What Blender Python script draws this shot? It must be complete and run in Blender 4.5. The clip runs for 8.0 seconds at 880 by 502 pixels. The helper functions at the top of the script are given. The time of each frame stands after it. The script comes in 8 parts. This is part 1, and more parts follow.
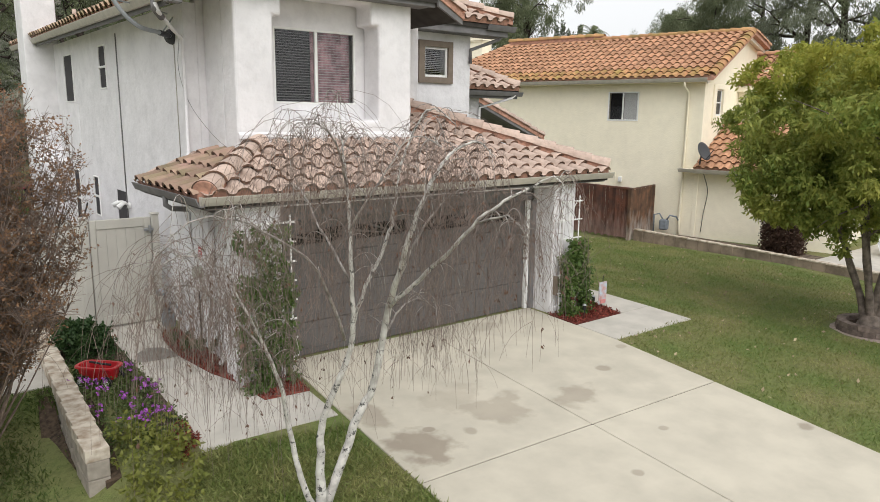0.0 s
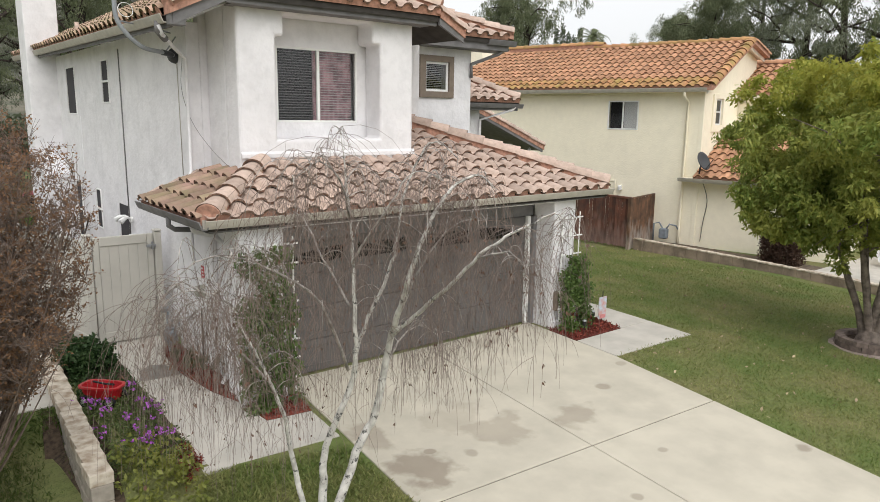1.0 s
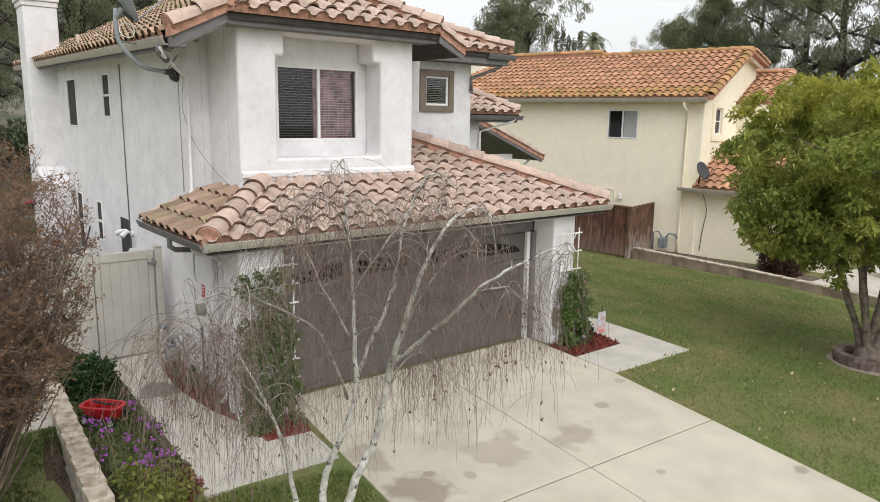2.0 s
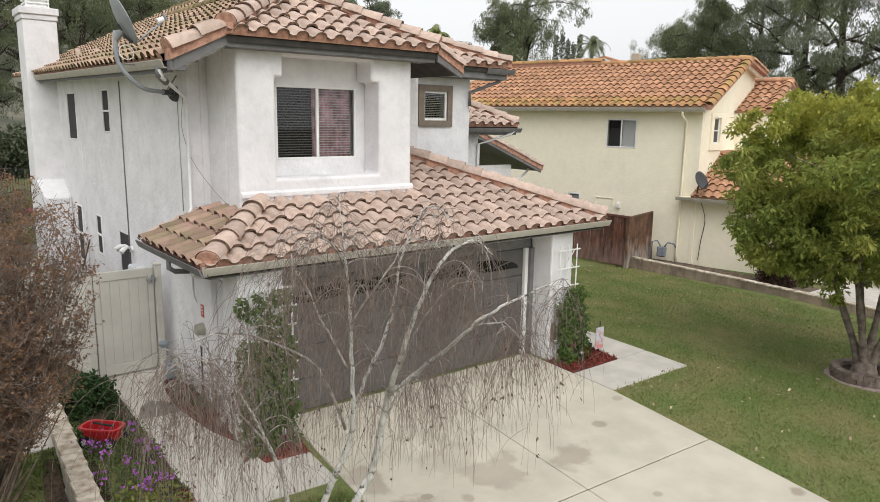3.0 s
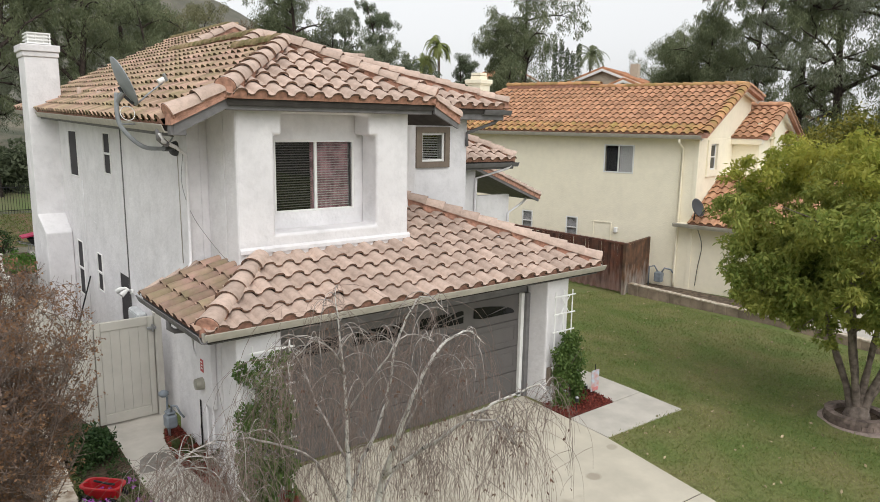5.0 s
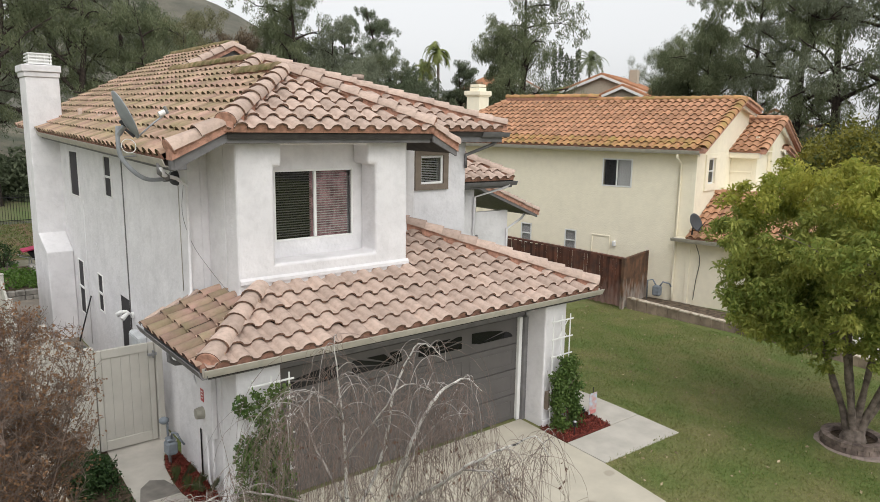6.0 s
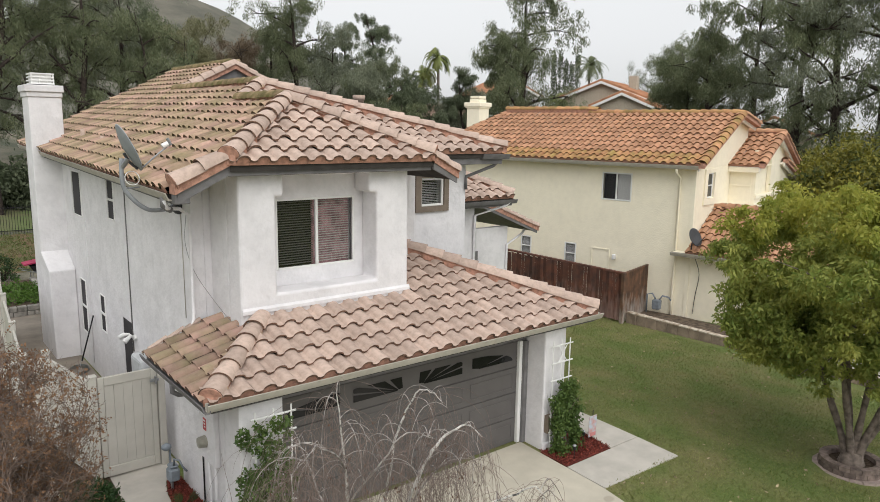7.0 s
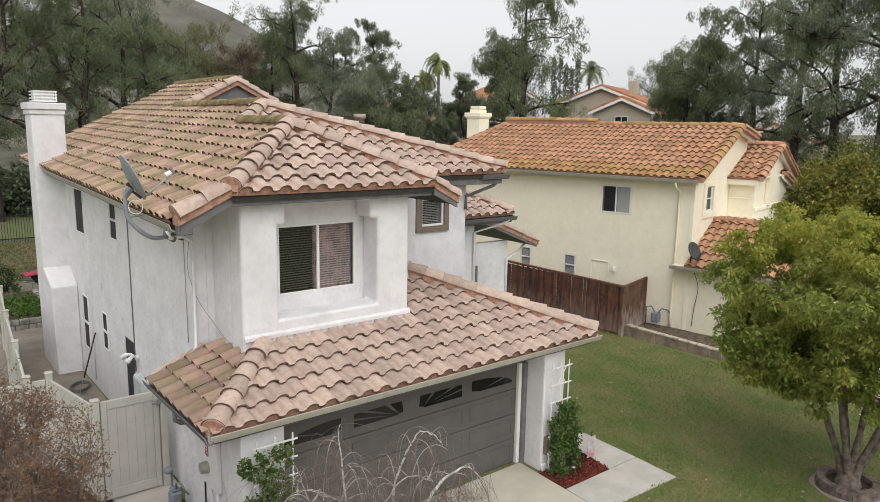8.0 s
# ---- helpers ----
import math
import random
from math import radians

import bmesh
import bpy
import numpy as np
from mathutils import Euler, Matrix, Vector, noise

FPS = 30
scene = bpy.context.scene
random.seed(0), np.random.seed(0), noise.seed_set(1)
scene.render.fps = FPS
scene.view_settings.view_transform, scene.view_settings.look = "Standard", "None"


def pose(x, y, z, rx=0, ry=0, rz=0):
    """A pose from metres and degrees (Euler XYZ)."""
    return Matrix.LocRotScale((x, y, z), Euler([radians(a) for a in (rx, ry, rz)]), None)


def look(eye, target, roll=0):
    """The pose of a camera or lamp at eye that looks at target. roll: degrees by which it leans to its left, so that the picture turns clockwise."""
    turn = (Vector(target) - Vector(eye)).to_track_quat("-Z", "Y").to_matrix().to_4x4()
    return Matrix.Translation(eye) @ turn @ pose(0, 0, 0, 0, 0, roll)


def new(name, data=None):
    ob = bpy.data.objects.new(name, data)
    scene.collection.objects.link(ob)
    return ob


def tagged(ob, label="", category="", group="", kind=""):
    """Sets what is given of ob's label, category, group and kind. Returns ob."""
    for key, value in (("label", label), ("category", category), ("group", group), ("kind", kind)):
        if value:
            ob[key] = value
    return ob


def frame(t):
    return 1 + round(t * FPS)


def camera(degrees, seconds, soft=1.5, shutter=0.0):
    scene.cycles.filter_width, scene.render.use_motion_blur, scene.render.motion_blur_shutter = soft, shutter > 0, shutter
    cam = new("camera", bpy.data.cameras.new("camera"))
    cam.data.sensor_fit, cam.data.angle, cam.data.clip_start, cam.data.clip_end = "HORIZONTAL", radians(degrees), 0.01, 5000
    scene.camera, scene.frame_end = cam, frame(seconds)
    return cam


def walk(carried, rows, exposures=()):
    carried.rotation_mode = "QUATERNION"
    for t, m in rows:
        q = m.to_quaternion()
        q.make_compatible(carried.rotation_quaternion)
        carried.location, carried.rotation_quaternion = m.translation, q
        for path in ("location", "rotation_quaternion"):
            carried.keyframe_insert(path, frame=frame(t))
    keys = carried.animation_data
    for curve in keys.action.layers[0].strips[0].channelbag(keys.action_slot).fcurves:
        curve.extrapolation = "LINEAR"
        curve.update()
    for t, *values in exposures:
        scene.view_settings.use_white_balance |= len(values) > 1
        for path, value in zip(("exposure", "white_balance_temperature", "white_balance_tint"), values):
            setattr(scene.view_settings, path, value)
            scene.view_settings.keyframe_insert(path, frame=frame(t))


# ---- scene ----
cam = camera(64.0, 8.0, soft=0.45)
PATH = [
    (0, (0.526, 0.303, 3.717), (1.756, 1.835, 3.341), 0.7),
    (0.5, (0.507, 0.309, 3.858), (1.737, 1.84, 3.484), 0.8),
    (1, (0.497, 0.306, 4.009), (1.728, 1.838, 3.635), 0.8),
    (1.5, (0.497, 0.316, 4.153), (1.728, 1.848, 3.78), 0.9),
    (3, (0.521, 0.303, 4.584), (1.753, 1.835, 4.217), 0.9),
    (3.5, (0.531, 0.3, 4.749), (1.763, 1.832, 4.381), 1.0),
    (4, (0.538, 0.286, 4.965), (1.77, 1.819, 4.601), 0.9),
    (4.5, (0.55, 0.28, 5.194), (1.782, 1.813, 4.833), 0.9),
    (6, (0.557, 0.255, 5.877), (1.791, 1.788, 5.525), 0.9),
    (6.5, (0.551, 0.251, 6.108), (1.785, 1.785, 5.757), 0.9),
    (7, (0.535, 0.26, 6.329), (1.77, 1.794, 5.983), 0.9),
    (7.5, (0.521, 0.247, 6.547), (1.756, 1.782, 6.202), 0.9),
    (8, (0.504, 0.241, 6.769), (1.74, 1.776, 6.426), 1.0),
]
walk(cam, [(t, look(eye, target, roll)) for t, eye, target, roll in PATH],
     exposures=[(0, 0.24), (3, 0.20), (5, 0.15), (8, 0.04)])

# ---- world, sun, exposure ----
wd = bpy.data.worlds.new("overcast_sky")
scene.world = wd
wd.use_nodes = True
wn, wl = wd.node_tree.nodes, wd.node_tree.links
sky = wn.new("ShaderNodeTexSky")
sky.sky_type, sky.sun_disc = "NISHITA", False
sky.sun_elevation, sky.sun_rotation = radians(48), radians(200)
sky.air_density, sky.dust_density, sky.ozone_density = 1.0, 4.0, 1.0
grey = wn.new("ShaderNodeHueSaturation")
grey.inputs["Saturation"].default_value = 0.12
wl.new(sky.outputs[0], grey.inputs["Color"])
cloud = wn.new("ShaderNodeMix")
cloud.data_type = "RGBA"
cloud.inputs["Factor"].default_value = 0.6
cloud.inputs["B"].default_value = (5.6, 5.7, 5.8, 1)
wl.new(grey.outputs[0], cloud.inputs["A"])
wl.new(cloud.outputs["Result"], wn["Background"].inputs["Color"])
wn["Background"].inputs["Strength"].default_value = 0.168

sun_data = bpy.data.lights.new("sun", "SUN")
sun_data.energy, sun_data.angle, sun_data.color = 1.30, radians(70), (1.0, 0.975, 0.94)
sun = new("sun", sun_data)
sun.matrix_world = look((-2, -17, 36), (8.0, 8.0, 0.0))


# ---- materials ----
def mat(name, col, rough=0.8, metal=0.0, var=0.12, scale=6.0, bump=0.15, bscale=60.0, col2=None, spec=0.3, pieces=0.0, stain=0.0, stain_scale=0.5, bdist=0.01, edge=(0.45, 0.75)):
    """A plain procedural surface: two scales of variation, bump, and a shift per piece."""
    m = bpy.data.materials.new(name)
    m.use_nodes = True
    n, l = m.node_tree.nodes, m.node_tree.links
    b = n["Principled BSDF"]
    b.inputs["Roughness"].default_value = rough
    b.inputs["Metallic"].default_value = metal
    b.inputs["Specular IOR Level"].default_value = spec
    tc = n.new("ShaderNodeTexCoord")
    geo = n.new("ShaderNodeNewGeometry")
    nz = n.new("ShaderNodeTexNoise")
    nz.inputs["Scale"].default_value, nz.inputs["Detail"].default_value = scale, 6
    l.new(geo.outputs["Position"], nz.inputs["Vector"])
    c2 = col2 or tuple(c * (1 - 2.2 * var) for c in col)
    c1 = col if col2 else tuple(min(1, c * (1 + var)) for c in col)
    mx = n.new("ShaderNodeMix")
    mx.data_type = "RGBA"
    mr = n.new("ShaderNodeMapRange")
    mr.inputs["From Min"].default_value, mr.inputs["From Max"].default_value = 0.36, 0.66
    l.new(nz.outputs["Fac"], mr.inputs["Value"])
    l.new(mr.outputs[0], mx.inputs["Factor"])
    mx.inputs["A"].default_value, mx.inputs["B"].default_value = (*c1, 1), (*c2, 1)
    out = mx.outputs["Result"]
    if stain > 0:
        sz = n.new("ShaderNodeTexNoise")
        sz.inputs["Scale"].default_value, sz.inputs["Detail"].default_value = stain_scale, 8
        sz.inputs["Roughness"].default_value = 0.65
        l.new(geo.outputs["Position"], sz.inputs["Vector"])
        sr = n.new("ShaderNodeMapRange")
        sr.inputs["From Min"].default_value, sr.inputs["From Max"].default_value = edge
        sr.inputs["To Min"].default_value, sr.inputs["To Max"].default_value = 1.0, 1.0 - stain
        l.new(sz.outputs["Fac"], sr.inputs["Value"])
        hs = n.new("ShaderNodeHueSaturation")
        l.new(sr.outputs[0], hs.inputs["Value"])
        l.new(out, hs.inputs["Color"])
        out = hs.outputs[0]
    if pieces > 0:
        oi = n.new("ShaderNodeObjectInfo")
        ad = n.new("ShaderNodeMath")
        l.new(oi.outputs["Random"], ad.inputs[0])
        l.new(geo.outputs["Random Per Island"], ad.inputs[1])
        fr = n.new("ShaderNodeMath")
        fr.operation = "FRACT"
        l.new(ad.outputs[0], fr.inputs[0])
        pr = n.new("ShaderNodeMapRange")
        pr.inputs["To Min"].default_value, pr.inputs["To Max"].default_value = 1 - pieces, 1 + pieces
        l.new(fr.outputs[0], pr.inputs["Value"])
        h2 = n.new("ShaderNodeHueSaturation")
        l.new(pr.outputs[0], h2.inputs["Value"])
        l.new(out, h2.inputs["Color"])
        out = h2.outputs[0]
    l.new(out, b.inputs["Base Color"])
    if bump > 0:
        bz = n.new("ShaderNodeTexNoise")
        bz.inputs["Scale"].default_value, bz.inputs["Detail"].default_value = bscale, 4
        l.new(geo.outputs["Position"], bz.inputs["Vector"])
        bp = n.new("ShaderNodeBump")
        bp.inputs["Strength"].default_value, bp.inputs["Distance"].default_value = bump, bdist
        l.new(bz.outputs["Fac"], bp.inputs["Height"])
        l.new(bp.outputs[0], b.inputs["Normal"])
    return m


def leaf_mat(name, col, col2, rough=0.55, trans=0.25):
    """Leaves: colour shifts from leaf to leaf, some light passes through."""
    m = bpy.data.materials.new(name)
    m.use_nodes = True
    n, l = m.node_tree.nodes, m.node_tree.links
    b = n["Principled BSDF"]
    b.inputs["Roughness"].default_value = rough
    b.inputs["Specular IOR Level"].default_value = 0.3
    geo = n.new("ShaderNodeNewGeometry")
    mx = n.new("ShaderNodeMix")
    mx.data_type = "RGBA"
    nz = n.new("ShaderNodeTexNoise")
    nz.inputs["Scale"].default_value = 0.9
    l.new(geo.outputs["Position"], nz.inputs["Vector"])
    ad = n.new("ShaderNodeMath")
    ad.operation = "MULTIPLY_ADD"
    ad.inputs[1].default_value, ad.inputs[2].default_value = 0.55, -0.05
    l.new(geo.outputs["Random Per Island"], ad.inputs[0])
    a2 = n.new("ShaderNodeMath")
    a2.use_clamp = True
    l.new(ad.outputs[0], a2.inputs[0])
    m2 = n.new("ShaderNodeMapRange")
    m2.inputs["From Min"].default_value, m2.inputs["From Max"].default_value = 0.35, 0.7
    m2.inputs["To Max"].default_value = 0.5
    l.new(nz.outputs["Fac"], m2.inputs["Value"])
    l.new(m2.outputs[0], a2.inputs[1])
    l.new(a2.outputs[0], mx.inputs["Factor"])
    mx.inputs["A"].default_value, mx.inputs["B"].default_value = (*col, 1), (*col2, 1)
    l.new(mx.outputs["Result"], b.inputs["Base Color"])
    tr = n.new("ShaderNodeBsdfTranslucent")
    l.new(mx.outputs["Result"], tr.inputs["Color"])
    ms = n.new("ShaderNodeMixShader")
    ms.inputs[0].default_value = trans
    l.new(b.outputs[0], ms.inputs[1])
    l.new(tr.outputs[0], ms.inputs[2])
    l.new(ms.outputs[0], n["Material Output"].inputs["Surface"])
    return m


def glass_mat(name, tint=(0.02, 0.025, 0.03), rough=0.03):
    m = bpy.data.materials.new(name)
    m.use_nodes = True
    n, l = m.node_tree.nodes, m.node_tree.links
    b = n["Principled BSDF"]
    b.inputs["Base Color"].default_value = (*tint, 1)
    b.inputs["Roughness"].default_value = rough
    b.inputs["Specular IOR Level"].default_value = 0.35
    return m


def clear_mat(name):
    """Clear window glass: mostly see-through, with a mirror-like sheen."""
    m = bpy.data.materials.new(name)
    m.use_nodes = True
    n, l = m.node_tree.nodes, m.node_tree.links
    n.remove(n["Principled BSDF"])
    g = n.new("ShaderNodeBsdfGlossy")
    g.inputs["Roughness"].default_value = 0.02
    t = n.new("ShaderNodeBsdfTransparent")
    t.inputs["Color"].default_value = (0.84, 0.84, 0.84, 1)
    f = n.new("ShaderNodeLayerWeight")
    f.inputs["Blend"].default_value = 0.5
    pw = n.new("ShaderNodeMath")
    pw.operation = "POWER"
    pw.inputs[1].default_value = 4.0
    l.new(f.outputs["Facing"], pw.inputs[0])
    ma = n.new("ShaderNodeMath")
    ma.operation = "MULTIPLY_ADD"
    ma.inputs[1].default_value, ma.inputs[2].default_value = 0.9, 0.05
    l.new(pw.outputs[0], ma.inputs[0])
    ms = n.new("ShaderNodeMixShader")
    l.new(ma.outputs[0], ms.inputs[0])
    l.new(t.outputs[0], ms.inputs[1])
    l.new(g.outputs[0], ms.inputs[2])
    l.new(ms.outputs[0], n["Material Output"].inputs["Surface"])
    return m


STUCCO = mat("white_stucco", (0.76, 0.745, 0.755), 0.9, var=0.03, scale=1.3, bump=0.45, bscale=11, stain=0.15, stain_scale=3.2, bdist=0.035)
CREAM = mat("cream_stucco", (0.90, 0.835, 0.67), 0.9, var=0.012, scale=5, bump=0.5, bscale=30, stain=0.06, stain_scale=1.5, bdist=0.02)
TAUPE = mat("taupe_trim_paint", (0.20, 0.16, 0.125), 0.7, var=0.06, scale=8)
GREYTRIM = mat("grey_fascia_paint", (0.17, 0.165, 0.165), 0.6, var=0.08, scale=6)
TILE = mat("terracotta_roof_tile", (0.50, 0.382, 0.318), 0.85, var=0.05, scale=7, bump=0.25, bscale=90, pieces=0.16, stain=0.16, stain_scale=14.0)
TILE_OLD = mat("weathered_roof_tile", (0.42, 0.275, 0.215), 0.9, col2=(0.30, 0.24, 0.14), scale=1.7, bump=0.35, bscale=80, pieces=0.26, stain=0.28, stain_scale=7.0)
TILE_L = mat("lichened_roof_tile", (0.37, 0.24, 0.195), 0.9, col2=(0.27, 0.215, 0.135), scale=2.6, bump=0.3, bscale=80, pieces=0.26, stain=0.25, stain_scale=8.0)
TILE_MOSS = mat("mossy_roof_tile", (0.30, 0.215, 0.125), 0.95, scale=5, bump=0.6, bscale=60, col2=(0.105, 0.10, 0.03), pieces=0.2, bdist=0.03)
TILE_N = mat("orange_roof_tile", (0.49, 0.27, 0.165), 0.9, col2=(0.41, 0.225, 0.13), scale=4, bump=0.2, bscale=80, pieces=0.2, stain=0.24, stain_scale=2.2)
TILE_NM = mat("mossy_orange_tile", (0.50, 0.26, 0.135), 0.95, col2=(0.31, 0.22, 0.08), scale=3, bump=0.3, bscale=70, pieces=0.22, stain=0.35, stain_scale=2.2)
MORTAR = mat("terracotta_mortar", (0.47, 0.26, 0.19), 0.9, var=0.15, scale=12, bump=0.4, bscale=60)
# Dark lips: dirt, moss and each course's shadow line, put into the colour.
EDGE_T = mat("dirty_shadow_tile_edge", (0.20, 0.125, 0.09), 0.95, var=0.25, scale=14, bump=0.3)
EDGE_O = mat("mossy_shadow_tile_edge", (0.095, 0.065, 0.04), 0.95, scale=9, bump=0.5, col2=(0.085, 0.08, 0.025))
EDGE_N = mat("orange_shadow_tile_edge", (0.20, 0.085, 0.04), 0.95, col2=(0.12, 0.085, 0.025), scale=5, bump=0.3)
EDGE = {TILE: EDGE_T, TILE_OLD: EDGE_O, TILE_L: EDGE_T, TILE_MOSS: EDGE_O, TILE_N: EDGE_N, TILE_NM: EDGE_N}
UNDERLAY = mat("roof_underlay", (0.05, 0.045, 0.04), 0.9)
CONCRETE = mat("concrete", (0.52, 0.48, 0.395), 0.85, var=0.04, scale=2.0, bump=0.12, bscale=140, stain=0.16, stain_scale=0.7)


def add_spots(m, spots):
    """Dark stains with ragged edges: (x, y, radius x, radius y, strength) on the ground."""
    n, l = m.node_tree.nodes, m.node_tree.links
    b = n["Principled BSDF"]
    src = b.inputs["Base Color"].links[0].from_socket
    geo = n.new("ShaderNodeNewGeometry")
    nz = n.new("ShaderNodeTexNoise")
    nz.inputs["Scale"].default_value, nz.inputs["Detail"].default_value = 2.6, 7
    l.new(geo.outputs["Position"], nz.inputs["Vector"])
    total = None
    for x, y, rx, ry, k in spots:
        mp = n.new("ShaderNodeMapping")
        mp.inputs["Location"].default_value = (-x / rx, -y / ry, 0)
        mp.inputs["Scale"].default_value = (1 / rx, 1 / ry, 0)
        l.new(geo.outputs["Position"], mp.inputs["Vector"])
        ln = n.new("ShaderNodeVectorMath")
        ln.operation = "LENGTH"
        l.new(mp.outputs[0], ln.inputs[0])
        ad = n.new("ShaderNodeMath")
        ad.operation = "MULTIPLY_ADD"
        ad.inputs[1].default_value = 2.4
        l.new(nz.outputs["Fac"], ad.inputs[0])
        l.new(ln.outputs["Value"], ad.inputs[2])
        mr = n.new("ShaderNodeMapRange")
        mr.inputs["From Min"].default_value, mr.inputs["From Max"].default_value = 1.85, 2.25
        mr.inputs["To Min"].default_value, mr.inputs["To Max"].default_value = k, 0.0
        l.new(ad.outputs[0], mr.inputs["Value"])
        if total is None:
            total = mr.outputs[0]
        else:
            mx = n.new("ShaderNodeMath")
            mx.operation = "MAXIMUM"
            l.new(total, mx.inputs[0])
            l.new(mr.outputs[0], mx.inputs[1])
            total = mx.outputs[0]
    mix = n.new("ShaderNodeMix")
    mix.data_type = "RGBA"
    mix.inputs["B"].default_value = (0.16, 0.115, 0.08, 1)
    l.new(total, mix.inputs["Factor"])
    l.new(src, mix.inputs["A"])
    l.new(mix.outputs["Result"], b.inputs["Base Color"])


add_spots(CONCRETE, [(5.25, 6.42, 0.40, 0.46, 0.55), (5.15, 7.6, 0.28, 0.42, 0.4), (6.75, 6.75, 0.55, 0.45, 0.33), (6.5, 7.3, 0.6, 0.35, 0.2), (7.9, 6.42, 0.42, 0.28, 0.36), (9.05, 6.85, 0.15, 0.12, 0.42), (9.72, 4.05, 0.13, 0.12, 0.45), (10.12, 7.3, 0.14, 0.10, 0.3), (5.56, 6.76, 0.09, 0.07, 0.5), (6.0, 6.44, 0.11, 0.1, 0.35), (8.9, 9.3, 0.35, 0.2, 0.2), (6.9, 4.6, 0.1, 0.08, 0.4), (8.1, 5.1, 0.09, 0.07, 0.35)])
WALKC = mat("walk_concrete", (0.50, 0.47, 0.42), 0.85, var=0.05, scale=2.5, bump=0.12, bscale=140, stain=0.18, stain_scale=1.0)
BLOCK_B = mat("brown_block", (0.30, 0.235, 0.18), 0.9, var=0.12, scale=3, bump=0.3, bscale=60, stain=0.3, stain_scale=1.5, pieces=0.10)
BLOCK = mat("concrete_block", (0.36, 0.32, 0.27), 0.9, var=0.10, scale=7, bump=0.3, bscale=60, stain=0.3, stain_scale=2.5, pieces=0.08)
SOIL = mat("soil", (0.085, 0.06, 0.04), 0.95, var=0.25, scale=14, bump=0.6, bscale=40, bdist=0.03)
MULCH = mat("red_mulch", (0.22, 0.05, 0.035), 0.9, var=0.3, scale=40, bump=0.6, bscale=50, pieces=0.4, bdist=0.03)
LAWN = mat("lawn", (0.14, 0.185, 0.052), 0.95, scale=0.9, bump=0.8, bscale=70, col2=(0.21, 0.20, 0.085), stain=0.42, stain_scale=13.0, bdist=0.03)
DOOR = mat("grey_garage_door_paint", (0.118, 0.11, 0.106), 0.5, var=0.04, scale=3, bump=0.05)
WHITE = mat("white_vinyl", (0.78, 0.78, 0.76), 0.45, var=0.02, bump=0.0, spec=0.45)
VINYL = mat("beige_vinyl", (0.52, 0.50, 0.45), 0.5, var=0.03, scale=2, bump=0.0, spec=0.4, stain=0.1)
BARK_W = mat("birch_bark", (0.68, 0.66, 0.62), 0.8, scale=10, bump=0.5, bscale=50, col2=(0.42, 0.40, 0.37), stain=0.85, stain_scale=13.0, edge=(0.56, 0.62))
TWIG = mat("brown_twig", (0.235, 0.18, 0.155), 0.8, var=0.2, scale=10, bump=0)
TWIG_P = mat("pale_branch", (0.40, 0.37, 0.345), 0.8, var=0.25, scale=12, bump=0.2)
BARK = mat("grey_bark", (0.19, 0.155, 0.13), 0.95, var=0.2, scale=9, bump=0.8, bscale=25, bdist=0.03)
BARK_D = mat("dark_bark", (0.055, 0.042, 0.035), 0.95, var=0.25, scale=6, bump=0.7, bscale=20, bdist=0.03)
LEAF = leaf_mat("tree_leaf", (0.17, 0.245, 0.055), (0.48, 0.47, 0.12), trans=0.5)
DISH_D = mat("dark_dish_paint", (0.05, 0.052, 0.056), 0.45, var=0.05, bump=0)
LEAF_V = leaf_mat("vine_leaf", (0.022, 0.055, 0.016), (0.06, 0.10, 0.03), trans=0.15)
LEAF_E = leaf_mat("eucalyptus_leaf", (0.12, 0.148, 0.075), (0.24, 0.26, 0.148), trans=0.4)
LEAF_H = leaf_mat("dark_shrub_leaf", (0.035, 0.055, 0.02), (0.10, 0.12, 0.035), trans=0.15)
LEAF_B = leaf_mat("dry_brown_leaf", (0.11, 0.065, 0.05), (0.20, 0.11, 0.07), trans=0.1)
LEAF_Y = leaf_mat("palm_frond_leaf", (0.13, 0.17, 0.05), (0.28, 0.30, 0.09), trans=0.2)
METAL = mat("galvanised_metal", (0.36, 0.37, 0.38), 0.4, metal=0.8, var=0.1, bump=0.05)
METER = mat("grey_blue_meter_paint", (0.22, 0.25, 0.28), 0.5, var=0.1)
DARK = mat("dark_rubber", (0.02, 0.02, 0.022), 0.6, var=0.1, bump=0)
REDP = mat("red_plastic", (0.42, 0.012, 0.018), 0.35, var=0.05, bump=0, spec=0.5)
GREENP = mat("green_plastic", (0.03, 0.14, 0.085), 0.45, var=0.1, bump=0)
WOOD = mat("weathered_redwood", (0.135, 0.055, 0.036), 0.9, scale=3.0, bump=0.3, bscale=30, col2=(0.075, 0.042, 0.034), pieces=0.38, stain=0.35, stain_scale=1.2)
WOOD_T = mat("brown_wood", (0.16, 0.085, 0.05), 0.9, col2=(0.07, 0.045, 0.032), scale=3, bump=0.3, bscale=30, pieces=0.25)


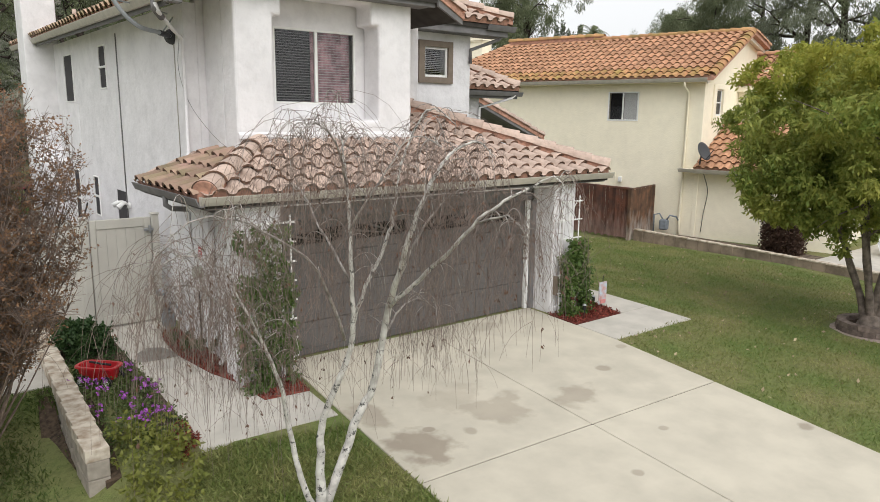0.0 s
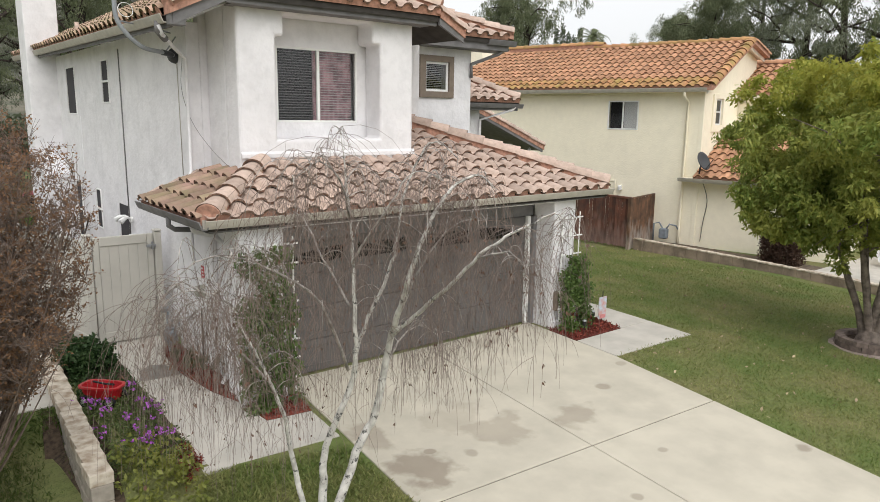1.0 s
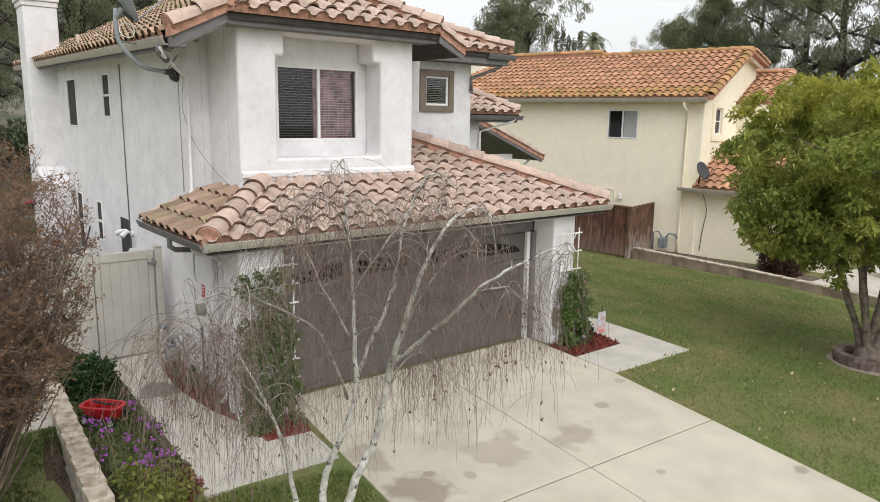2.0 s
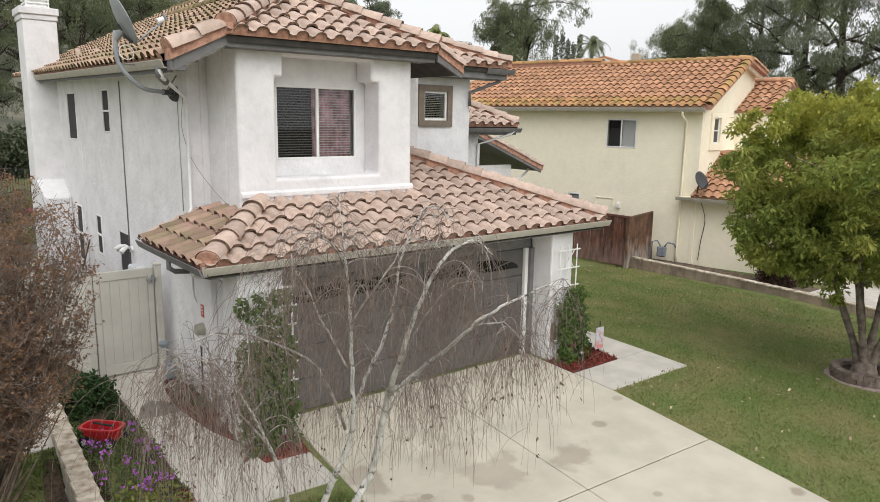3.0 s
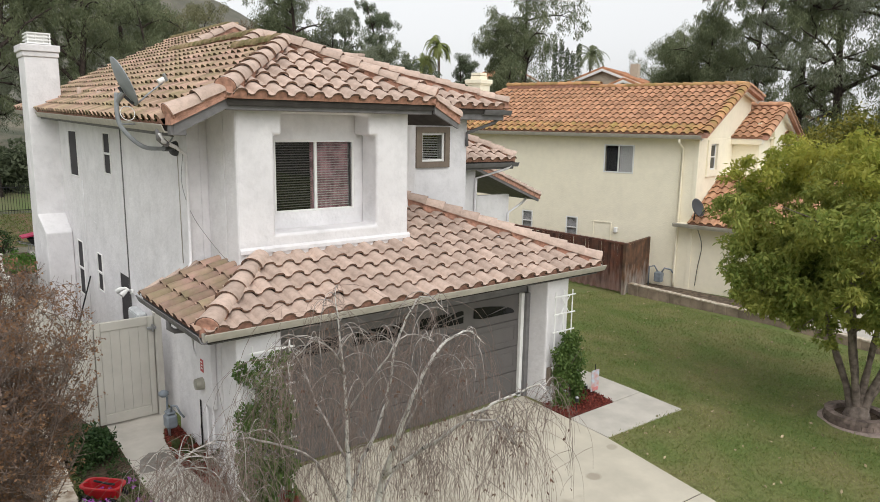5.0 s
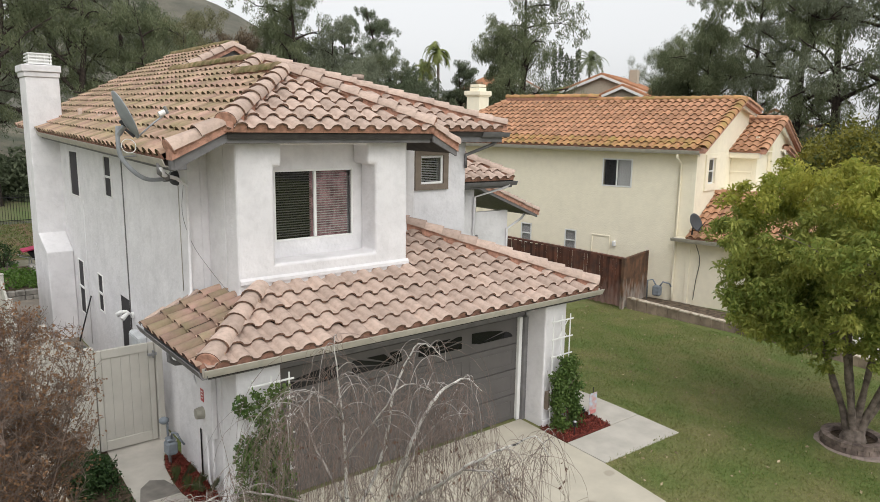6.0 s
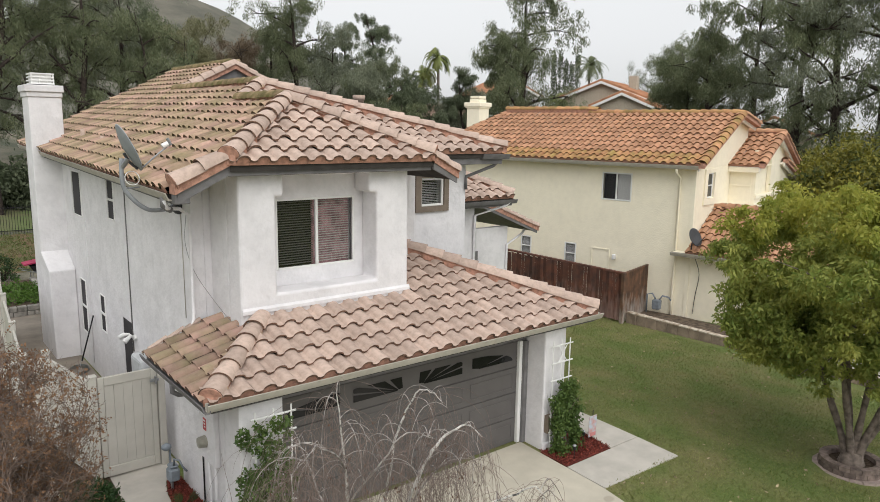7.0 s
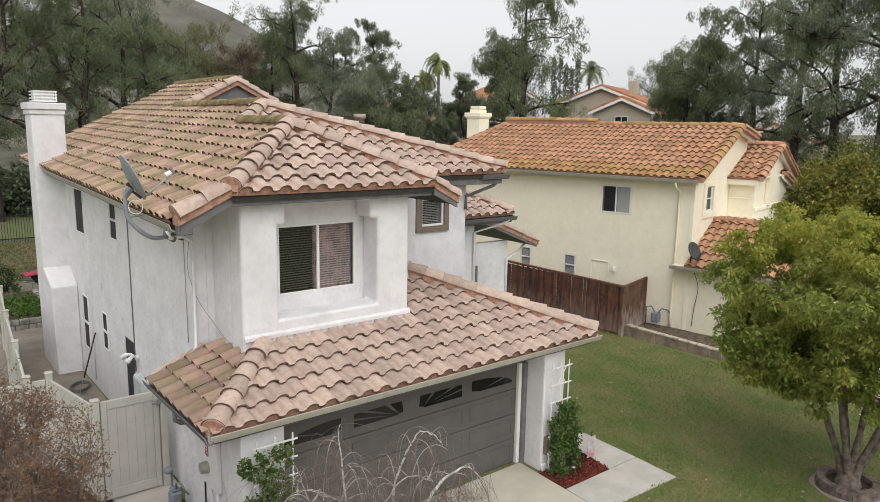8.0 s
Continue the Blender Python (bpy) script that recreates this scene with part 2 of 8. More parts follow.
def bleach(m, z_low, z_high, colour):
    """Old boards bleached pale and ragged towards the foot."""
    n, l = m.node_tree.nodes, m.node_tree.links
    b = n["Principled BSDF"]
    src = b.inputs["Base Color"].links[0].from_socket
    geo = n.new("ShaderNodeNewGeometry")
    mp = n.new("ShaderNodeMapping")
    mp.inputs["Scale"].default_value = (5.0, 5.0, 1.3)
    l.new(geo.outputs["Position"], mp.inputs["Vector"])
    nz = n.new("ShaderNodeTexNoise")
    nz.inputs["Scale"].default_value, nz.inputs["Detail"].default_value = 1.6, 6
    l.new(mp.outputs[0], nz.inputs["Vector"])
    sp = n.new("ShaderNodeSeparateXYZ")
    l.new(geo.outputs["Position"], sp.inputs[0])
    ad = n.new("ShaderNodeMath")
    ad.operation = "MULTIPLY_ADD"
    ad.inputs[1].default_value = -2.2
    l.new(nz.outputs["Fac"], ad.inputs[0])
    l.new(sp.outputs["Z"], ad.inputs[2])
    mr = n.new("ShaderNodeMapRange")
    mr.inputs["From Min"].default_value, mr.inputs["From Max"].default_value = z_low - 1.1, z_high - 1.1
    mr.inputs["To Min"].default_value, mr.inputs["To Max"].default_value = 0.75, 0.0
    l.new(ad.outputs[0], mr.inputs["Value"])
    mx = n.new("ShaderNodeMix")
    mx.data_type = "RGBA"
    mx.inputs["B"].default_value = (*colour, 1)
    l.new(mr.outputs[0], mx.inputs["Factor"])
    l.new(src, mx.inputs["A"])
    l.new(mx.outputs["Result"], b.inputs["Base Color"])


bleach(WOOD, -0.6, 0.55, (0.30, 0.20, 0.175))
bleach(WOOD_T, -0.5, 0.35, (0.42, 0.38, 0.34))
IRON = mat("black_iron", (0.012, 0.012, 0.013), 0.5, var=0.1, bump=0)
GLASS_D = glass_mat("dark_glass")
SCREEN = mat("dark_insect_screen", (0.055, 0.052, 0.055), 0.75, var=0.08, scale=3, bump=0, spec=0.2)
CLEAR = clear_mat("window_glass")
BLIND = mat("grey_blind", (0.62, 0.62, 0.62), 0.6, var=0.03, bump=0)
# left slats darker: the dimming by an insect screen is in the colour
BLIND_D = mat("shaded_grey_blind", (0.22, 0.21, 0.215), 0.6, var=0.03, bump=0)
BLIND_P = mat("pink_grey_blind", (0.34, 0.30, 0.31), 0.6, var=0.05, bump=0)
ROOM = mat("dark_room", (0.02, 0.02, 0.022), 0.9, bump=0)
CURTAIN = mat("pink_curtain", (0.86, 0.48, 0.54), 0.85, var=0.25, scale=6, bump=0.1)
GUTTER_B = mat("beige_gutter_paint", (0.46, 0.43, 0.37), 0.5, var=0.06, bump=0)
FLOWER = mat("purple_flower", (0.42, 0.12, 0.50), 0.7, var=0.2, bump=0, pieces=0.3)
DISH = mat("grey_dish_paint", (0.30, 0.32, 0.34), 0.45, var=0.05, bump=0)


# ---- mesh tools ----
WORLD = {}


def thing(name, loc, label, category, group="", kind=""):
    e = new(name)
    e.location = loc
    e.empty_display_size = 0.2
    WORLD[e] = Matrix.Translation(loc)
    return tagged(e, label, category, group, kind)


def raw_mesh(name, verts, faces, material, smooth=False):
    me = bpy.data.meshes.new(name)
    me.from_pydata(verts, [], faces)
    if material:
        me.materials.append(material)
    if smooth:
        me.polygons.foreach_set("use_smooth", [True] * len(me.polygons))
    me.update()
    return me


def quads(name, verts, n_per, material):
    """Many separate faces of n_per corners each from one array."""
    me = bpy.data.meshes.new(name)
    nv = len(verts)
    me.vertices.add(nv)
    me.vertices.foreach_set("co", np.ascontiguousarray(verts, dtype=np.float32).ravel())
    me.loops.add(nv)
    me.loops.foreach_set("vertex_index", np.arange(nv, dtype=np.int32))
    me.polygons.add(nv // n_per)
    me.polygons.foreach_set("loop_start", np.arange(0, nv, n_per, dtype=np.int32))
    me.materials.append(material)
    me.update(calc_edges=True)
    me.validate()
    return me


def hang(ob, parent):
    if parent is not None:
        ob.parent = parent
        ob.matrix_parent_inverse = WORLD.get(parent, Matrix()).inverted()
    return ob


def part(name, me, parent, label="", bevel=0.0, kind="", seg=2):
    ob = hang(new(name, me), parent)
    if bevel > 0:
        b = ob.modifiers.new("bevel", "BEVEL")
        b.width, b.segments, b.limit_method, b.angle_limit = bevel, seg, "ANGLE", radians(40)
    return tagged(ob, label, kind=kind)


class Shape:
    """Collects vertices and faces."""

    def __init__(self):
        self.v, self.f = [], []

    def add(self, vs, fs):
        k = len(self.v)
        self.v += [tuple(p) for p in vs]
        self.f += [tuple(i + k for i in f) for f in fs]
        return self

    def box(self, x0, y0, z0, x1, y1, z1, c=0.0, m=None):
        """A box, its edges chamfered by c."""
        if c <= 0:
            vs = [(x, y, z) for x in (x0, x1) for y in (y0, y1) for z in (z0, z1)]
            fs = [(0, 1, 3, 2), (4, 6, 7, 5), (0, 4, 5, 1), (2, 3, 7, 6), (0, 2, 6, 4), (1, 5, 7, 3)]
        else:
            lo, hi = (x0, y0, z0), (x1, y1, z1)
            vs, idx = [], {}
            for corner in range(8):
                s = [(corner >> k) & 1 for k in range(3)]
                for ax in range(3):
                    p = [(hi[k] if s[k] else lo[k]) if k == ax else (hi[k] - c if s[k] else lo[k] + c) for k in range(3)]
                    idx[(corner, ax)] = len(vs)
                    vs.append(tuple(p))
            fs = []
            for ax in range(3):
                a, b = [k for k in range(3) if k != ax]
                for side in (0, 1):
                    cs = [(side << ax) | (i << a) | (j << b) for i, j in ((0, 0), (1, 0), (1, 1), (0, 1))]
                    q = [idx[(k, ax)] for k in cs]
                    fs.append(tuple(q if side else q[::-1]))
                for i in (0, 1):
                    for j in (0, 1):
                        k0 = (i << a) | (j << b)
                        k1 = k0 | (1 << ax)
                        fs.append((idx[(k0, a)], idx[(k1, a)], idx[(k1, b)], idx[(k0, b)]))
            for k in range(8):
                fs.append((idx[(k, 0)], idx[(k, 1)], idx[(k, 2)]))
        if m is not None:
            vs = [tuple(m @ Vector(p)) for p in vs]
        return self.add(vs, fs)

    def tube(self, pts, radii, sides=6, cap=True):
        """A tapered pipe along the points."""
        pts = [Vector(p) for p in pts]
        if isinstance(radii, (int, float)):
            radii = [radii] * len(pts)
        k = len(self.v)
        up = None
        for i, p in enumerate(pts):
            d = (pts[min(i + 1, len(pts) - 1)] - pts[max(i - 1, 0)])
            if d.length < 1e-9:
                d = Vector((0, 0, 1))
            d.normalize()
            if up is None:
                up = d.orthogonal().normalized()
            up = (up - d * up.dot(d))
            if up.length < 1e-6:
                up = d.orthogonal()
            up.normalize()
            w = d.cross(up)
            for s in range(sides):
                a = 2 * math.pi * s / sides
                self.v.append(tuple(p + radii[i] * (math.cos(a) * up + math.sin(a) * w)))
        for i in range(len(pts) - 1):
            for s in range(sides):
                a, b = k + i * sides + s, k + i * sides + (s + 1) % sides
                self.f.append((a, b, b + sides, a + sides))
        if cap:
            self.f.append(tuple(range(k + sides - 1, k - 1, -1)))
            e = k + (len(pts) - 1) * sides
            self.f.append(tuple(range(e, e + sides)))
        return self

    def prism(self, poly, d):
        """A flat polygon (3D corners) given thickness by the vector d."""
        n = len(poly)
        d = Vector(d)
        vs = [tuple(Vector(p)) for p in poly] + [tuple(Vector(p) + d) for p in poly]
        fs = [tuple(range(n - 1, -1, -1)), tuple(range(n, 2 * n))]
        fs += [(i, (i + 1) % n, n + (i + 1) % n, n + i) for i in range(n)]
        return self.add(vs, fs)

    def mesh(self, name, material, smooth=False):
        me = raw_mesh(name, self.v, self.f, material, smooth)
        if not smooth:
            bm = bmesh.new()
            bm.from_mesh(me)
            bmesh.ops.recalc_face_normals(bm, faces=bm.faces)
            bm.to_mesh(me)
            bm.free()
        return me


def box(name, parent, material, x0, y0, z0, x1, y1, z1, c=0.008, label=""):
    return part(name, Shape().box(x0, y0, z0, x1, y1, z1, c).mesh(name, material), parent, label)


def cell_wall(axis, pos, back, us, zs, gone):
    """A wall in the plane axis = pos, as thick as back; us and zs cut it into cells, of which those in gone are openings."""
    bm = bmesh.new()

    def pt(u, z, d):
        return (pos + d, u, z) if axis == "x" else (u, pos + d, z)

    here = lambda i, j: 0 <= i < len(us) - 1 and 0 <= j < len(zs) - 1 and (i, j) not in gone
    made = {}

    def vert(i, j, d):
        key = (i, j, d)
        if key not in made:
            made[key] = bm.verts.new(pt(us[i], zs[j], back if d else 0.0))
        return made[key]

    for i in range(len(us) - 1):
        for j in range(len(zs) - 1):
            if not here(i, j):
                continue
            for d in (0, 1):
                bm.faces.new([vert(i, j, d), vert(i + 1, j, d), vert(i + 1, j + 1, d), vert(i, j + 1, d)])
            for di, dj, a, b in ((-1, 0, (i, j), (i, j + 1)), (1, 0, (i + 1, j), (i + 1, j + 1)), (0, -1, (i, j), (i + 1, j)), (0, 1, (i, j + 1), (i + 1, j + 1))):
                if not here(i + di, j + dj):
                    bm.faces.new([vert(*a, 0), vert(*b, 0), vert(*b, 1), vert(*a, 1)])
    bmesh.ops.recalc_face_normals(bm, faces=bm.faces)
    bmesh.ops.dissolve_limit(bm, angle_limit=0.01, verts=bm.verts, edges=bm.edges)
    return bm


def wall(name, parent, material, axis, pos, back, u0, u1, z0, z1, holes=(), bevel=0.0, label=""):
    us = sorted({u0, u1, *[h[0] for h in holes], *[h[1] for h in holes]})
    zs = sorted({z0, z1, *[h[2] for h in holes], *[h[3] for h in holes]})
    gone = set()
    for i in range(len(us) - 1):
        for j in range(len(zs) - 1):
            cu, cz = (us[i] + us[i + 1]) / 2, (zs[j] + zs[j + 1]) / 2
            if any(h[0] < cu < h[1] and h[2] < cz < h[3] for h in holes):
                gone.add((i, j))
    bm = cell_wall(axis, pos, back, us, zs, gone)
    me = bpy.data.meshes.new(name)
    bm.to_mesh(me)
    bm.free()
    me.materials.append(material)
    return part(name, me, parent, label, bevel)


def frame_on(axis, pos, u, z, d):
    """The point at u along a wall, height z, d metres out in front of it (towards the viewer)."""
    return (pos - d, u, z) if axis == "x" else (u, pos - d, z)


def ab_box(shape, axis, pos, u0, u1, z0, z1, d0, d1, c=0.006):
    """A box on a wall: from u0 to u1 along it, z0 to z1 up, d0 to d1 out in front."""
    if axis == "x":
        return shape.box(pos - d1, u0, z0, pos - d0, u1, z1, c)
    return shape.box(u0, pos - d1, z0, u1, pos - d0, z1, c)


def window(parent, axis, pos, u0, u1, z0, z1, deep=0.06, mid="v", blind=None, frame_mat=None, fw=0.04, slats=0, label="white-framed sliding window", curtain=None, glass=None):
    """A window in an opening: frame, sash bar, panes, and blinds behind the glass."""
    fm = frame_mat or WHITE
    d0, d1 = -deep - 0.05, -deep
    fr = Shape()
    ab_box(fr, axis, pos, u0, u0 + fw, z0, z1, d0, d1)
    ab_box(fr, axis, pos, u1 - fw, u1, z0, z1, d0, d1)
    ab_box(fr, axis, pos, u0 + fw, u1 - fw, z0, z0 + fw, d0, d1)
    ab_box(fr, axis, pos, u0 + fw, u1 - fw, z1 - fw, z1, d0, d1)
    w = part("window", fr.mesh("window_frame", fm), parent, label)
    um, zm = (u0 + u1) / 2, (z0 + z1) / 2
    bar = Shape()
    if mid == "v":
        ab_box(bar, axis, pos, um - 0.025, um + 0.025, z0 + fw, z1 - fw, d0 + 0.005, d1 + 0.012)
        cells = [(u0 + fw, um - 0.025, z0 + fw, z1 - fw), (um + 0.025, u1 - fw, z0 + fw, z1 - fw)]
    elif mid == "h":
        ab_box(bar, axis, pos, u0 + fw, u1 - fw, zm - 0.022, zm + 0.022, d0 + 0.005, d1 + 0.012)
        cells = [(u0 + fw, u1 - fw, z0 + fw, zm - 0.022), (u0 + fw, u1 - fw, zm + 0.022, z1 - fw)]
    else:
        cells = [(u0 + fw, u1 - fw, z0 + fw, z1 - fw)]
    if bar.v:
        part("sash_bar", bar.mesh("sash_bar", fm), w)
    for c in cells:
        p = Shape()
        ab_box(p, axis, pos, c[0], c[1], c[2], c[3], d0 + 0.02, d0 + 0.026, 0)
        g = part("pane", p.mesh("pane", glass or (CLEAR if blind or curtain else GLASS_D)), w)
        g.visible_shadow = False
    # near-black sheet: the shade of the unlit room is in its colour
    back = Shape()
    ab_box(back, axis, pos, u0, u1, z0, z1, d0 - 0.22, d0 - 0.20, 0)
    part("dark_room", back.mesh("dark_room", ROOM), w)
    if curtain:
        cu = Shape()
        n = 40
        a0, a1 = curtain
        pts = []
        for i in range(n + 1):
            u = a0 + (a1 - a0) * i / n
            d = d0 - 0.085 + 0.012 * math.sin(i * 1.3)
            pts.append((u, d))
        vs = [frame_on(axis, pos, u, z, d) for z in (z0 + 0.01, z1 - 0.01) for u, d in pts]
        cu.add(vs, [(i, i + 1, n + 2 + i, n + 1 + i) for i in range(n)])
        part("curtain", cu.mesh("curtain", CURTAIN, True), w, "pink curtain behind the blind")
    if blind and slats:
        step = (z1 - z0 - 0.1) / slats
        one = Shape()
        ca, sa = math.cos(radians(14)), math.sin(radians(14))
        hw, th = (0.019 if curtain else 0.024), 0.0015
        uu0, uu1 = u0 + fw + 0.012, u1 - fw - 0.012
        corners = [(-hw * ca, hw * sa), (hw * ca, -hw * sa), (hw * ca, -hw * sa + th), (-hw * ca, hw * sa + th)]
        vs = [frame_on(axis, 0, u, dz, dd) for u in (uu0, uu1) for dd, dz in corners]
        one.add(vs, [(0, 1, 5, 4), (1, 2, 6, 5), (2, 3, 7, 6), (3, 0, 4, 7), (0, 3, 2, 1), (4, 5, 6, 7)])
        halves = [(one.mesh("blind_slat", blind), 0.0)]
        if curtain:
            squeeze = lambda a, b: [tuple(frame_on(axis, 0, a if i < 4 else b, v[2], -v[1] if axis == "y" else -v[0])) for i, v in enumerate(one.v)]
            halves = [(Shape().add(squeeze(uu0, um - 0.03), one.f).mesh("blind_slat", BLIND_D), 0.0), (Shape().add(squeeze(um + 0.03, uu1), one.f).mesh("blind_slat", blind), 0.0)]
        for k in range(slats):
            for me, _ in halves:
                s = part("blind_slat", me, w)
                z = z0 + 0.05 + step * (k + 0.5)
                s.location = frame_on(axis, pos, 0, z, d0 - 0.045)
    return w


def loft(rows):
    """Faces between equal rows of points."""
    s = Shape()
    n = len(rows[0])
    vs = [p for r in rows for p in r]
    fs = [(i * n + j, i * n + j + 1, (i + 1) * n + j + 1, (i + 1) * n + j) for i in range(len(rows) - 1) for j in range(n - 1)]
    return s.add(vs, fs)


# ---- roof tiles ----
TW, TE, TL = 0.32, 0.34, 0.41


def tile_profile(w):
    k = w / 0.305
    pts = [(0.0, 0.016), (0.05, 0.0), (0.10, 0.012)]
    for n in range(7):
        a = math.pi * (1 - n / 6)
        pts.append((0.203 + 0.100 * math.cos(a), 0.014 + 0.072 * math.sin(a)))
    return [(x * k, z * k) for x, z in pts]


def tile_shape(w, length):
    """One S-shaped clay tile: x along the eave, y up the slope, z out of the roof. Its front edge is flat and thick."""
    pr = tile_profile(w)
    n = len(pr)
    lift, th = 0.060, 0.034
    vs = [(x, 0, z + lift) for x, z in pr] + [(x, length, z) for x, z in pr]
    fs = [(i, i + 1, n + i + 1, n + i) for i in range(n - 1)]
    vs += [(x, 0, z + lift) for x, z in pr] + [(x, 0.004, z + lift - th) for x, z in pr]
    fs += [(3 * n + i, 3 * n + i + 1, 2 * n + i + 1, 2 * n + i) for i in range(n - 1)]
    return vs, fs


def ridge_shape(length, r0, r1):
    """One half-round ridge tile along y, its wide, thick end at y = 0."""
    n = 10
    vs = []
    for y, r in ((0, r0), (length, r1), (0, r0), (0.003, r0 - 0.03)):
        for k in range(n + 1):
            a = math.pi * k / n
            vs.append((-r * math.cos(a), y, r * math.sin(a) * 0.86 - 0.02))
    m = n + 1
    fs = [(i, i + 1, m + i + 1, m + i) for i in range(n)] + [(3 * m + i, 3 * m + i + 1, 2 * m + i + 1, 2 * m + i) for i in range(n)]
    return vs, fs


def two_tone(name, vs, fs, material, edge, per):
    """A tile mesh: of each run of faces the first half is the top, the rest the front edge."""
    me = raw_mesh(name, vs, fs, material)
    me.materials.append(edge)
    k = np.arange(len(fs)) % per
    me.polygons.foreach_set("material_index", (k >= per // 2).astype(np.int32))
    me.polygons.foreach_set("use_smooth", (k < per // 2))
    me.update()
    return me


def basis(u, v):
    u, v = Vector(u).normalized(), Vector(v).normalized()
    n = u.cross(v).normalized()
    return Matrix((u, v, n)).transposed().to_4x4()


def inside(poly, x, y):
    c = False
    for i in range(len(poly)):
        (x0, y0), (x1, y1) = poly[i - 1], poly[i]
        if (y0 > y) != (y1 > y) and x < (x1 - x0) * (y - y0) / (y1 - y0) + x0:
            c = not c
    return c


TILE_MESHES = {}


def slope_tiles(parent, origin, u, v, poly, material, separate=True, w=TW, e=TE, u_shift=0.0, name="tile", jitter=0.008, seed=1):
    """Covers a roof slope with courses of tiles. poly: the slope in metres along u and up v from the origin."""
    rnd = random.Random(seed)
    B = Matrix.Translation(origin) @ basis(u, v)
    vs, fs = tile_shape(w, e + 0.07)
    key = (w, e, material.name)
    if key not in TILE_MESHES:
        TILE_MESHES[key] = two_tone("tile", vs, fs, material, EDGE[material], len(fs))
    us = [p[0] for p in poly]
    vv = [p[1] for p in poly]
    joined, filler = Shape(), Shape()
    pr = tile_profile(w)
    r, y = 0, 0.0
    while y < max(vv) - 0.05:
        x = math.floor(min(us) / w - 1) * w + u_shift % w
        while x < max(us):
            hits = sum(inside(poly, x + w * a, min(y + e * b, max(vv) - 0.01)) for a in (0.2, 0.5, 0.8) for b in (0.15, 0.6))
            if hits >= 3:
                m = B @ Matrix.Translation((x + rnd.uniform(-jitter, jitter) * 0.6, y + rnd.uniform(-jitter, jitter), rnd.uniform(0, 0.010))) @ Euler((rnd.uniform(-0.015, 0.015), rnd.uniform(-0.025, 0.025), rnd.uniform(-0.02, 0.02))).to_matrix().to_4x4()
                if y < 0.01:
                    k = len(pr)
                    filler.add([B @ Vector((x + a, 0.03, b + 0.03)) for a, b in pr] + [B @ Vector((x + a, 0.03, -0.02)) for a, b in pr], [(i, i + 1, k + i + 1, k + i) for i in range(k - 1)])
                if separate:
                    ob = new(name, TILE_MESHES[key])
                    hang(ob, parent)
                    ob.matrix_basis = m
                else:
                    joined.add([m @ Vector(p) for p in vs], fs)
            x += w
        y += e
        r += 1
    if filler.v:
        part("eave_mortar", filler.mesh("eave_mortar", MORTAR), parent, "terracotta mortar under the lowest tiles", kind="stuff")
    if not separate:
        part("roof_tiles", two_tone("roof_tiles", joined.v, joined.f, material, EDGE[material], len(fs)), parent, kind="stuff")


def ridge_line(parent, p, q, material, r=0.175, step=0.37, seed=1, name="ridge_tile", cap=False):
    """A row of half-round ridge tiles from p up to q; each upper tile laps over the one below; cap closes the foot with a mortar disc."""
    rnd = random.Random(seed)
    p, q = Vector(p), Vector(q)
    d = q - p
    n = max(1, round(d.length / step))
    st = d.length / n
    key = ("ridge", round(st, 3), material.name, r)
    if key not in TILE_MESHES:
        vs, fs = ridge_shape(st + 0.06, r, r * 0.80)
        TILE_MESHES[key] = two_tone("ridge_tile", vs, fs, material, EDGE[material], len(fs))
    side = d.cross(Vector((0, 0, 1))).normalized()
    B = basis(side, d)
    for k in range(n):
        ob = new(name, TILE_MESHES[key])
        hang(ob, parent)
        ob.matrix_basis = Matrix.Translation(p + d * (k / n) + Vector((0, 0, 0.022 + rnd.uniform(-0.004, 0.006)))) @ B @ Euler((-0.035 + rnd.uniform(-0.012, 0.012), rnd.uniform(-0.06, 0.06), rnd.uniform(-0.035, 0.035))).to_matrix().to_4x4()
    off = side * r * 0.62
    part("ridge_mortar", Shape().prism([p + off + Vector((0, 0, 0.03)), q + off + Vector((0, 0, 0.03)), q - off + Vector((0, 0, 0.03)), p - off + Vector((0, 0, 0.03))], (0, 0, -0.17)).mesh("ridge_mortar", MORTAR), parent, "mortar bed under the ridge tiles", kind="stuff")
    if cap:
        disc = [(r * 0.93 * math.cos(math.pi * k / 12), -0.004, r * 0.80 * math.sin(math.pi * k / 12) - 0.02) for k in range(13)]
        disc += [(r * 0.93 * math.cos(math.pi * k / 6 + math.pi), -0.004, r * 0.45 * math.sin(math.pi * k / 6 + math.pi) - 0.02) for k in range(1, 6)]
        M = Matrix.Translation(p + Vector((0, 0, 0.022))) @ B
        part("end_cap", Shape().prism([M @ Vector(q_) for q_ in disc], (M.to_3x3() @ Vector((0, 0.03, 0)))).mesh("end_cap", MORTAR), parent, "terracotta mortar end cap", bevel=0.012)


DECKS = {}


def roof_deck(parent, poly, material=None, d=(0, 0, -0.09), name="roof_deck"):
    return part(name, Shape().prism(poly, d).mesh(name, material or DECKS.get(parent, UNDERLAY)), parent)


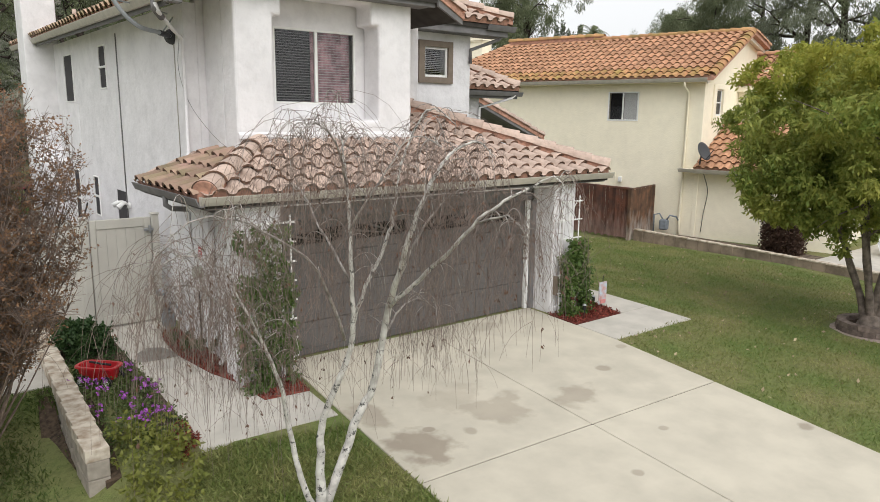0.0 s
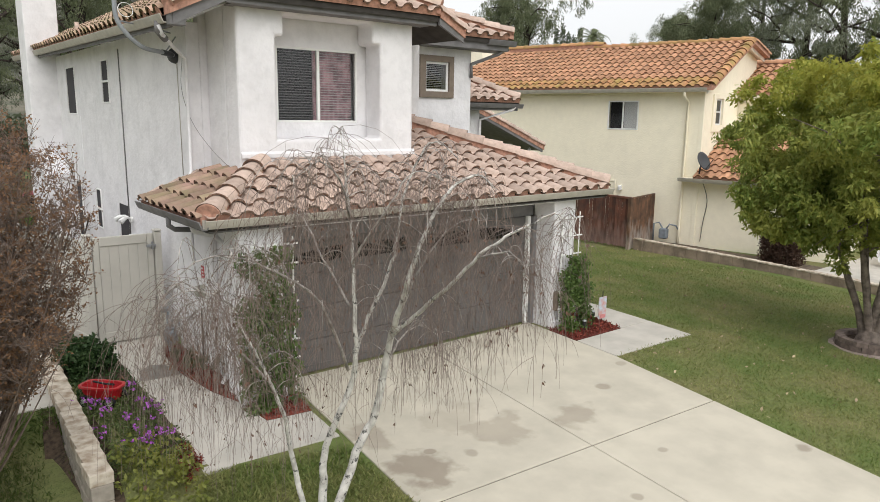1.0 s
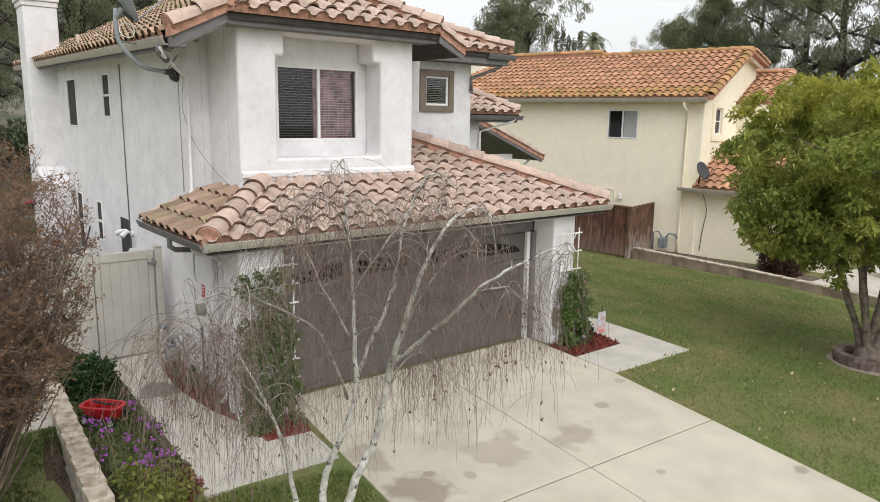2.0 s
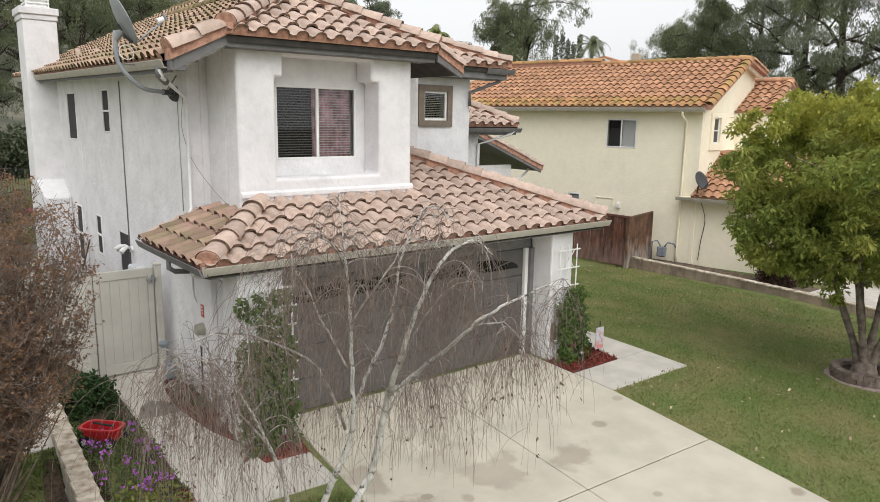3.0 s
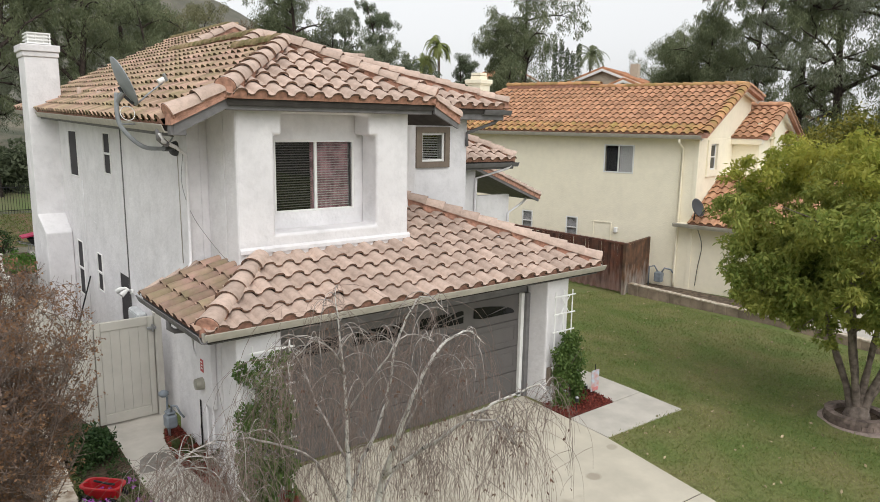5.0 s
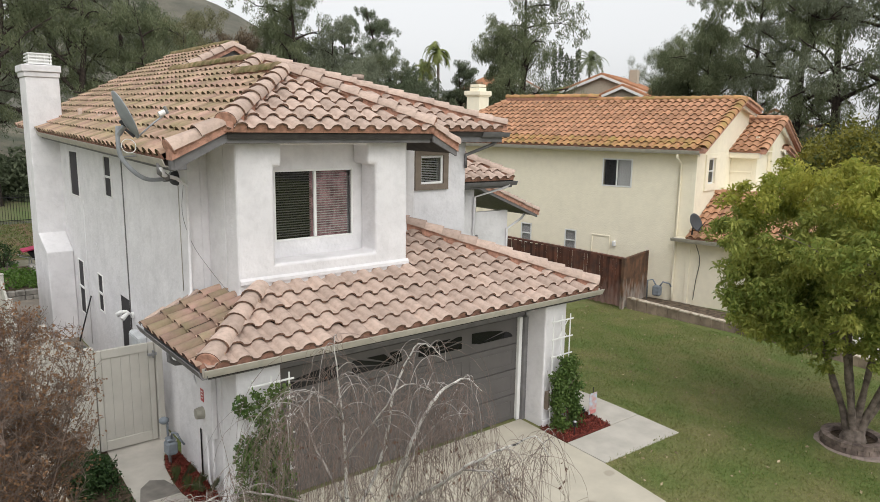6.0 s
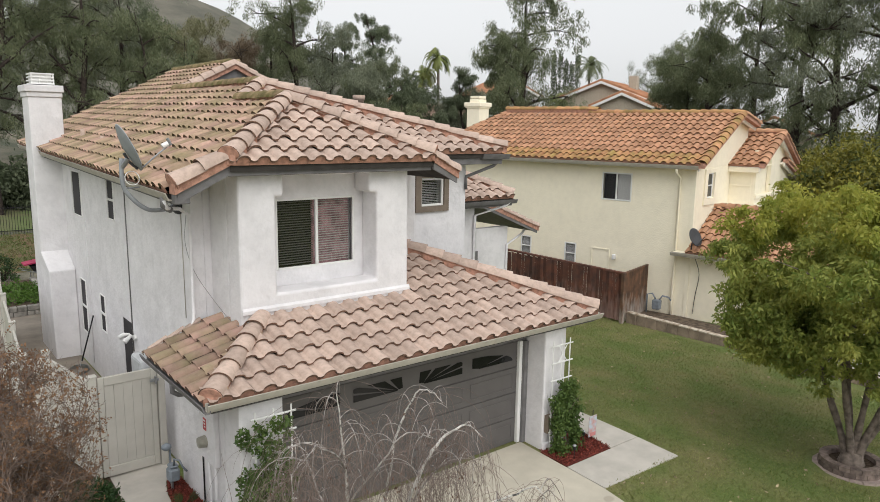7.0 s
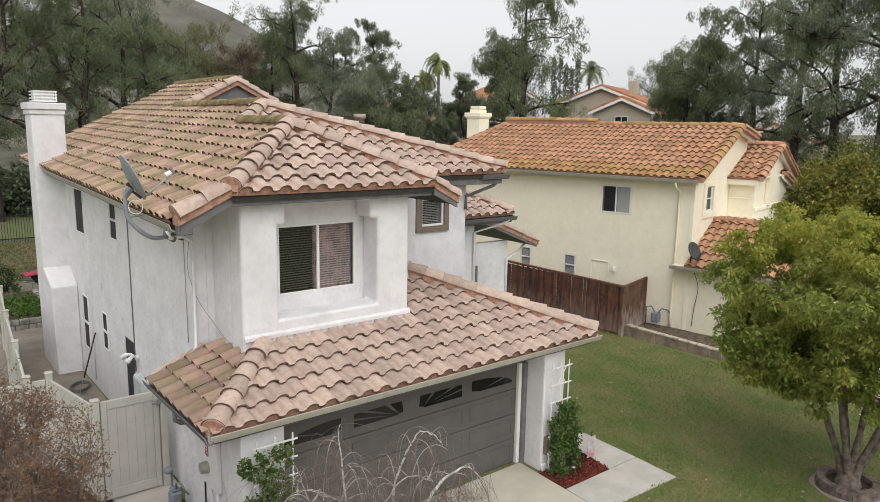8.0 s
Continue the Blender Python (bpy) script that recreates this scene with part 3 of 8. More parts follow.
def gutter(parent, p, q, out, material, size=0.11, name="gutter"):
    """A trough along the eave from p to q; out: the level direction away from the house."""
    p, q, o = Vector(p), Vector(q), Vector(out).normalized()
    prof = [(0, 0), (0, -0.10), (0.02, -0.115), (0.075, -0.115), (0.10, -0.07), (0.125, -0.01), (0.125, 0.0), (0.108, 0.0), (0.105, -0.012), (0.082, -0.07), (0.07, -0.10), (0.015, -0.10), (0.008, 0.0)]
    k = size / 0.11
    rows = [[pt + o * (a * k) + Vector((0, 0, b * k)) for a, b in prof + prof[:1]] for pt in (p, q)]
    s = loft(rows)
    n = len(prof)
    s.f += [tuple(range(n)), tuple(range(2 * n, n, -1))]
    return part(name, s.mesh(name, material), parent, "metal rain gutter")


def pipe(name, parent, material, pts, r, sides=8, label=""):
    return part(name, Shape().tube(pts, r, sides).mesh(name, material, True), parent, label)


# ---- ground ----
def clamp(v, a, b):
    return max(a, min(b, v))


def gz(x, y):
    """Height of the ground: level round the house, falling to the street and to the neighbour, rising far behind."""
    z = -0.045 * clamp(9.8 - y, 0, 14) - 0.062 * clamp(x - 12.8, 0, 8.4) * clamp((40 - y) / 15, 0, 1)
    z -= 0.38 * max(clamp((3.3 - x) / 0.8, 0, 1) * clamp((8.0 - y) / 0.5, 0, 1), clamp((2.3 - x) / 0.4, 0, 1) * clamp((10.4 - y) / 0.4, 0, 1))
    s = clamp((y - 58) / 70, 0, 1)
    z += 7.0 * s * s * (3 - 2 * s) * clamp((x + 60) / 40, 0, 1)
    z += 72 * math.exp(-((x - 125) / 100) ** 2 - ((y - 420) / 120) ** 2)
    return z


def axis_steps(stops):
    out = []
    for a, b, st in stops:
        n = max(1, round((b - a) / st))
        out += [a + (b - a) * i / n for i in range(n)]
    return out + [stops[-1][1]]


gx = axis_steps([(-900, -120, 60), (-120, -20, 10), (-20, 0, 1.0), (0, 26, 0.5), (26, 80, 3), (80, 320, 12), (320, 1200, 80)])
gy = axis_steps([(-300, -20, 40), (-20, 0, 1.0), (0, 18, 0.5), (18, 60, 2), (60, 140, 5), (140, 640, 20), (640, 1600, 80)])
gv = [(x, y, gz(x, y)) for y in gy for x in gx]
gf, gm = [], []
for j in range(len(gy) - 1):
    for i in range(len(gx) - 1):
        k = j * len(gx) + i
        gf.append((k, k + 1, k + 1 + len(gx), k + len(gx)))
        gm.append(0 if gy[j] < 24 and gx[i] < 40 else (1 if gy[j] < 180 else 2))
SCRUB = mat("dry_scrub_ground", (0.20, 0.18, 0.135), 0.95, scale=0.35, bump=0.6, bscale=4, col2=(0.10, 0.11, 0.075), stain=0.35, stain_scale=0.06, bdist=0.2)
gme = raw_mesh("ground", gv, gf, LAWN, True)
gme.materials.append(SCRUB)
gme.materials.append(mat("dry_hillside", (0.16, 0.15, 0.12), 0.95, scale=0.08, bump=0.6, bscale=1.5, col2=(0.10, 0.10, 0.08), stain=0.3, stain_scale=0.03, bdist=0.5))
gme.polygons.foreach_set("material_index", gm)
ground = tagged(new("ground", gme), "green mown lawn sloping gently to the street", "lawn", kind="structure")


def cut(pts, y, keep_low):
    """The part of a plan outline below or above the line y."""
    out = []
    for i in range(len(pts)):
        p, q = pts[i - 1], pts[i]
        pin, qin = (p[1] <= y) == keep_low, (q[1] <= y) == keep_low
        if pin != qin:
            t = (y - p[1]) / (q[1] - p[1])
            out.append((p[0] + (q[0] - p[0]) * t, y))
        if qin:
            out.append(q)
    return out


def strips(pts):
    """A plan outline cut where the slope of the ground changes."""
    ys = [p[1] for p in pts]
    if min(ys) < 9.79 and max(ys) > 9.81:
        return [cut(pts, 9.8, True), cut(pts, 9.8, False)]
    return [pts]


def slab(name, parent, pts, material, top=0.02, thick=0.12, bevel=0.012):
    """A concrete slab on the ground with the given plan outline."""
    s = Shape()
    for piece in strips(pts):
        n = len(piece)
        vs = [(x, y, gz(x, y) + top) for x, y in piece] + [(x, y, gz(x, y) + top - thick) for x, y in piece]
        fs = [tuple(range(n)), tuple(range(2 * n - 1, n - 1, -1))] + [(i, n + i, n + (i + 1) % n, (i + 1) % n) for i in range(n) if abs(piece[i][1] - 9.8) + abs(piece[(i + 1) % n][1] - 9.8) > 1e-6 or len(strips(pts)) == 1]
        s.add(vs, fs)
    return part(name, s.mesh(name, material), parent, bevel=bevel)


def lerp2(a, b, t):
    return (a[0] + (b[0] - a[0]) * t, a[1] + (b[1] - a[1]) * t)


# driveway: two columns of slabs, its joints skewed to the house
driveway = thing("driveway", (7.5, 6, 0), "pale concrete driveway with joints and oil stains", "driveway", kind="structure")
DL = lambda y: 4.90 + 0.09 * (y - 7.5)
DM = lambda y: 7.63 + 0.083 * (y - 8.2)
CY = lambda c, x: c if c > 9 else c - 0.052 * (x - 7.5)
DR = lambda y: 10.36 + (0.0 if y > 7.6 else 0.13) * (y - 7.6)
cross = [9.74, 5.70, 1.9, -1.5, -4.1]
for a, b in zip(cross[:-1], cross[1:]):
    for f0, f1, sk in ((DL, DM, 0), (DM, DR, 1)):
        g, gl_ = 0.010, 0.006
        mids = [7.6] if sk and b < 7.6 < a else []
        pts = [(f0(b) + gl_, CY(b, f0(b)) + g), (f1(b) - gl_, CY(b, f1(b)) + g)] + [(f1(m) - gl_, m) for m in mids] + [(f1(a) - gl_, CY(a, f1(a)) - g), (f0(a) + gl_, CY(a, f0(a)) - g)]
        slab("slab", driveway, pts, CONCRETE)
JOINT = mat("joint_dirt", (0.05, 0.042, 0.034), 0.95, var=0.2, scale=20)
for a, b in zip(cross[:-1], cross[1:]):
    mids = [7.6] if b < 7.6 < a else []
    slab("joint_bed", driveway, [(DL(b) + 0.05, b), (DR(b) - 0.05, b)] + [(DR(m) - 0.05, m) for m in mids] + [(DR(a) - 0.05, a), (DL(a) + 0.05, a)], JOINT, 0.004, 0.05, 0)

# side path along the house to the gate
path = thing("side_path", (3.8, 10, 0), "pale concrete path beside the house to the gate", "path", kind="structure")
slab("slab", path, [(3.12, 7.87), (4.86, 7.76), (4.90, 8.60), (4.27, 8.66), (4.19, 9.40), (4.02, 9.90), (3.91, 10.88), (3.23, 10.90)], WALKC)
slab("slab", path, [(3.23, 10.92), (3.91, 10.90), (3.91, 11.26), (3.97, 11.9), (4.10, 12.4), (4.5, 12.9), (4.5, 13.6), (3.36, 13.6)], WALKC)
yard_path = tagged(new("back_yard_paving", Shape().box(2.3, 13.7, -0.08, 4.5, 34, 0.015).mesh("back_yard_paving", mat("brown_stained_concrete", (0.27, 0.235, 0.195), 0.85, var=0.1, scale=1.5, bump=0.15, bscale=100, stain=0.3, stain_scale=0.6))), "brown stained concrete paving in the side yard", "paving", kind="structure")
# path to the front of the house, right of the garage
fpath = thing("front_path", (11.8, 9, 0), "pale concrete path beside the garage", "path", kind="structure")
slab("slab", fpath, [(10.375, 7.58), (12.60, 7.52), (12.60, 8.49), (10.375, 8.49)], WALKC)
slab("slab", fpath, [(11.72, 8.505), (12.60, 8.505), (12.52, 10.7), (11.95, 10.7)], WALKC)


def bed(name, pts, material, label, category, top=0.02):
    sh = Shape()
    for piece in strips(pts):
        n = len(piece)
        sh.add([(x, y, gz(x, y) + top) for x, y in piece] + [(x, y, gz(x, y) - 0.1) for x, y in piece], [tuple(range(n))] + [(i, n + i, n + (i + 1) % n, (i + 1) % n) for i in range(n)])
    return tagged(new(name, sh.mesh(name, material)), label, category, kind="structure")


bed("flower_bed_soil", [(2.12, 8.0), (3.15, 8.0), (3.26, 11.3), (3.34, 13.2), (2.9, 15.2), (2.5, 15.2), (2.43, 13.2)], SOIL, "dark soil of the flower bed", "soil")
bed("damp_patch", [(3.30, 11.02), (3.42, 11.42), (3.62, 11.62), (3.82, 11.50), (3.90, 11.20), (3.90, 10.93), (3.62, 10.93), (3.40, 10.95)], mat("damp_concrete", (0.20, 0.185, 0.165), 0.5, var=0.1, scale=6), "dark damp patch on the concrete path", "stain", 0.0235)
bed("mulch_bed", [(4.28, 8.68), (4.91, 8.62), (4.98, 9.2), (4.22, 9.24), (4.20, 9.42)], MULCH, "red bark mulch between path and driveway", "mulch")
bed("mulch_bed", [(4.20, 9.44), (4.36, 9.82), (4.36, 12.4), (4.11, 12.4), (3.98, 11.9), (3.92, 11.25), (3.92, 10.9), (4.03, 9.92)], MULCH, "red bark mulch along the house wall", "mulch")
bed("bare_soil", [(1.72, 7.9), (1.93, 7.9), (2.06, 10.6), (1.90, 10.6), (1.74, 9.4), (1.80, 8.6)], SOIL, "bare damp soil beside the low wall", "soil", 0.025)
bed("mulch_bed", [(10.38, 8.51), (11.70, 8.51), (11.86, 9.9), (11.08, 9.9), (11.08, 9.2), (10.38, 9.2)], MULCH, "red bark mulch below the trellis", "mulch", 0.018)

# low block wall between the flower bed and the next garden
low_wall = thing("low_block_wall", (2.15, 10.6, 0), "low concrete block garden wall with worn top", "wall")
CAPST = mat("stained_cap_concrete", (0.60, 0.54, 0.45), 0.9, scale=7.0, bump=0.3, bscale=60, col2=(0.30, 0.23, 0.165), pieces=0.06)
for k in range(13):
    y0, x0 = 8.06 + k * 0.4, 1.95 + 0.023 * k
    for row, (za, zb) in enumerate(((-0.75, -0.40), (-0.395, -0.19), (-0.185, 0.02))):
        sh = 0.2 * (row % 2)
        part("block", Shape().box(x0 + 0.005, y0 + sh + 0.003, za, x0 + 0.235, y0 + sh + 0.397, zb, 0.008).mesh("block", BLOCK), low_wall)
        if k == 0 and sh:
            part("block", Shape().box(x0 + 0.005, y0 + 0.003, za, x0 + 0.235, y0 + 0.197, zb, 0.008).mesh("block", BLOCK), low_wall)
    part("cap_block", Shape().box(x0 - 0.004, y0 + 0.002, 0.024, x0 + 0.244, y0 + 0.3995, 0.16 + 0.004 * k, 0.004).mesh("cap_block", CAPST), low_wall)
patio = tagged(new("next_garden_paving", Shape().prism([(-3, 10.76, 0.02), (2.09, 10.76, 0.02), (2.235, 13.2, 0.02), (2.30, 15.2, 0.02), (-3, 15.2, 0.02)], (0, 0, -0.42)).mesh("next_garden_paving", WALKC)), "pale concrete paving of the next garden", "paving", kind="structure")

# ---- the white house ----
house = thing("house", (7.5, 16, 0), "two-storey white stucco house with terracotta tile roofs", "house")
WX, FY, BY = 4.54, 11.8, 10.6
GX0, GX1, GY, DY = 4.20, 11.06, 9.25, 9.82

# left side wall with its windows and side door
LW = [(19.58, 20.52, 3.95, 5.10, ""), (16.5, 17.07, 4.2, 5.11, "h"), (19.75, 20.35, 0.86, 2.30, "h"), (17.86, 18.33, 1.33, 2.26, "h")]
SD = (15.72, 16.42, 0.0, 2.10)
wall("side_wall", house, STUCCO, "x", WX, 0.2, FY + 0.0, 25.4, -0.1, 5.42, [w[:4] for w in LW] + [SD], 0.012)
for w in LW:
    window(house, "x", WX, *w[:4], deep=-0.02, mid=w[4], label="dark-screened window with a white frame", fw=0.03, glass=SCREEN)
box("side_door", house, SCREEN, WX + 0.015, SD[0], 0.0, WX + 0.07, SD[1], SD[3], label="dark side door")
# front walls behind the bay
wall("front_wall", house, STUCCO, "y", FY, 0.2, WX + 0.2, 9.15, 2.6, 5.72, (), 0.02)
SW = (10.08, 10.74, 4.56, 5.20)
wall("front_wall", house, STUCCO, "y", 12.85, 0.2, 9.15, 11.42, 2.6, 5.55, [SW], 0.02)
box("return_wall", house, STUCCO, 8.95, FY + 0.203, 2.6, 9.15, 12.847, 5.6)
box("right_wall", house, STUCCO, 11.22, 13.053, 0, 11.42, 20, 5.55)
# small window with a taupe surround
tr = Shape()
for a in ((9.93, SW[0], 4.43, 5.33), (SW[1], 10.87, 4.43, 5.33), (SW[0], SW[1], 4.43, SW[2]), (SW[0], SW[1], SW[3], 5.33)):
    ab_box(tr, "y", 12.85, *a, 0.002, 0.05, 0)
part("window_surround", tr.mesh("window_surround", TAUPE), house, "taupe window surround")
window(house, "y", 12.85, *SW, deep=0.0, mid="", blind=WHITE, slats=14, fw=0.05, label="small white-framed window with a blind")

# the bay with its deep stepped window recess
us = [4.86, 5.49, 5.63, 7.26, 7.42, 8.10]
zs = [2.9, 3.63, 5.19, 5.53, 5.75]
bm = cell_wall("y", BY, 0.5, us, zs, {(1, 1), (2, 1), (3, 1), (2, 2)})
me = bpy.data.meshes.new("bay_front")
bm.to_mesh(me)
bm.free()
me.materials.append(STUCCO)
part("bay_front", me, house, bevel=0.05, seg=3)
FWIN = (5.72, 7.26, 3.89, 5.10)
wall("bay_recess_wall", house, STUCCO, "y", BY + 0.502, 0.12, 5.2, 7.8, 3.2, 5.70, [FWIN])
window(house, "y", BY + 0.502, *FWIN, deep=0.0, mid="v", blind=WHITE, slats=26, fw=0.035, label="white-framed sliding window with grey slatted blind", curtain=(6.45, 7.2))
box("bay_side", house, STUCCO, 4.862, BY + 0.503, 2.9, 5.06, FY - 0.003, 5.72)
box("bay_side", house, STUCCO, 7.90, BY + 0.503, 2.9, 8.098, FY - 0.003, 5.72)

GXL_S = 3.79
# garage block
wall("garage_front", house, STUCCO, "y", GY, 0.55, GX0, GX1, -0.1, 2.56, [(4.88, 10.46, -0.1, 2.45)], 0.03)
box("garage_side", house, STUCCO, 4.36, GY + 0.553, -0.1, 4.535, 12.25, 2.60)
box("soffit", house, STUCCO, GXL_S, GY + 0.12, 2.50, 4.36, 11.64, 2.53)
box("garage_right_side", house, STUCCO, GX1 - 0.2, GY + 0.553, -0.1, GX1, 13.0, 2.56)
# plinth blocks at the foot of the right pier
box("pier_plinth", house, STUCCO, 10.44, 9.20, -0.05, 11.1, 9.247, 0.13, 0.015, "low stucco plinth")
box("pier_box", house, TAUPE, 10.50, 9.15, 0.35, 10.88, 9.246, 0.72, 0.01, "taupe box on the pier")

# garage door: four sections, the top one with sunburst windows
gd = box("garage_door", house, DOOR, 4.98, DY + 0.05, 0.0, 10.36, DY + 0.08, 2.15, 0.0, "grey-brown sectional garage door with sunburst windows")
DX0, DW = 4.99, 5.28 / 4
for r in range(4):
    z0, z1 = 0.01 + r * 0.535, 0.535 + r * 0.535
    part("section", Shape().box(4.985, DY + 0.02, z0, 10.30, DY + 0.048, z1 - 0.006, 0.006).mesh("section", DOOR), gd)
    for c in range(4):
        x0, x1 = DX0 + c * DW + 0.09, DX0 + (c + 1) * DW - 0.09
        if r < 3:
            s = Shape()
            for a in ((x0, z0 + 0.10, x1, z0 + 0.125), (x0, z1 - 0.13, x1, z1 - 0.105), (x0, z0 + 0.125, x0 + 0.025, z1 - 0.13), (x1 - 0.025, z0 + 0.125, x1, z1 - 0.13)):
                s.box(a[0], DY + 0.008, a[1], a[2], DY + 0.0195, a[3], 0.005)
            part("panel_moulding", s.mesh("panel_moulding", DOOR), gd)
# sunburst panes: pairs fan out from the meeting edge, right and left halves mirrored
BACKPANE = glass_mat("door_glass", (0.012, 0.012, 0.013), 0.08)
for c in range(4):
    x0, x1 = DX0 + c * DW + 0.13, DX0 + (c + 1) * DW - 0.13
    zb, h, wdt = 1.77, 0.235, x1 - x0
    # fans from the inner lower corner of each pair
    cuts = [(0.0, 0.09), (0.12, 1.0)] if c in (0, 3) else [(0.0, 0.07), (0.095, 0.155), (0.185, 0.32), (0.40, 0.80)]
    for a, b in cuts:
        n = 5
        P = []
        for k in range(n + 1):
            t = a + (b - a) * k / n
            ang = t * math.pi / 2
            dx, dz = math.cos(ang), math.sin(ang)
            rr = min(wdt / max(dx, 1e-6), h / max(dz, 1e-6))
            if c in (0, 3):
                rr = min(rr, 1.0 / math.sqrt((dx / wdt) ** 2 + (dz / h) ** 2))
            P.append((dx * rr, dz * rr))
        t0, t1 = a * math.pi / 2, b * math.pi / 2
        r0 = 0.16
        Q = [(r0 * wdt * math.cos(t1), r0 * h * math.sin(t1) + 0.004), (r0 * wdt * math.cos(t0), r0 * h * math.sin(t0) + 0.004)]
        poly = P + Q
        fl = c >= 2
        # fan centre: towards the pair's shared edge
        pts = []
        for px, pz in poly:
            xx = x0 + px if fl else x1 - px
            pts.append((xx, DY + 0.004, zb + pz))
        part("window_pane", Shape().prism(pts, (0, 0.0155, 0)).mesh("window_pane", BACKPANE), gd, "dark sunburst pane")
# white and dark jamb strips
box("door_jamb", house, WHITE, 10.27, DY - 0.06, 0.0, 10.355, DY + 0.018, 2.15, 0.006, "white door jamb")
box("door_jamb", house, GREYTRIM, 10.36, DY - 0.12, 0.0, 10.457, DY + 0.04, 2.15, 0.006, "dark door jamb")
box("door_jamb", house, WHITE, 4.90, DY - 0.06, 0.0, 4.98, DY + 0.018, 2.15, 0.006, "white door jamb")
box("door_head", house, GREYTRIM, 4.89, DY - 0.02, 2.155, 10.45, DY + 0.1, 2.448, 0.006)

# ---- roofs of the white house ----
G_SL = 0.385
gn = math.hypot(1, G_SL)
GE, GZ0 = 9.05, 2.665          # front eave
GXL, GXR = 3.70, 11.74        # left and right eaves
gh = lambda d: GZ0 - 0.05 + G_SL * d
lower_roof = roof_deck(house, [(GXL, GE, gh(0)), (GXR, GE, gh(0)), (GXR - 3.8, GE + 3.8, gh(3.8)), (GXL + 1.55, GE + 3.8, gh(3.8)), (GXL + 1.55, GE + 1.55, gh(1.55))], name="lower_roof")
tagged(lower_roof, "terracotta tiled hip roof over the garage")
roof_deck(house, [(GXL, GE, gh(0)), (GXL + 1.55, GE + 1.55, gh(1.55)), (GXL + 1.2, 11.66, gh(1.2)), (GXL, 11.66, gh(0))])
roof_deck(house, [(GXR, GE, gh(0)), (GXR, 15.0, gh(0)), (GXR - 3.8, 15.0, gh(3.8)), (GXR - 3.8, GE + 3.8, gh(3.8))])
# front slope; cut off at the bay, the wall beside it and the wall with the small window
fl = lambda x, y: (x - GXL, (y - GE) * gn)
slope_tiles(lower_roof, (GXL, GE - 0.06, GZ0 - 0.02), (1, 0, 0), (0, 1, G_SL),
            [fl(GXL, GE), fl(GXR, GE), fl(8.0, 12.79), fl(9.2, 12.75), fl(9.2, 11.75), fl(8.14, 11.75), fl(8.14, BY - 0.03), fl(5.25, BY - 0.03)], TILE, seed=3)
# left slope: u runs back to front
fl2 = lambda x, y: (11.66 - y, (x - GXL) * gn)
slope_tiles(lower_roof, (GXL - 0.06, 11.66, GZ0 - 0.02), (0, -1, 0), (1, 0, G_SL),
            [fl2(GXL, 11.66), fl2(GXL, GE), fl2(4.84, 10.19), fl2(4.84, 11.66)], TILE_L, seed=4)
# flat terracotta pieces along the back edge of the left slope
for k in range(3):
    part("verge_tile", Shape().prism([(GXL + 0.02 + k * 0.28, 11.60, gh(0.02 + k * 0.28) + 0.10), (GXL + 0.32 + k * 0.28, 11.60, gh(0.32 + k * 0.28) + 0.14), (GXL + 0.32 + k * 0.28, 11.72, gh(0.32 + k * 0.28) + 0.14), (GXL + 0.02 + k * 0.28, 11.72, gh(0.02 + k * 0.28) + 0.10)], (0, 0, 0.03)).mesh("verge_tile", TILE), lower_roof)
ridge_line(lower_roof, (GXL + 0.04, GE + 0.0, GZ0 + 0.085), (5.14, BY - 0.10, GZ0 + 0.085 + G_SL * 1.43), TILE, seed=5, cap=True)
ridge_line(lower_roof, (GXR, GE, GZ0 + 0.13), (8.75, 12.04, GZ0 + 0.19 + G_SL * 2.99), TILE, r=0.18, seed=6, cap=True)
FLASH = mat("white_flashing", (0.75, 0.75, 0.74), 0.5, var=0.04, bump=0)
fz = lambda y: GZ0 + 0.075 + G_SL * (y - GE)
part("flashing", Shape().prism([(4.87, BY - 0.035, fz(BY) + 0.012), (4.87, BY - 0.003, fz(BY) + 0.012), (4.87, BY - 0.003, fz(BY) + 0.11), (4.87, BY - 0.035, fz(BY) + 0.07)], (3.25, 0, 0)).mesh("flashing", STUCCO), house, "white stucco apron over the tiles")
box("flashing", house, FLASH, 8.16, FY - 0.08, fz(FY) - 0.20, 9.15, FY - 0.003, fz(FY) + 0.14, 0.012, "white roof flashing")
# fascia, soffit, gutters of the lower roof
box("fascia", house, GREYTRIM, GXL + 0.05, GE + 0.02, 2.50, GXR - 0.05, GE + 0.06, GZ0 - 0.03)
box("soffit", house, STUCCO, GXL + 0.05, GE + 0.063, 2.50, GXR - 0.05, GY + 0.1, 2.53)
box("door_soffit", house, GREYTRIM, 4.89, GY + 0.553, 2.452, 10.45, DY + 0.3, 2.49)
box("fascia", house, GREYTRIM, GXL + 0.04, GE + 0.065, 2.50, GXL + 0.08, 11.64, GZ0 - 0.03)
gutter(house, (GXL - 0.04, GE - 0.005, 2.685), (GXR + 0.05, GE - 0.005, 2.685), (0, -1, 0), GUTTER_B)
gutter(house, (GXL + 0.005, 11.68, 2.675), (GXL + 0.005, GE - 0.10, 2.675), (-1, 0, 0), GREYTRIM)

# upper roof
U_SL = 0.5
un = math.hypot(1, U_SL)
UX, UZ = 3.85, 5.39
uh = lambda x: UZ + U_SL * (x - UX)
ES, EZ = 0.0235, 0.0180       # the side eave swings in and rises slightly towards the back
ex = lambda y: UX + ES * (y - 10.42)
ez = lambda y: UZ + EZ * (y - 10.42)
F1Y, F1Z = 10.30, 5.78
CX, CYY, CZ = 6.53, 12.20, 6.73
BX, BYY, BZ = 7.37, 15.10, 7.15
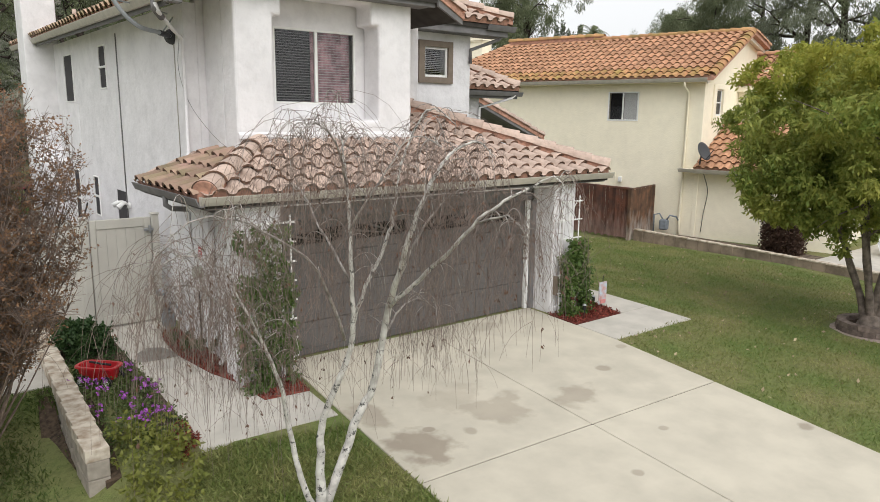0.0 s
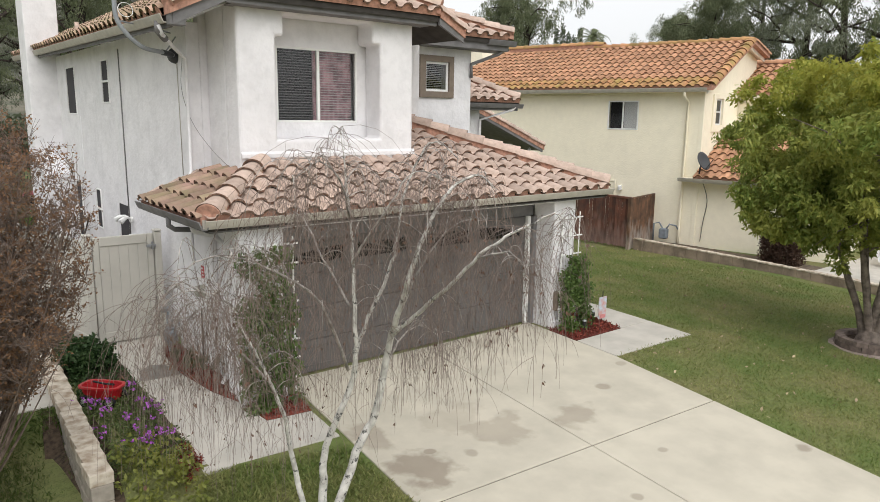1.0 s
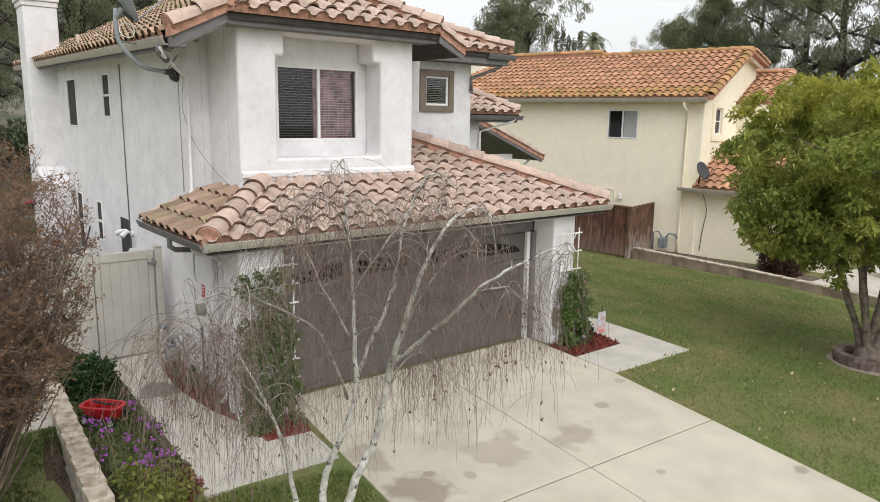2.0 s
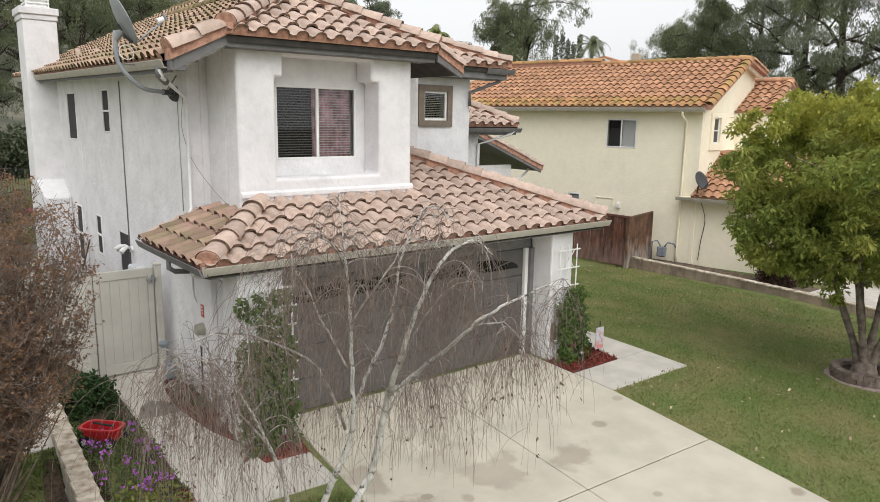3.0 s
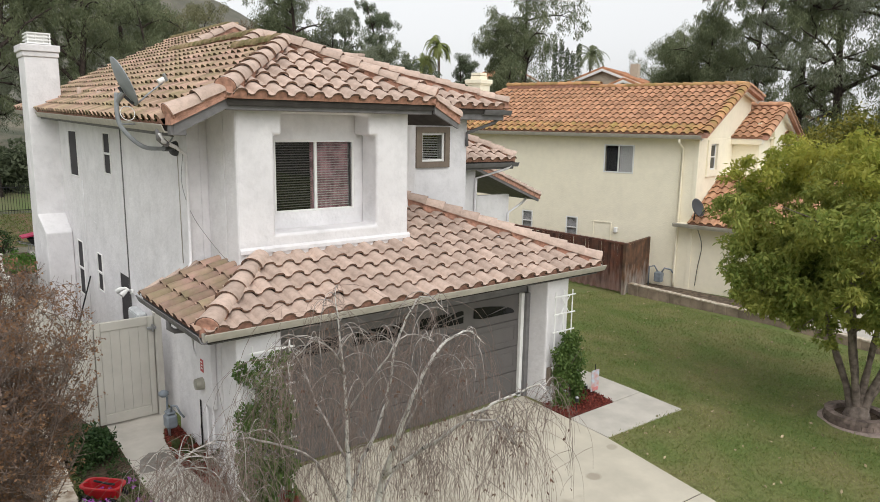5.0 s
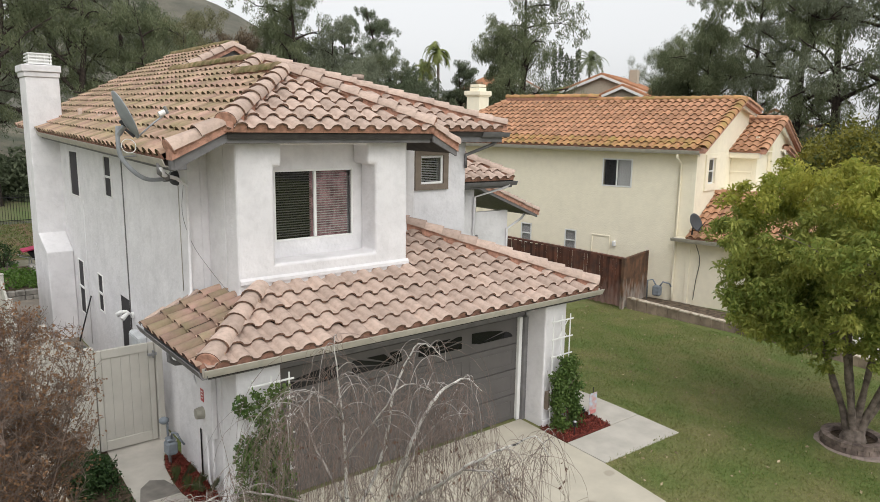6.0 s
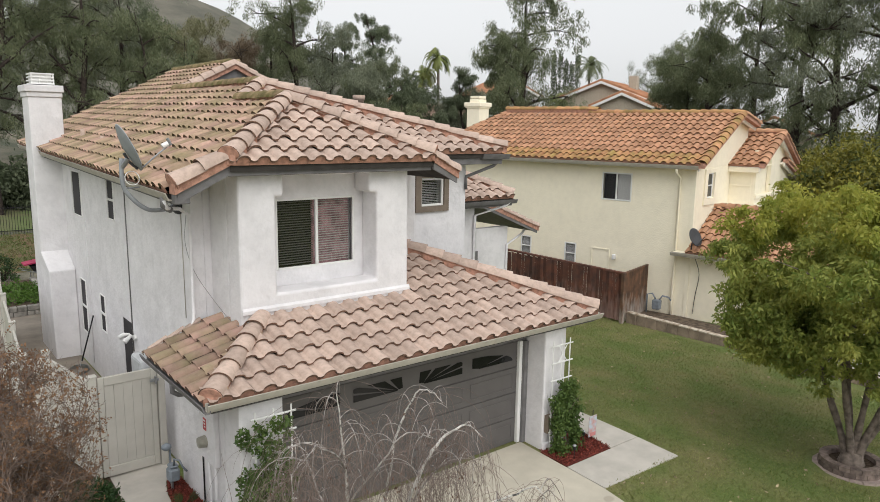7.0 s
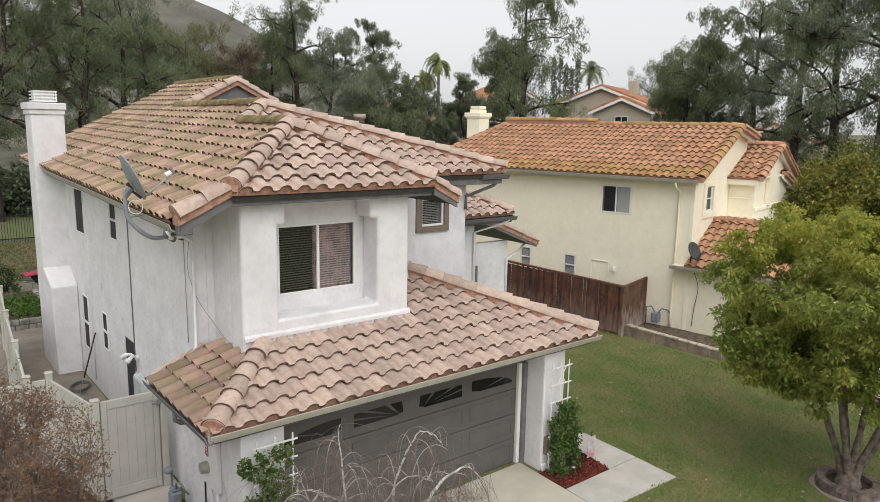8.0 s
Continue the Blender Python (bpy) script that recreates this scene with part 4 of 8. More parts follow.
AX, AYY, AZ = 9.05, 20.6, 7.99
F2Y, F2Z = 12.40, 5.80
HX = 12.20                    # corner of the second front eave
END = 25.6
dk = 0.06
upper_roof = roof_deck(house, [(UX, 10.42, UZ - dk), (CX - 1.9, 10.42, uh(CX - 1.9) - dk), (CX, CYY, CZ - dk), (CX, 14.26, CZ - dk), (BX, BYY, BZ - dk), (BX, AYY, BZ - dk), (AX, AYY, AZ - dk), (AX, END, AZ - dk), (ex(END), END, ez(END) - dk)], name="upper_roof")
tagged(upper_roof, "weathered terracotta tiled upper roof with mossy ridges")
roof_deck(house, [(CX - 1.9, F1Y, F1Z - dk), (CX + 1.9, F1Y, F1Z - dk), (CX, CYY, CZ - dk)])
roof_deck(house, [(CX + 1.9, F1Y, F1Z - dk), (8.95, F1Y + 0.05, 5.52 - dk), (8.95, 14.0, 5.52 - dk), (CX, 14.3, CZ - dk), (CX, CYY, CZ - dk)])
roof_deck(house, [(CX, 14.26, CZ - dk), (7.8, F2Y, F2Z - dk), (HX, F2Y, F2Z - dk), (BX, BYY, BZ - dk)])
roof_deck(house, [(HX, F2Y, F2Z - dk), (HX, AYY, F2Z - dk), (BX, AYY, BZ - dk), (BX, BYY, BZ - dk)])
roof_deck(house, [(AX, AYY, AZ - dk), (AX + 3, AYY, AZ - 1.5 - dk), (AX + 3, END, AZ - 1.5 - dk), (AX, END, AZ - dk)])
# gable triangle
part("gable_wall", Shape().prism([(BX - 0.1, AYY - 0.06, BZ - 0.1), (AX + 1.8, AYY - 0.06, BZ - 0.1), (AX, AYY - 0.06, AZ + 0.12)], (0, 0.15, 0)).mesh("gable_wall", GREYTRIM), house, "grey gable end")
# left slope: u back to front, v up
fu = lambda x, y: (END - y, (x - ex(y)) * un)
slope_tiles(upper_roof, (ex(END) - 0.08, END, ez(END) - 0.06), (-ES, -1, -EZ), (1, 0, U_SL),
            [(END - 17, 0), (END - 10.42, 0), fu(CX - 1.85, 10.42), fu(CX, CYY), fu(CX, 14.26), fu(BX, BYY), fu(BX, 17)], TILE_OLD, seed=10)
slope_tiles(upper_roof, (ex(END) - 0.08, END, ez(END) - 0.06), (-ES, -1, -EZ), (1, 0, U_SL),
            [(0, 0), (END - 17, 0), fu(BX, 17), fu(BX, AYY), fu(AX, AYY), fu(AX, END)], TILE_OLD, separate=False, seed=11)
ff = lambda x, y: (x - 4.6, (y - F1Y) * un)
slope_tiles(upper_roof, (4.6, F1Y - 0.07, F1Z - 0.05), (1, 0, 0), (0, 1, U_SL), [ff(CX - 1.9, F1Y), ff(CX + 1.9, F1Y), ff(CX, CYY)], TILE, seed=12)
f2 = lambda x, y: (x - 6.0, (y - F2Y) * un)
slope_tiles(upper_roof, (6.0, F2Y - 0.07, F2Z - 0.05), (1, 0, 0), (0, 1, U_SL), [f2(CX, 14.3), f2(8.35, F2Y), f2(HX, F2Y), f2(BX, BYY)], TILE, seed=13)
fr = lambda x, y: (y - F1Y, (8.95 - x) * un)
slope_tiles(upper_roof, (9.0, F1Y, 5.47), (0, 1, 0), (-1, 0, U_SL), [fr(8.95, F1Y + 0.1), fr(8.95, 13.9), fr(CX, 14.2), fr(CX, CYY), fr(8.4, F1Y + 0.1)], TILE, separate=False, seed=14)
zc = 0.10
ridge_line(upper_roof, (CX - 1.93, F1Y - 0.03, F1Z + zc), (CX, CYY, CZ + zc), TILE, seed=21, cap=True)
ridge_line(upper_roof, (CX + 1.93, F1Y - 0.03, F1Z + zc), (CX, CYY, CZ + zc), TILE, seed=22, cap=True)
ridge_line(upper_roof, (CX, 14.3, CZ + zc), (CX, CYY, CZ + zc), TILE_MOSS, r=0.165, step=0.3, seed=23)
ridge_line(upper_roof, (CX, 14.26, CZ + zc), (BX, BYY, BZ + zc), TILE, seed=24)
ridge_line(upper_roof, (BX, AYY, BZ + zc), (BX, BYY, BZ + zc), TILE_MOSS, r=0.165, step=0.3, seed=25)
ridge_line(upper_roof, (HX + 0.03, F2Y - 0.03, F2Z + zc), (BX, BYY, BZ + zc), TILE, seed=27, cap=True)
ridge_line(upper_roof, (BX + 0.05, AYY - 0.06, BZ + 0.06), (AX, AYY - 0.06, AZ + 0.06), TILE, r=0.2, seed=28)
ridge_line(upper_roof, (AX + 2.2, AYY - 0.06, AZ - 1.1 + 0.06), (AX, AYY - 0.06, AZ + 0.06), TILE, r=0.2, seed=29)
ridge_line(upper_roof, (AX, END, AZ + zc), (AX, AYY, AZ + zc), TILE_MOSS, r=0.165, step=0.3, seed=30)
# rakes of the front left and right
ridge_line(upper_roof, (UX - 0.03, 10.42, UZ + 0.08), (CX - 1.9, 10.42, uh(CX - 1.9) + 0.08), TILE, r=0.2, seed=31, cap=True)
ridge_line(upper_roof, (9.0, F1Y + 0.05, 5.54), (CX + 1.9, F1Y + 0.05, F1Z + 0.06), TILE, r=0.17, seed=32, cap=True)
# fascias and gutters of the upper roof
box("fascia", house, GREYTRIM, CX - 1.9, F1Y + 0.05, 5.56, CX + 1.9, F1Y + 0.10, F1Z - 0.04)
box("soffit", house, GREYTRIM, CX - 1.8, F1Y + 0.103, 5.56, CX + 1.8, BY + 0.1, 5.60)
part("fascia", Shape().prism([(UX + 0.02, 10.34, UZ + 0.09), (CX - 1.85, 10.34, uh(CX - 1.85) + 0.09), (CX - 1.85, 10.34, uh(CX - 1.85) - 0.20), (UX + 0.02, 10.34, UZ - 0.20)], (0, 0.05, 0)).mesh("fascia", GREYTRIM), house)
part("fascia", Shape().prism([(CX + 1.9, 10.27, F1Z + 0.06), (8.98, 10.27, 5.55), (8.98, 10.27, 5.32), (CX + 1.9, 10.27, F1Z - 0.20)], (0, 0.05, 0)).mesh("fascia", GREYTRIM), house)
box("fascia", house, GREYTRIM, 8.6, F2Y + 0.05, 5.50, HX, F2Y + 0.10, F2Z - 0.04)
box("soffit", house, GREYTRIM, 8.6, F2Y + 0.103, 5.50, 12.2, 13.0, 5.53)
part("soffit", Shape().prism([(ex(10.52) + 0.05, 10.52, ez(10.52) - 0.22), (WX + 0.35, 10.52, UZ - 0.22 + 0.5 * (WX + 0.3 - UX)), (WX + 0.35, END, UZ - 0.22 + 0.5 * (WX + 0.3 - UX)), (ex(END) + 0.05, END, ez(END) - 0.22)], (0, 0, 0.03)).mesh("soffit", STUCCO), house)
part("fascia", Shape().prism([(ex(10.5) + 0.02, 10.5, ez(10.5) - 0.22), (ex(END) + 0.02, END, ez(END) - 0.22), (ex(END) + 0.02, END, ez(END) - 0.07), (ex(10.5) + 0.02, 10.5, ez(10.5) - 0.07)], (0.04, 0, 0)).mesh("fascia", GREYTRIM), house)
box("eave_end", house, GREYTRIM, UX - 0.02, 10.35, UZ - 0.20, UX + 0.20, 10.50, UZ + 0.10, 0.01)
gutter(house, (ex(END) + 0.015, END, ez(END) - 0.05), (ex(10.5) + 0.015, 10.5, ez(10.5) - 0.05), (-1, 0, 0), GUTTER_B)
gutter(house, (11.5, F2Y + 0.045, F2Z - 0.07), (HX + 0.15, F2Y + 0.045, F2Z - 0.07), (0, -1, 0), GREYTRIM)

# stepped wings at the back right
def wing(x1, y0, z_e, x_roof, wall_x0, length=6.0, seed=40):
    wall("wing_wall", house, STUCCO, "y", y0, 0.2, wall_x0, x1, -0.1, z_e - 0.05, ())
    box("wing_side", house, STUCCO, x1 - 0.2, y0 + 0.203, -0.1, x1, y0 + length, z_e - 0.05)
    e = y0 - 0.45
    roof_deck(house, [(wall_x0 - 1.5, e, z_e), (x_roof, e, z_e), (x_roof - 2.2, e + 2.2, z_e + 1.1), (wall_x0 - 1.5, e + 2.2, z_e + 1.1)])
    roof_deck(house, [(x_roof, e, z_e), (x_roof, y0 + length, z_e), (x_roof - 2.2, y0 + length, z_e + 1.1), (x_roof - 2.2, e + 2.2, z_e + 1.1)])
    slope_tiles(upper_roof, (wall_x0 - 1.5, e - 0.06, z_e + 0.02), (1, 0, 0), (0, 1, 0.5), [(0, 0), (x_roof - wall_x0 + 1.5, 0), (x_roof - wall_x0 - 0.7, 2.2 * un), (0, 2.2 * un)], TILE, separate=False, seed=seed)
    ridge_line(upper_roof, (x_roof, e, z_e + 0.14), (x_roof - 2.2, e + 2.2, z_e + 1.24), TILE, seed=seed + 1, cap=True)
    box("fascia", house, GREYTRIM, wall_x0 - 1.0, e + 0.05, z_e - 0.20, x_roof, e + 0.1, z_e)
    gutter(house, (wall_x0 - 1.0, e + 0.045, z_e - 0.02), (x_roof + 0.1, e + 0.045, z_e - 0.02), (0, -1, 0), GREYTRIM)


wing(13.4, 14.75, 4.40, 14.45, 11.44, seed=40)
# lower wing: its roof edge shows as a rake
wall("wing_wall", house, STUCCO, "y", 16.6, 0.2, 13.42, 16.5, -0.1, 3.2, ())
LWZ = lambda x: 3.78 - 0.40 * (x - 15.71)
roof_deck(house, [(13.5, 16.4, LWZ(13.5)), (17.5, 16.4, LWZ(17.5)), (17.5, 21, LWZ(17.5)), (13.5, 21, LWZ(13.5))], GREYTRIM)
ridge_line(upper_roof, (17.55, 16.3, LWZ(17.55) + 0.10), (13.5, 16.3, LWZ(13.5) + 0.10), TILE, r=0.16, seed=44, cap=True)
part("fascia", Shape().prism([(13.5, 16.22, LWZ(13.5) + 0.06), (17.5, 16.22, LWZ(17.5) + 0.06), (17.5, 16.22, LWZ(17.5) - 0.13), (13.5, 16.22, LWZ(13.5) - 0.13)], (0, 0.06, 0)).mesh("fascia", GREYTRIM), house)
pipe("downspout", house, STUCCO, [(14.3, 14.28, 4.33), (14.2, 14.32, 4.22), (13.36, 14.68, 3.95), (13.36, 14.70, 0.1)], 0.04, label="white downspout elbow below the eave")
pipe("downspout", house, STUCCO, [(17.2, 16.5, 3.05), (17.1, 16.55, 2.9), (16.45, 16.56, 2.6), (16.45, 16.56, 0.1)], 0.04, label="white downspout elbow below the eave")
pipe("downspout", house, GREYTRIM, [(12.1, 12.5, 5.55), (12.0, 12.55, 5.45), (11.38, 12.8, 5.2), (11.38, 12.8, 4.9)], 0.04, label="dark downspout elbow below the eave")
box("wing_window", house, GREYTRIM, 15.0, 16.56, 1.2, 15.2, 16.598, 2.5, label="narrow grey-trimmed window")

# chimney
sh = Shape()
sh.add([(3.92, 20.85, -0.1), (4.537, 20.85, -0.1), (4.537, 22.8, -0.1), (3.92, 22.8, -0.1), (3.90, 20.85, 2.42), (4.537, 20.85, 2.42), (4.537, 22.8, 2.42), (3.90, 22.8, 2.42),
        (3.86, 21.6, 2.85), (4.537, 21.6, 2.85), (4.537, 22.5, 2.85), (3.86, 22.5, 2.85)],
       [(0, 1, 5, 4), (1, 2, 6, 5), (2, 3, 7, 6), (3, 0, 4, 7), (4, 5, 9, 8), (5, 6, 10, 9), (6, 7, 11, 10), (7, 4, 8, 11)])
ch = part("chimney", sh.mesh("chimney", STUCCO), house, "white stucco chimney with a white metal cap", bevel=0.03)
part("chimney_shaft", Shape().box(3.86, 21.6, 2.82, 4.66, 22.5, 6.95).mesh("chimney_shaft", STUCCO), ch, bevel=0.03)
part("chimney_crown", Shape().box(3.83, 21.57, 6.95, 4.68, 22.53, 7.08).mesh("chimney_crown", STUCCO), ch, bevel=0.02)
part("chimney_crown", Shape().box(3.79, 21.53, 7.083, 4.71, 22.57, 7.26).mesh("chimney_crown", STUCCO), ch, bevel=0.02)
cap = Shape()
for k in range(4):
    cap.box(3.98, 21.72, 7.285 + k * 0.085, 4.54, 22.38, 7.285 + k * 0.085 + 0.035, 0.004)
for x in (3.99, 4.17, 4.35, 4.50):
    cap.box(x, 21.73, 7.285, x + 0.03, 21.76, 7.56, 0)
cap.box(4.03, 21.77, 7.285, 4.48, 22.33, 7.54, 0)
part("chimney_cap", cap.mesh("chimney_cap", WHITE), ch, "white louvred metal cap")

# ---- the cream house next door ----
BARGE = mat("cream_white_paint", (0.86, 0.82, 0.74), 0.6, var=0.03, bump=0)
TURN, PIVOT = radians(11.5), Vector((23.6, 14.3, 0))


def turned(e):
    """Swings a thing of the cream house round the house corner; the house stands askew to the white one."""
    r = Matrix.Rotation(TURN, 4, "Z")
    p = Vector(e.location)
    e.location = PIVOT + (r @ (p - PIVOT))
    e.rotation_euler = (0, 0, TURN)
    return e


nb = thing("neighbour_house", (28, 18, -0.45), "two-storey cream stucco house with orange tile roof", "house")
DECKS[nb] = BARGE
NX, NY, NZ = 23.6, 14.3, -0.5
NW = [(16.73, 17.97, 3.63, 4.71)]
NL = [(21.13, 21.65, 0.96, 1.82), (18.98, 19.51, 0.88, 1.76)]
wall("side_wall", nb, CREAM, "x", NX, 0.2, NY, 27.0, NZ, 5.10, NW + NL, 0.02)
window(nb, "x", NX, *NW[0], deep=-0.02, mid="v", blind=WHITE, label="white-framed sliding window with a white curtain", fw=0.05)
for w in NL:
    window(nb, "x", NX, *w, deep=-0.02, mid="h", blind=BLIND, slats=24, fw=0.05, label="white-framed window with a blind")
for w in NL:
    box("roller_blind", nb, BLIND, NX + 0.055, w[0] + 0.05, w[2] + 0.05, NX + 0.06, w[1] - 0.05, w[3] - 0.05, 0)
# wide pale curtain behind half of the upper window
box("white_curtain", nb, WHITE, NX + 0.06, 16.76, 3.66, NX + 0.07, 17.33, 4.68)
fr = Shape()
for a in ((17.49, 18.29, 1.65, 1.69), (17.49, 17.53, 0.75, 1.65), (18.25, 18.29, 0.75, 1.65)):
    ab_box(fr, "x", NX, *a, 0.002, 0.03, 0)
part("recessed_panel", fr.mesh("recessed_panel", CREAM), nb)
wall("front_wall", nb, CREAM, "y", NY - 0.0, 0.2, NX + 0.2, 29.2, NZ, 5.0, [(24.72, 25.46, 3.85, 4.81)], 0.02)
window(nb, "y", NY, 24.72, 25.46, 3.85, 4.81, deep=0.02, mid="h", label="narrow white window", fw=0.06)
tr = Shape()
for a in ((24.45, 24.72, 3.62, 4.95), (25.46, 25.70, 3.62, 4.95), (24.72, 25.46, 3.62, 3.85), (24.72, 25.46, 4.81, 4.95)):
    ab_box(tr, "y", NY, *a, 0.002, 0.06, 0)
part("window_surround", tr.mesh("window_surround", CREAM), nb)
box("back_wall", nb, CREAM, NX + 0.2, 26.8, NZ, 29.2, 27.0, 5.0)
box("far_wall", nb, CREAM, 29.0, NY + 0.203, NZ, 29.2, 26.797, 5.0)
NE, NEZ, NRX, NRZ = 23.15, 5.15, 27.25, 7.02
nsl = (NRZ - NEZ) / (NRX - NE)
nn = math.hypot(1, nsl)
YF, YB, YH = 13.95, 27.2, 25.1
n_roof = roof_deck(nb, [(NE, YF + 0.12, NEZ - 0.06), (NRX, YF + 0.12, NRZ - 0.06), (NRX, YH, NRZ - 0.06), (NE, YB, NEZ - 0.06)], name="main_roof")
tagged(n_roof, "orange clay tile roof with moss along the eaves")
roof_deck(nb, [(NRX, YF + 0.12, NRZ - 0.06), (29.3, YF + 0.12, NRZ - 0.85 * nsl - 0.06), (29.3, YB, NRZ - 0.85 * nsl - 0.06), (NRX, YH, NRZ - 0.06)])
roof_deck(nb, [(NE, YB, NEZ - 0.06), (NRX, YH, NRZ - 0.06), (29.3, YB, NEZ - 0.06)])
part("gable_wall", Shape().prism([(NX, NY, 5.0), (29.2, NY, 5.0), (29.2, NY, NRZ - 0.85 * nsl - 0.16), (NRX, NY, NRZ - 0.16)], (0, 0.2, 0)).mesh("gable_wall", CREAM), nb)
fn = lambda x, y: (YB - y, (x - NE) * nn)
slope_tiles(n_roof, (NE - 0.08, YB, NEZ - 0.03), (0, -1, 0), (1, 0, nsl), [fn(NE + 0.78, 16.8), fn(NE + 0.78, YF), fn(NRX, YF), fn(NRX, 16.8)], TILE_N, separate=True, w=0.30, e=0.42, seed=51)
slope_tiles(n_roof, (NE - 0.08, YB, NEZ - 0.03), (0, -1, 0), (1, 0, nsl), [fn(NE + 0.78, YB - 0.3), fn(NE + 0.78, 16.8), fn(NRX, 16.8), fn(NRX, YH)], TILE_N, separate=False, w=0.30, e=0.42, seed=52)
slope_tiles(n_roof, (NE - 0.08, YB, NEZ - 0.03), (0, -1, 0), (1, 0, nsl), [fn(NE, YB), fn(NE, YF), fn(NE + 0.78, YF), fn(NE + 0.78, YB - 0.3)], TILE_NM, separate=False, w=0.30, e=0.42, seed=50)
ridge_line(n_roof, (NRX, 20.6, NRZ + 0.05), (NRX, YF, NRZ + 0.05), TILE_NM, step=0.42, seed=53)
ridge_line(n_roof, (NRX, YH, NRZ + 0.22), (NRX, 20.2, NRZ + 0.20), TILE_NM, step=0.42, seed=54)
ridge_line(n_roof, (NE, YB, NEZ + 0.04), (NRX, YH, NRZ + 0.05), TILE_N, seed=55)
ridge_line(n_roof, (NE - 0.05, YF + 0.02, NEZ + 0.03), (NRX, YF + 0.02, NRZ + 0.03), TILE_NM, r=0.19, step=0.42, seed=56)
ridge_line(n_roof, (29.3, YF + 0.02, NRZ - 0.85 * nsl + 0.03), (NRX, YF + 0.02, NRZ + 0.03), TILE_N, r=0.19, step=0.42, seed=57)
part("bargeboard", Shape().prism([(NE, YF + 0.1, NEZ - 0.04), (NRX, YF + 0.1, NRZ - 0.05), (NRX, YF + 0.1, NRZ - 0.24), (NE, YF + 0.1, NEZ - 0.22)], (0, 0.05, 0)).mesh("bargeboard", BARGE), nb)
part("bargeboard", Shape().prism([(NRX, YF + 0.1, NRZ - 0.05), (29.3, YF + 0.1, NRZ - 0.85 * nsl - 0.05), (29.3, YF + 0.1, NRZ - 0.85 * nsl - 0.24), (NRX, YF + 0.1, NRZ - 0.24)], (0, 0.05, 0)).mesh("bargeboard", BARGE), nb)
gutter(nb, (NE + 0.02, YB, NEZ - 0.02), (NE + 0.02, YF + 0.1, NEZ - 0.02), (-1, 0, 0), GUTTER_B, 0.13)
box("soffit", nb, CREAM, NE + 0.03, YF + 0.2, NEZ - 0.16, NX + 0.1, YB - 0.2, NEZ - 0.12)
pipe("downspout", nb, CREAM, [(NE - 0.02, 14.85, 5.02), (NE - 0.02, 14.85, 4.85), (NX - 0.06, 14.85, 4.65), (NX - 0.06, 14.85, 0.0), (NX - 0.06, 14.85, NZ + 0.05)], 0.045, label="cream painted downspout")
# chimney
nc = Shape().box(26.80, 26.45, 4.9, 27.60, 27.25, 7.35).box(26.74, 26.39, 7.30, 27.66, 27.31, 7.36).box(26.70, 26.35, 7.361, 27.70, 27.35, 7.58)
part("chimney", nc.mesh("chimney", CREAM), nb, "cream stucco chimney", bevel=0.03)
part("chimney_cap", Shape().box(26.90, 26.55, 7.585, 27.50, 27.15, 7.74, 0.01).box(26.92, 26.57, 7.77, 27.48, 27.13, 7.90, 0.01).mesh("chimney_cap", CREAM), nb)
# projecting front bay with its own little gable and an arched recess
BPX, BPZ, BF, HWB = 29.65, 6.26, 13.0, 2.6
BEZ = 5.02
bs = (BPZ - BEZ) / HWB
bw = cell_wall("y", BF + 0.30, 0.15, [BPX - HWB + 0.25, 28.0, 29.3, BPX + HWB - 0.25], [1.2, 3.9, 5.0, 5.05], {(1, 1)})
me = bpy.data.meshes.new("bay_wall")
bw.to_mesh(me)
bw.free()
me.materials.append(CREAM)
part("bay_wall", me, nb)
part("bay_back", Shape().box(27.5, BF + 0.47, 1.2, 31.9, BF + 0.59, 5.05).box(27.9, BF + 0.47, 5.05, 29.4, BF + 0.59, 5.62).mesh("bay_back", CREAM), nb)
for xs in (BPX - HWB + 0.25, BPX + HWB - 0.40):
    box("bay_side", nb, CREAM, xs, BF + 0.453, 1.2, xs + 0.15, NY - 0.003, 5.0)
arch = [(28.0, 5.05), (28.0, 5.0)] + [(28.65 - 0.65 * math.cos(math.pi * k / 12), 5.0 + 0.56 * math.sin(math.pi * k / 12)) for k in range(1, 12)] + [(29.3, 5.0), (29.3, 5.05), (BPX + HWB - 0.1, 5.05), (BPX, BPZ - 0.10), (BPX - HWB + 0.1, 5.05)]
part("gable_wall", Shape().prism([(x, BF + 0.30, z) for x, z in arch], (0, 0.15, 0)).mesh("gable_wall", CREAM), nb, "cream gable with an arched recess")
box("bay_cornice", nb, CREAM, BPX - HWB - 0.02, BF + 0.15, 4.78, BPX - HWB + 0.247, NY - 0.003, BEZ - 0.05, 0.01)
box("bay_band", nb, CREAM, BPX - HWB + 0.22, BF + 0.47, 4.20, BPX - HWB + 0.247, NY - 0.003, 4.26, 0.004)
box("bay_sill", nb, CREAM, 27.3, BF + 0.22, 3.75, 31.95, BF + 0.298, 3.9, 0.015)
for s0 in (BPX - HWB, BPX + HWB):
    roof_deck(nb, [(s0, BF + 0.1, BEZ - 0.03), (BPX, BF + 0.1, BPZ - 0.03), (BPX, 15.4, BPZ - 0.03), (s0, 15.4, BEZ - 0.03)], d=(0, 0, -0.06))
bl = HWB * math.hypot(1, bs)
slope_tiles(n_roof, (BPX - HWB - 0.05, 14.9, BEZ - 0.01), (0, -1, 0), (1, 0, bs), [(0.6, 0), (1.9, 0), (1.9, bl), (0.0, bl)], TILE_N, separate=False, w=0.30, e=0.42, seed=58)
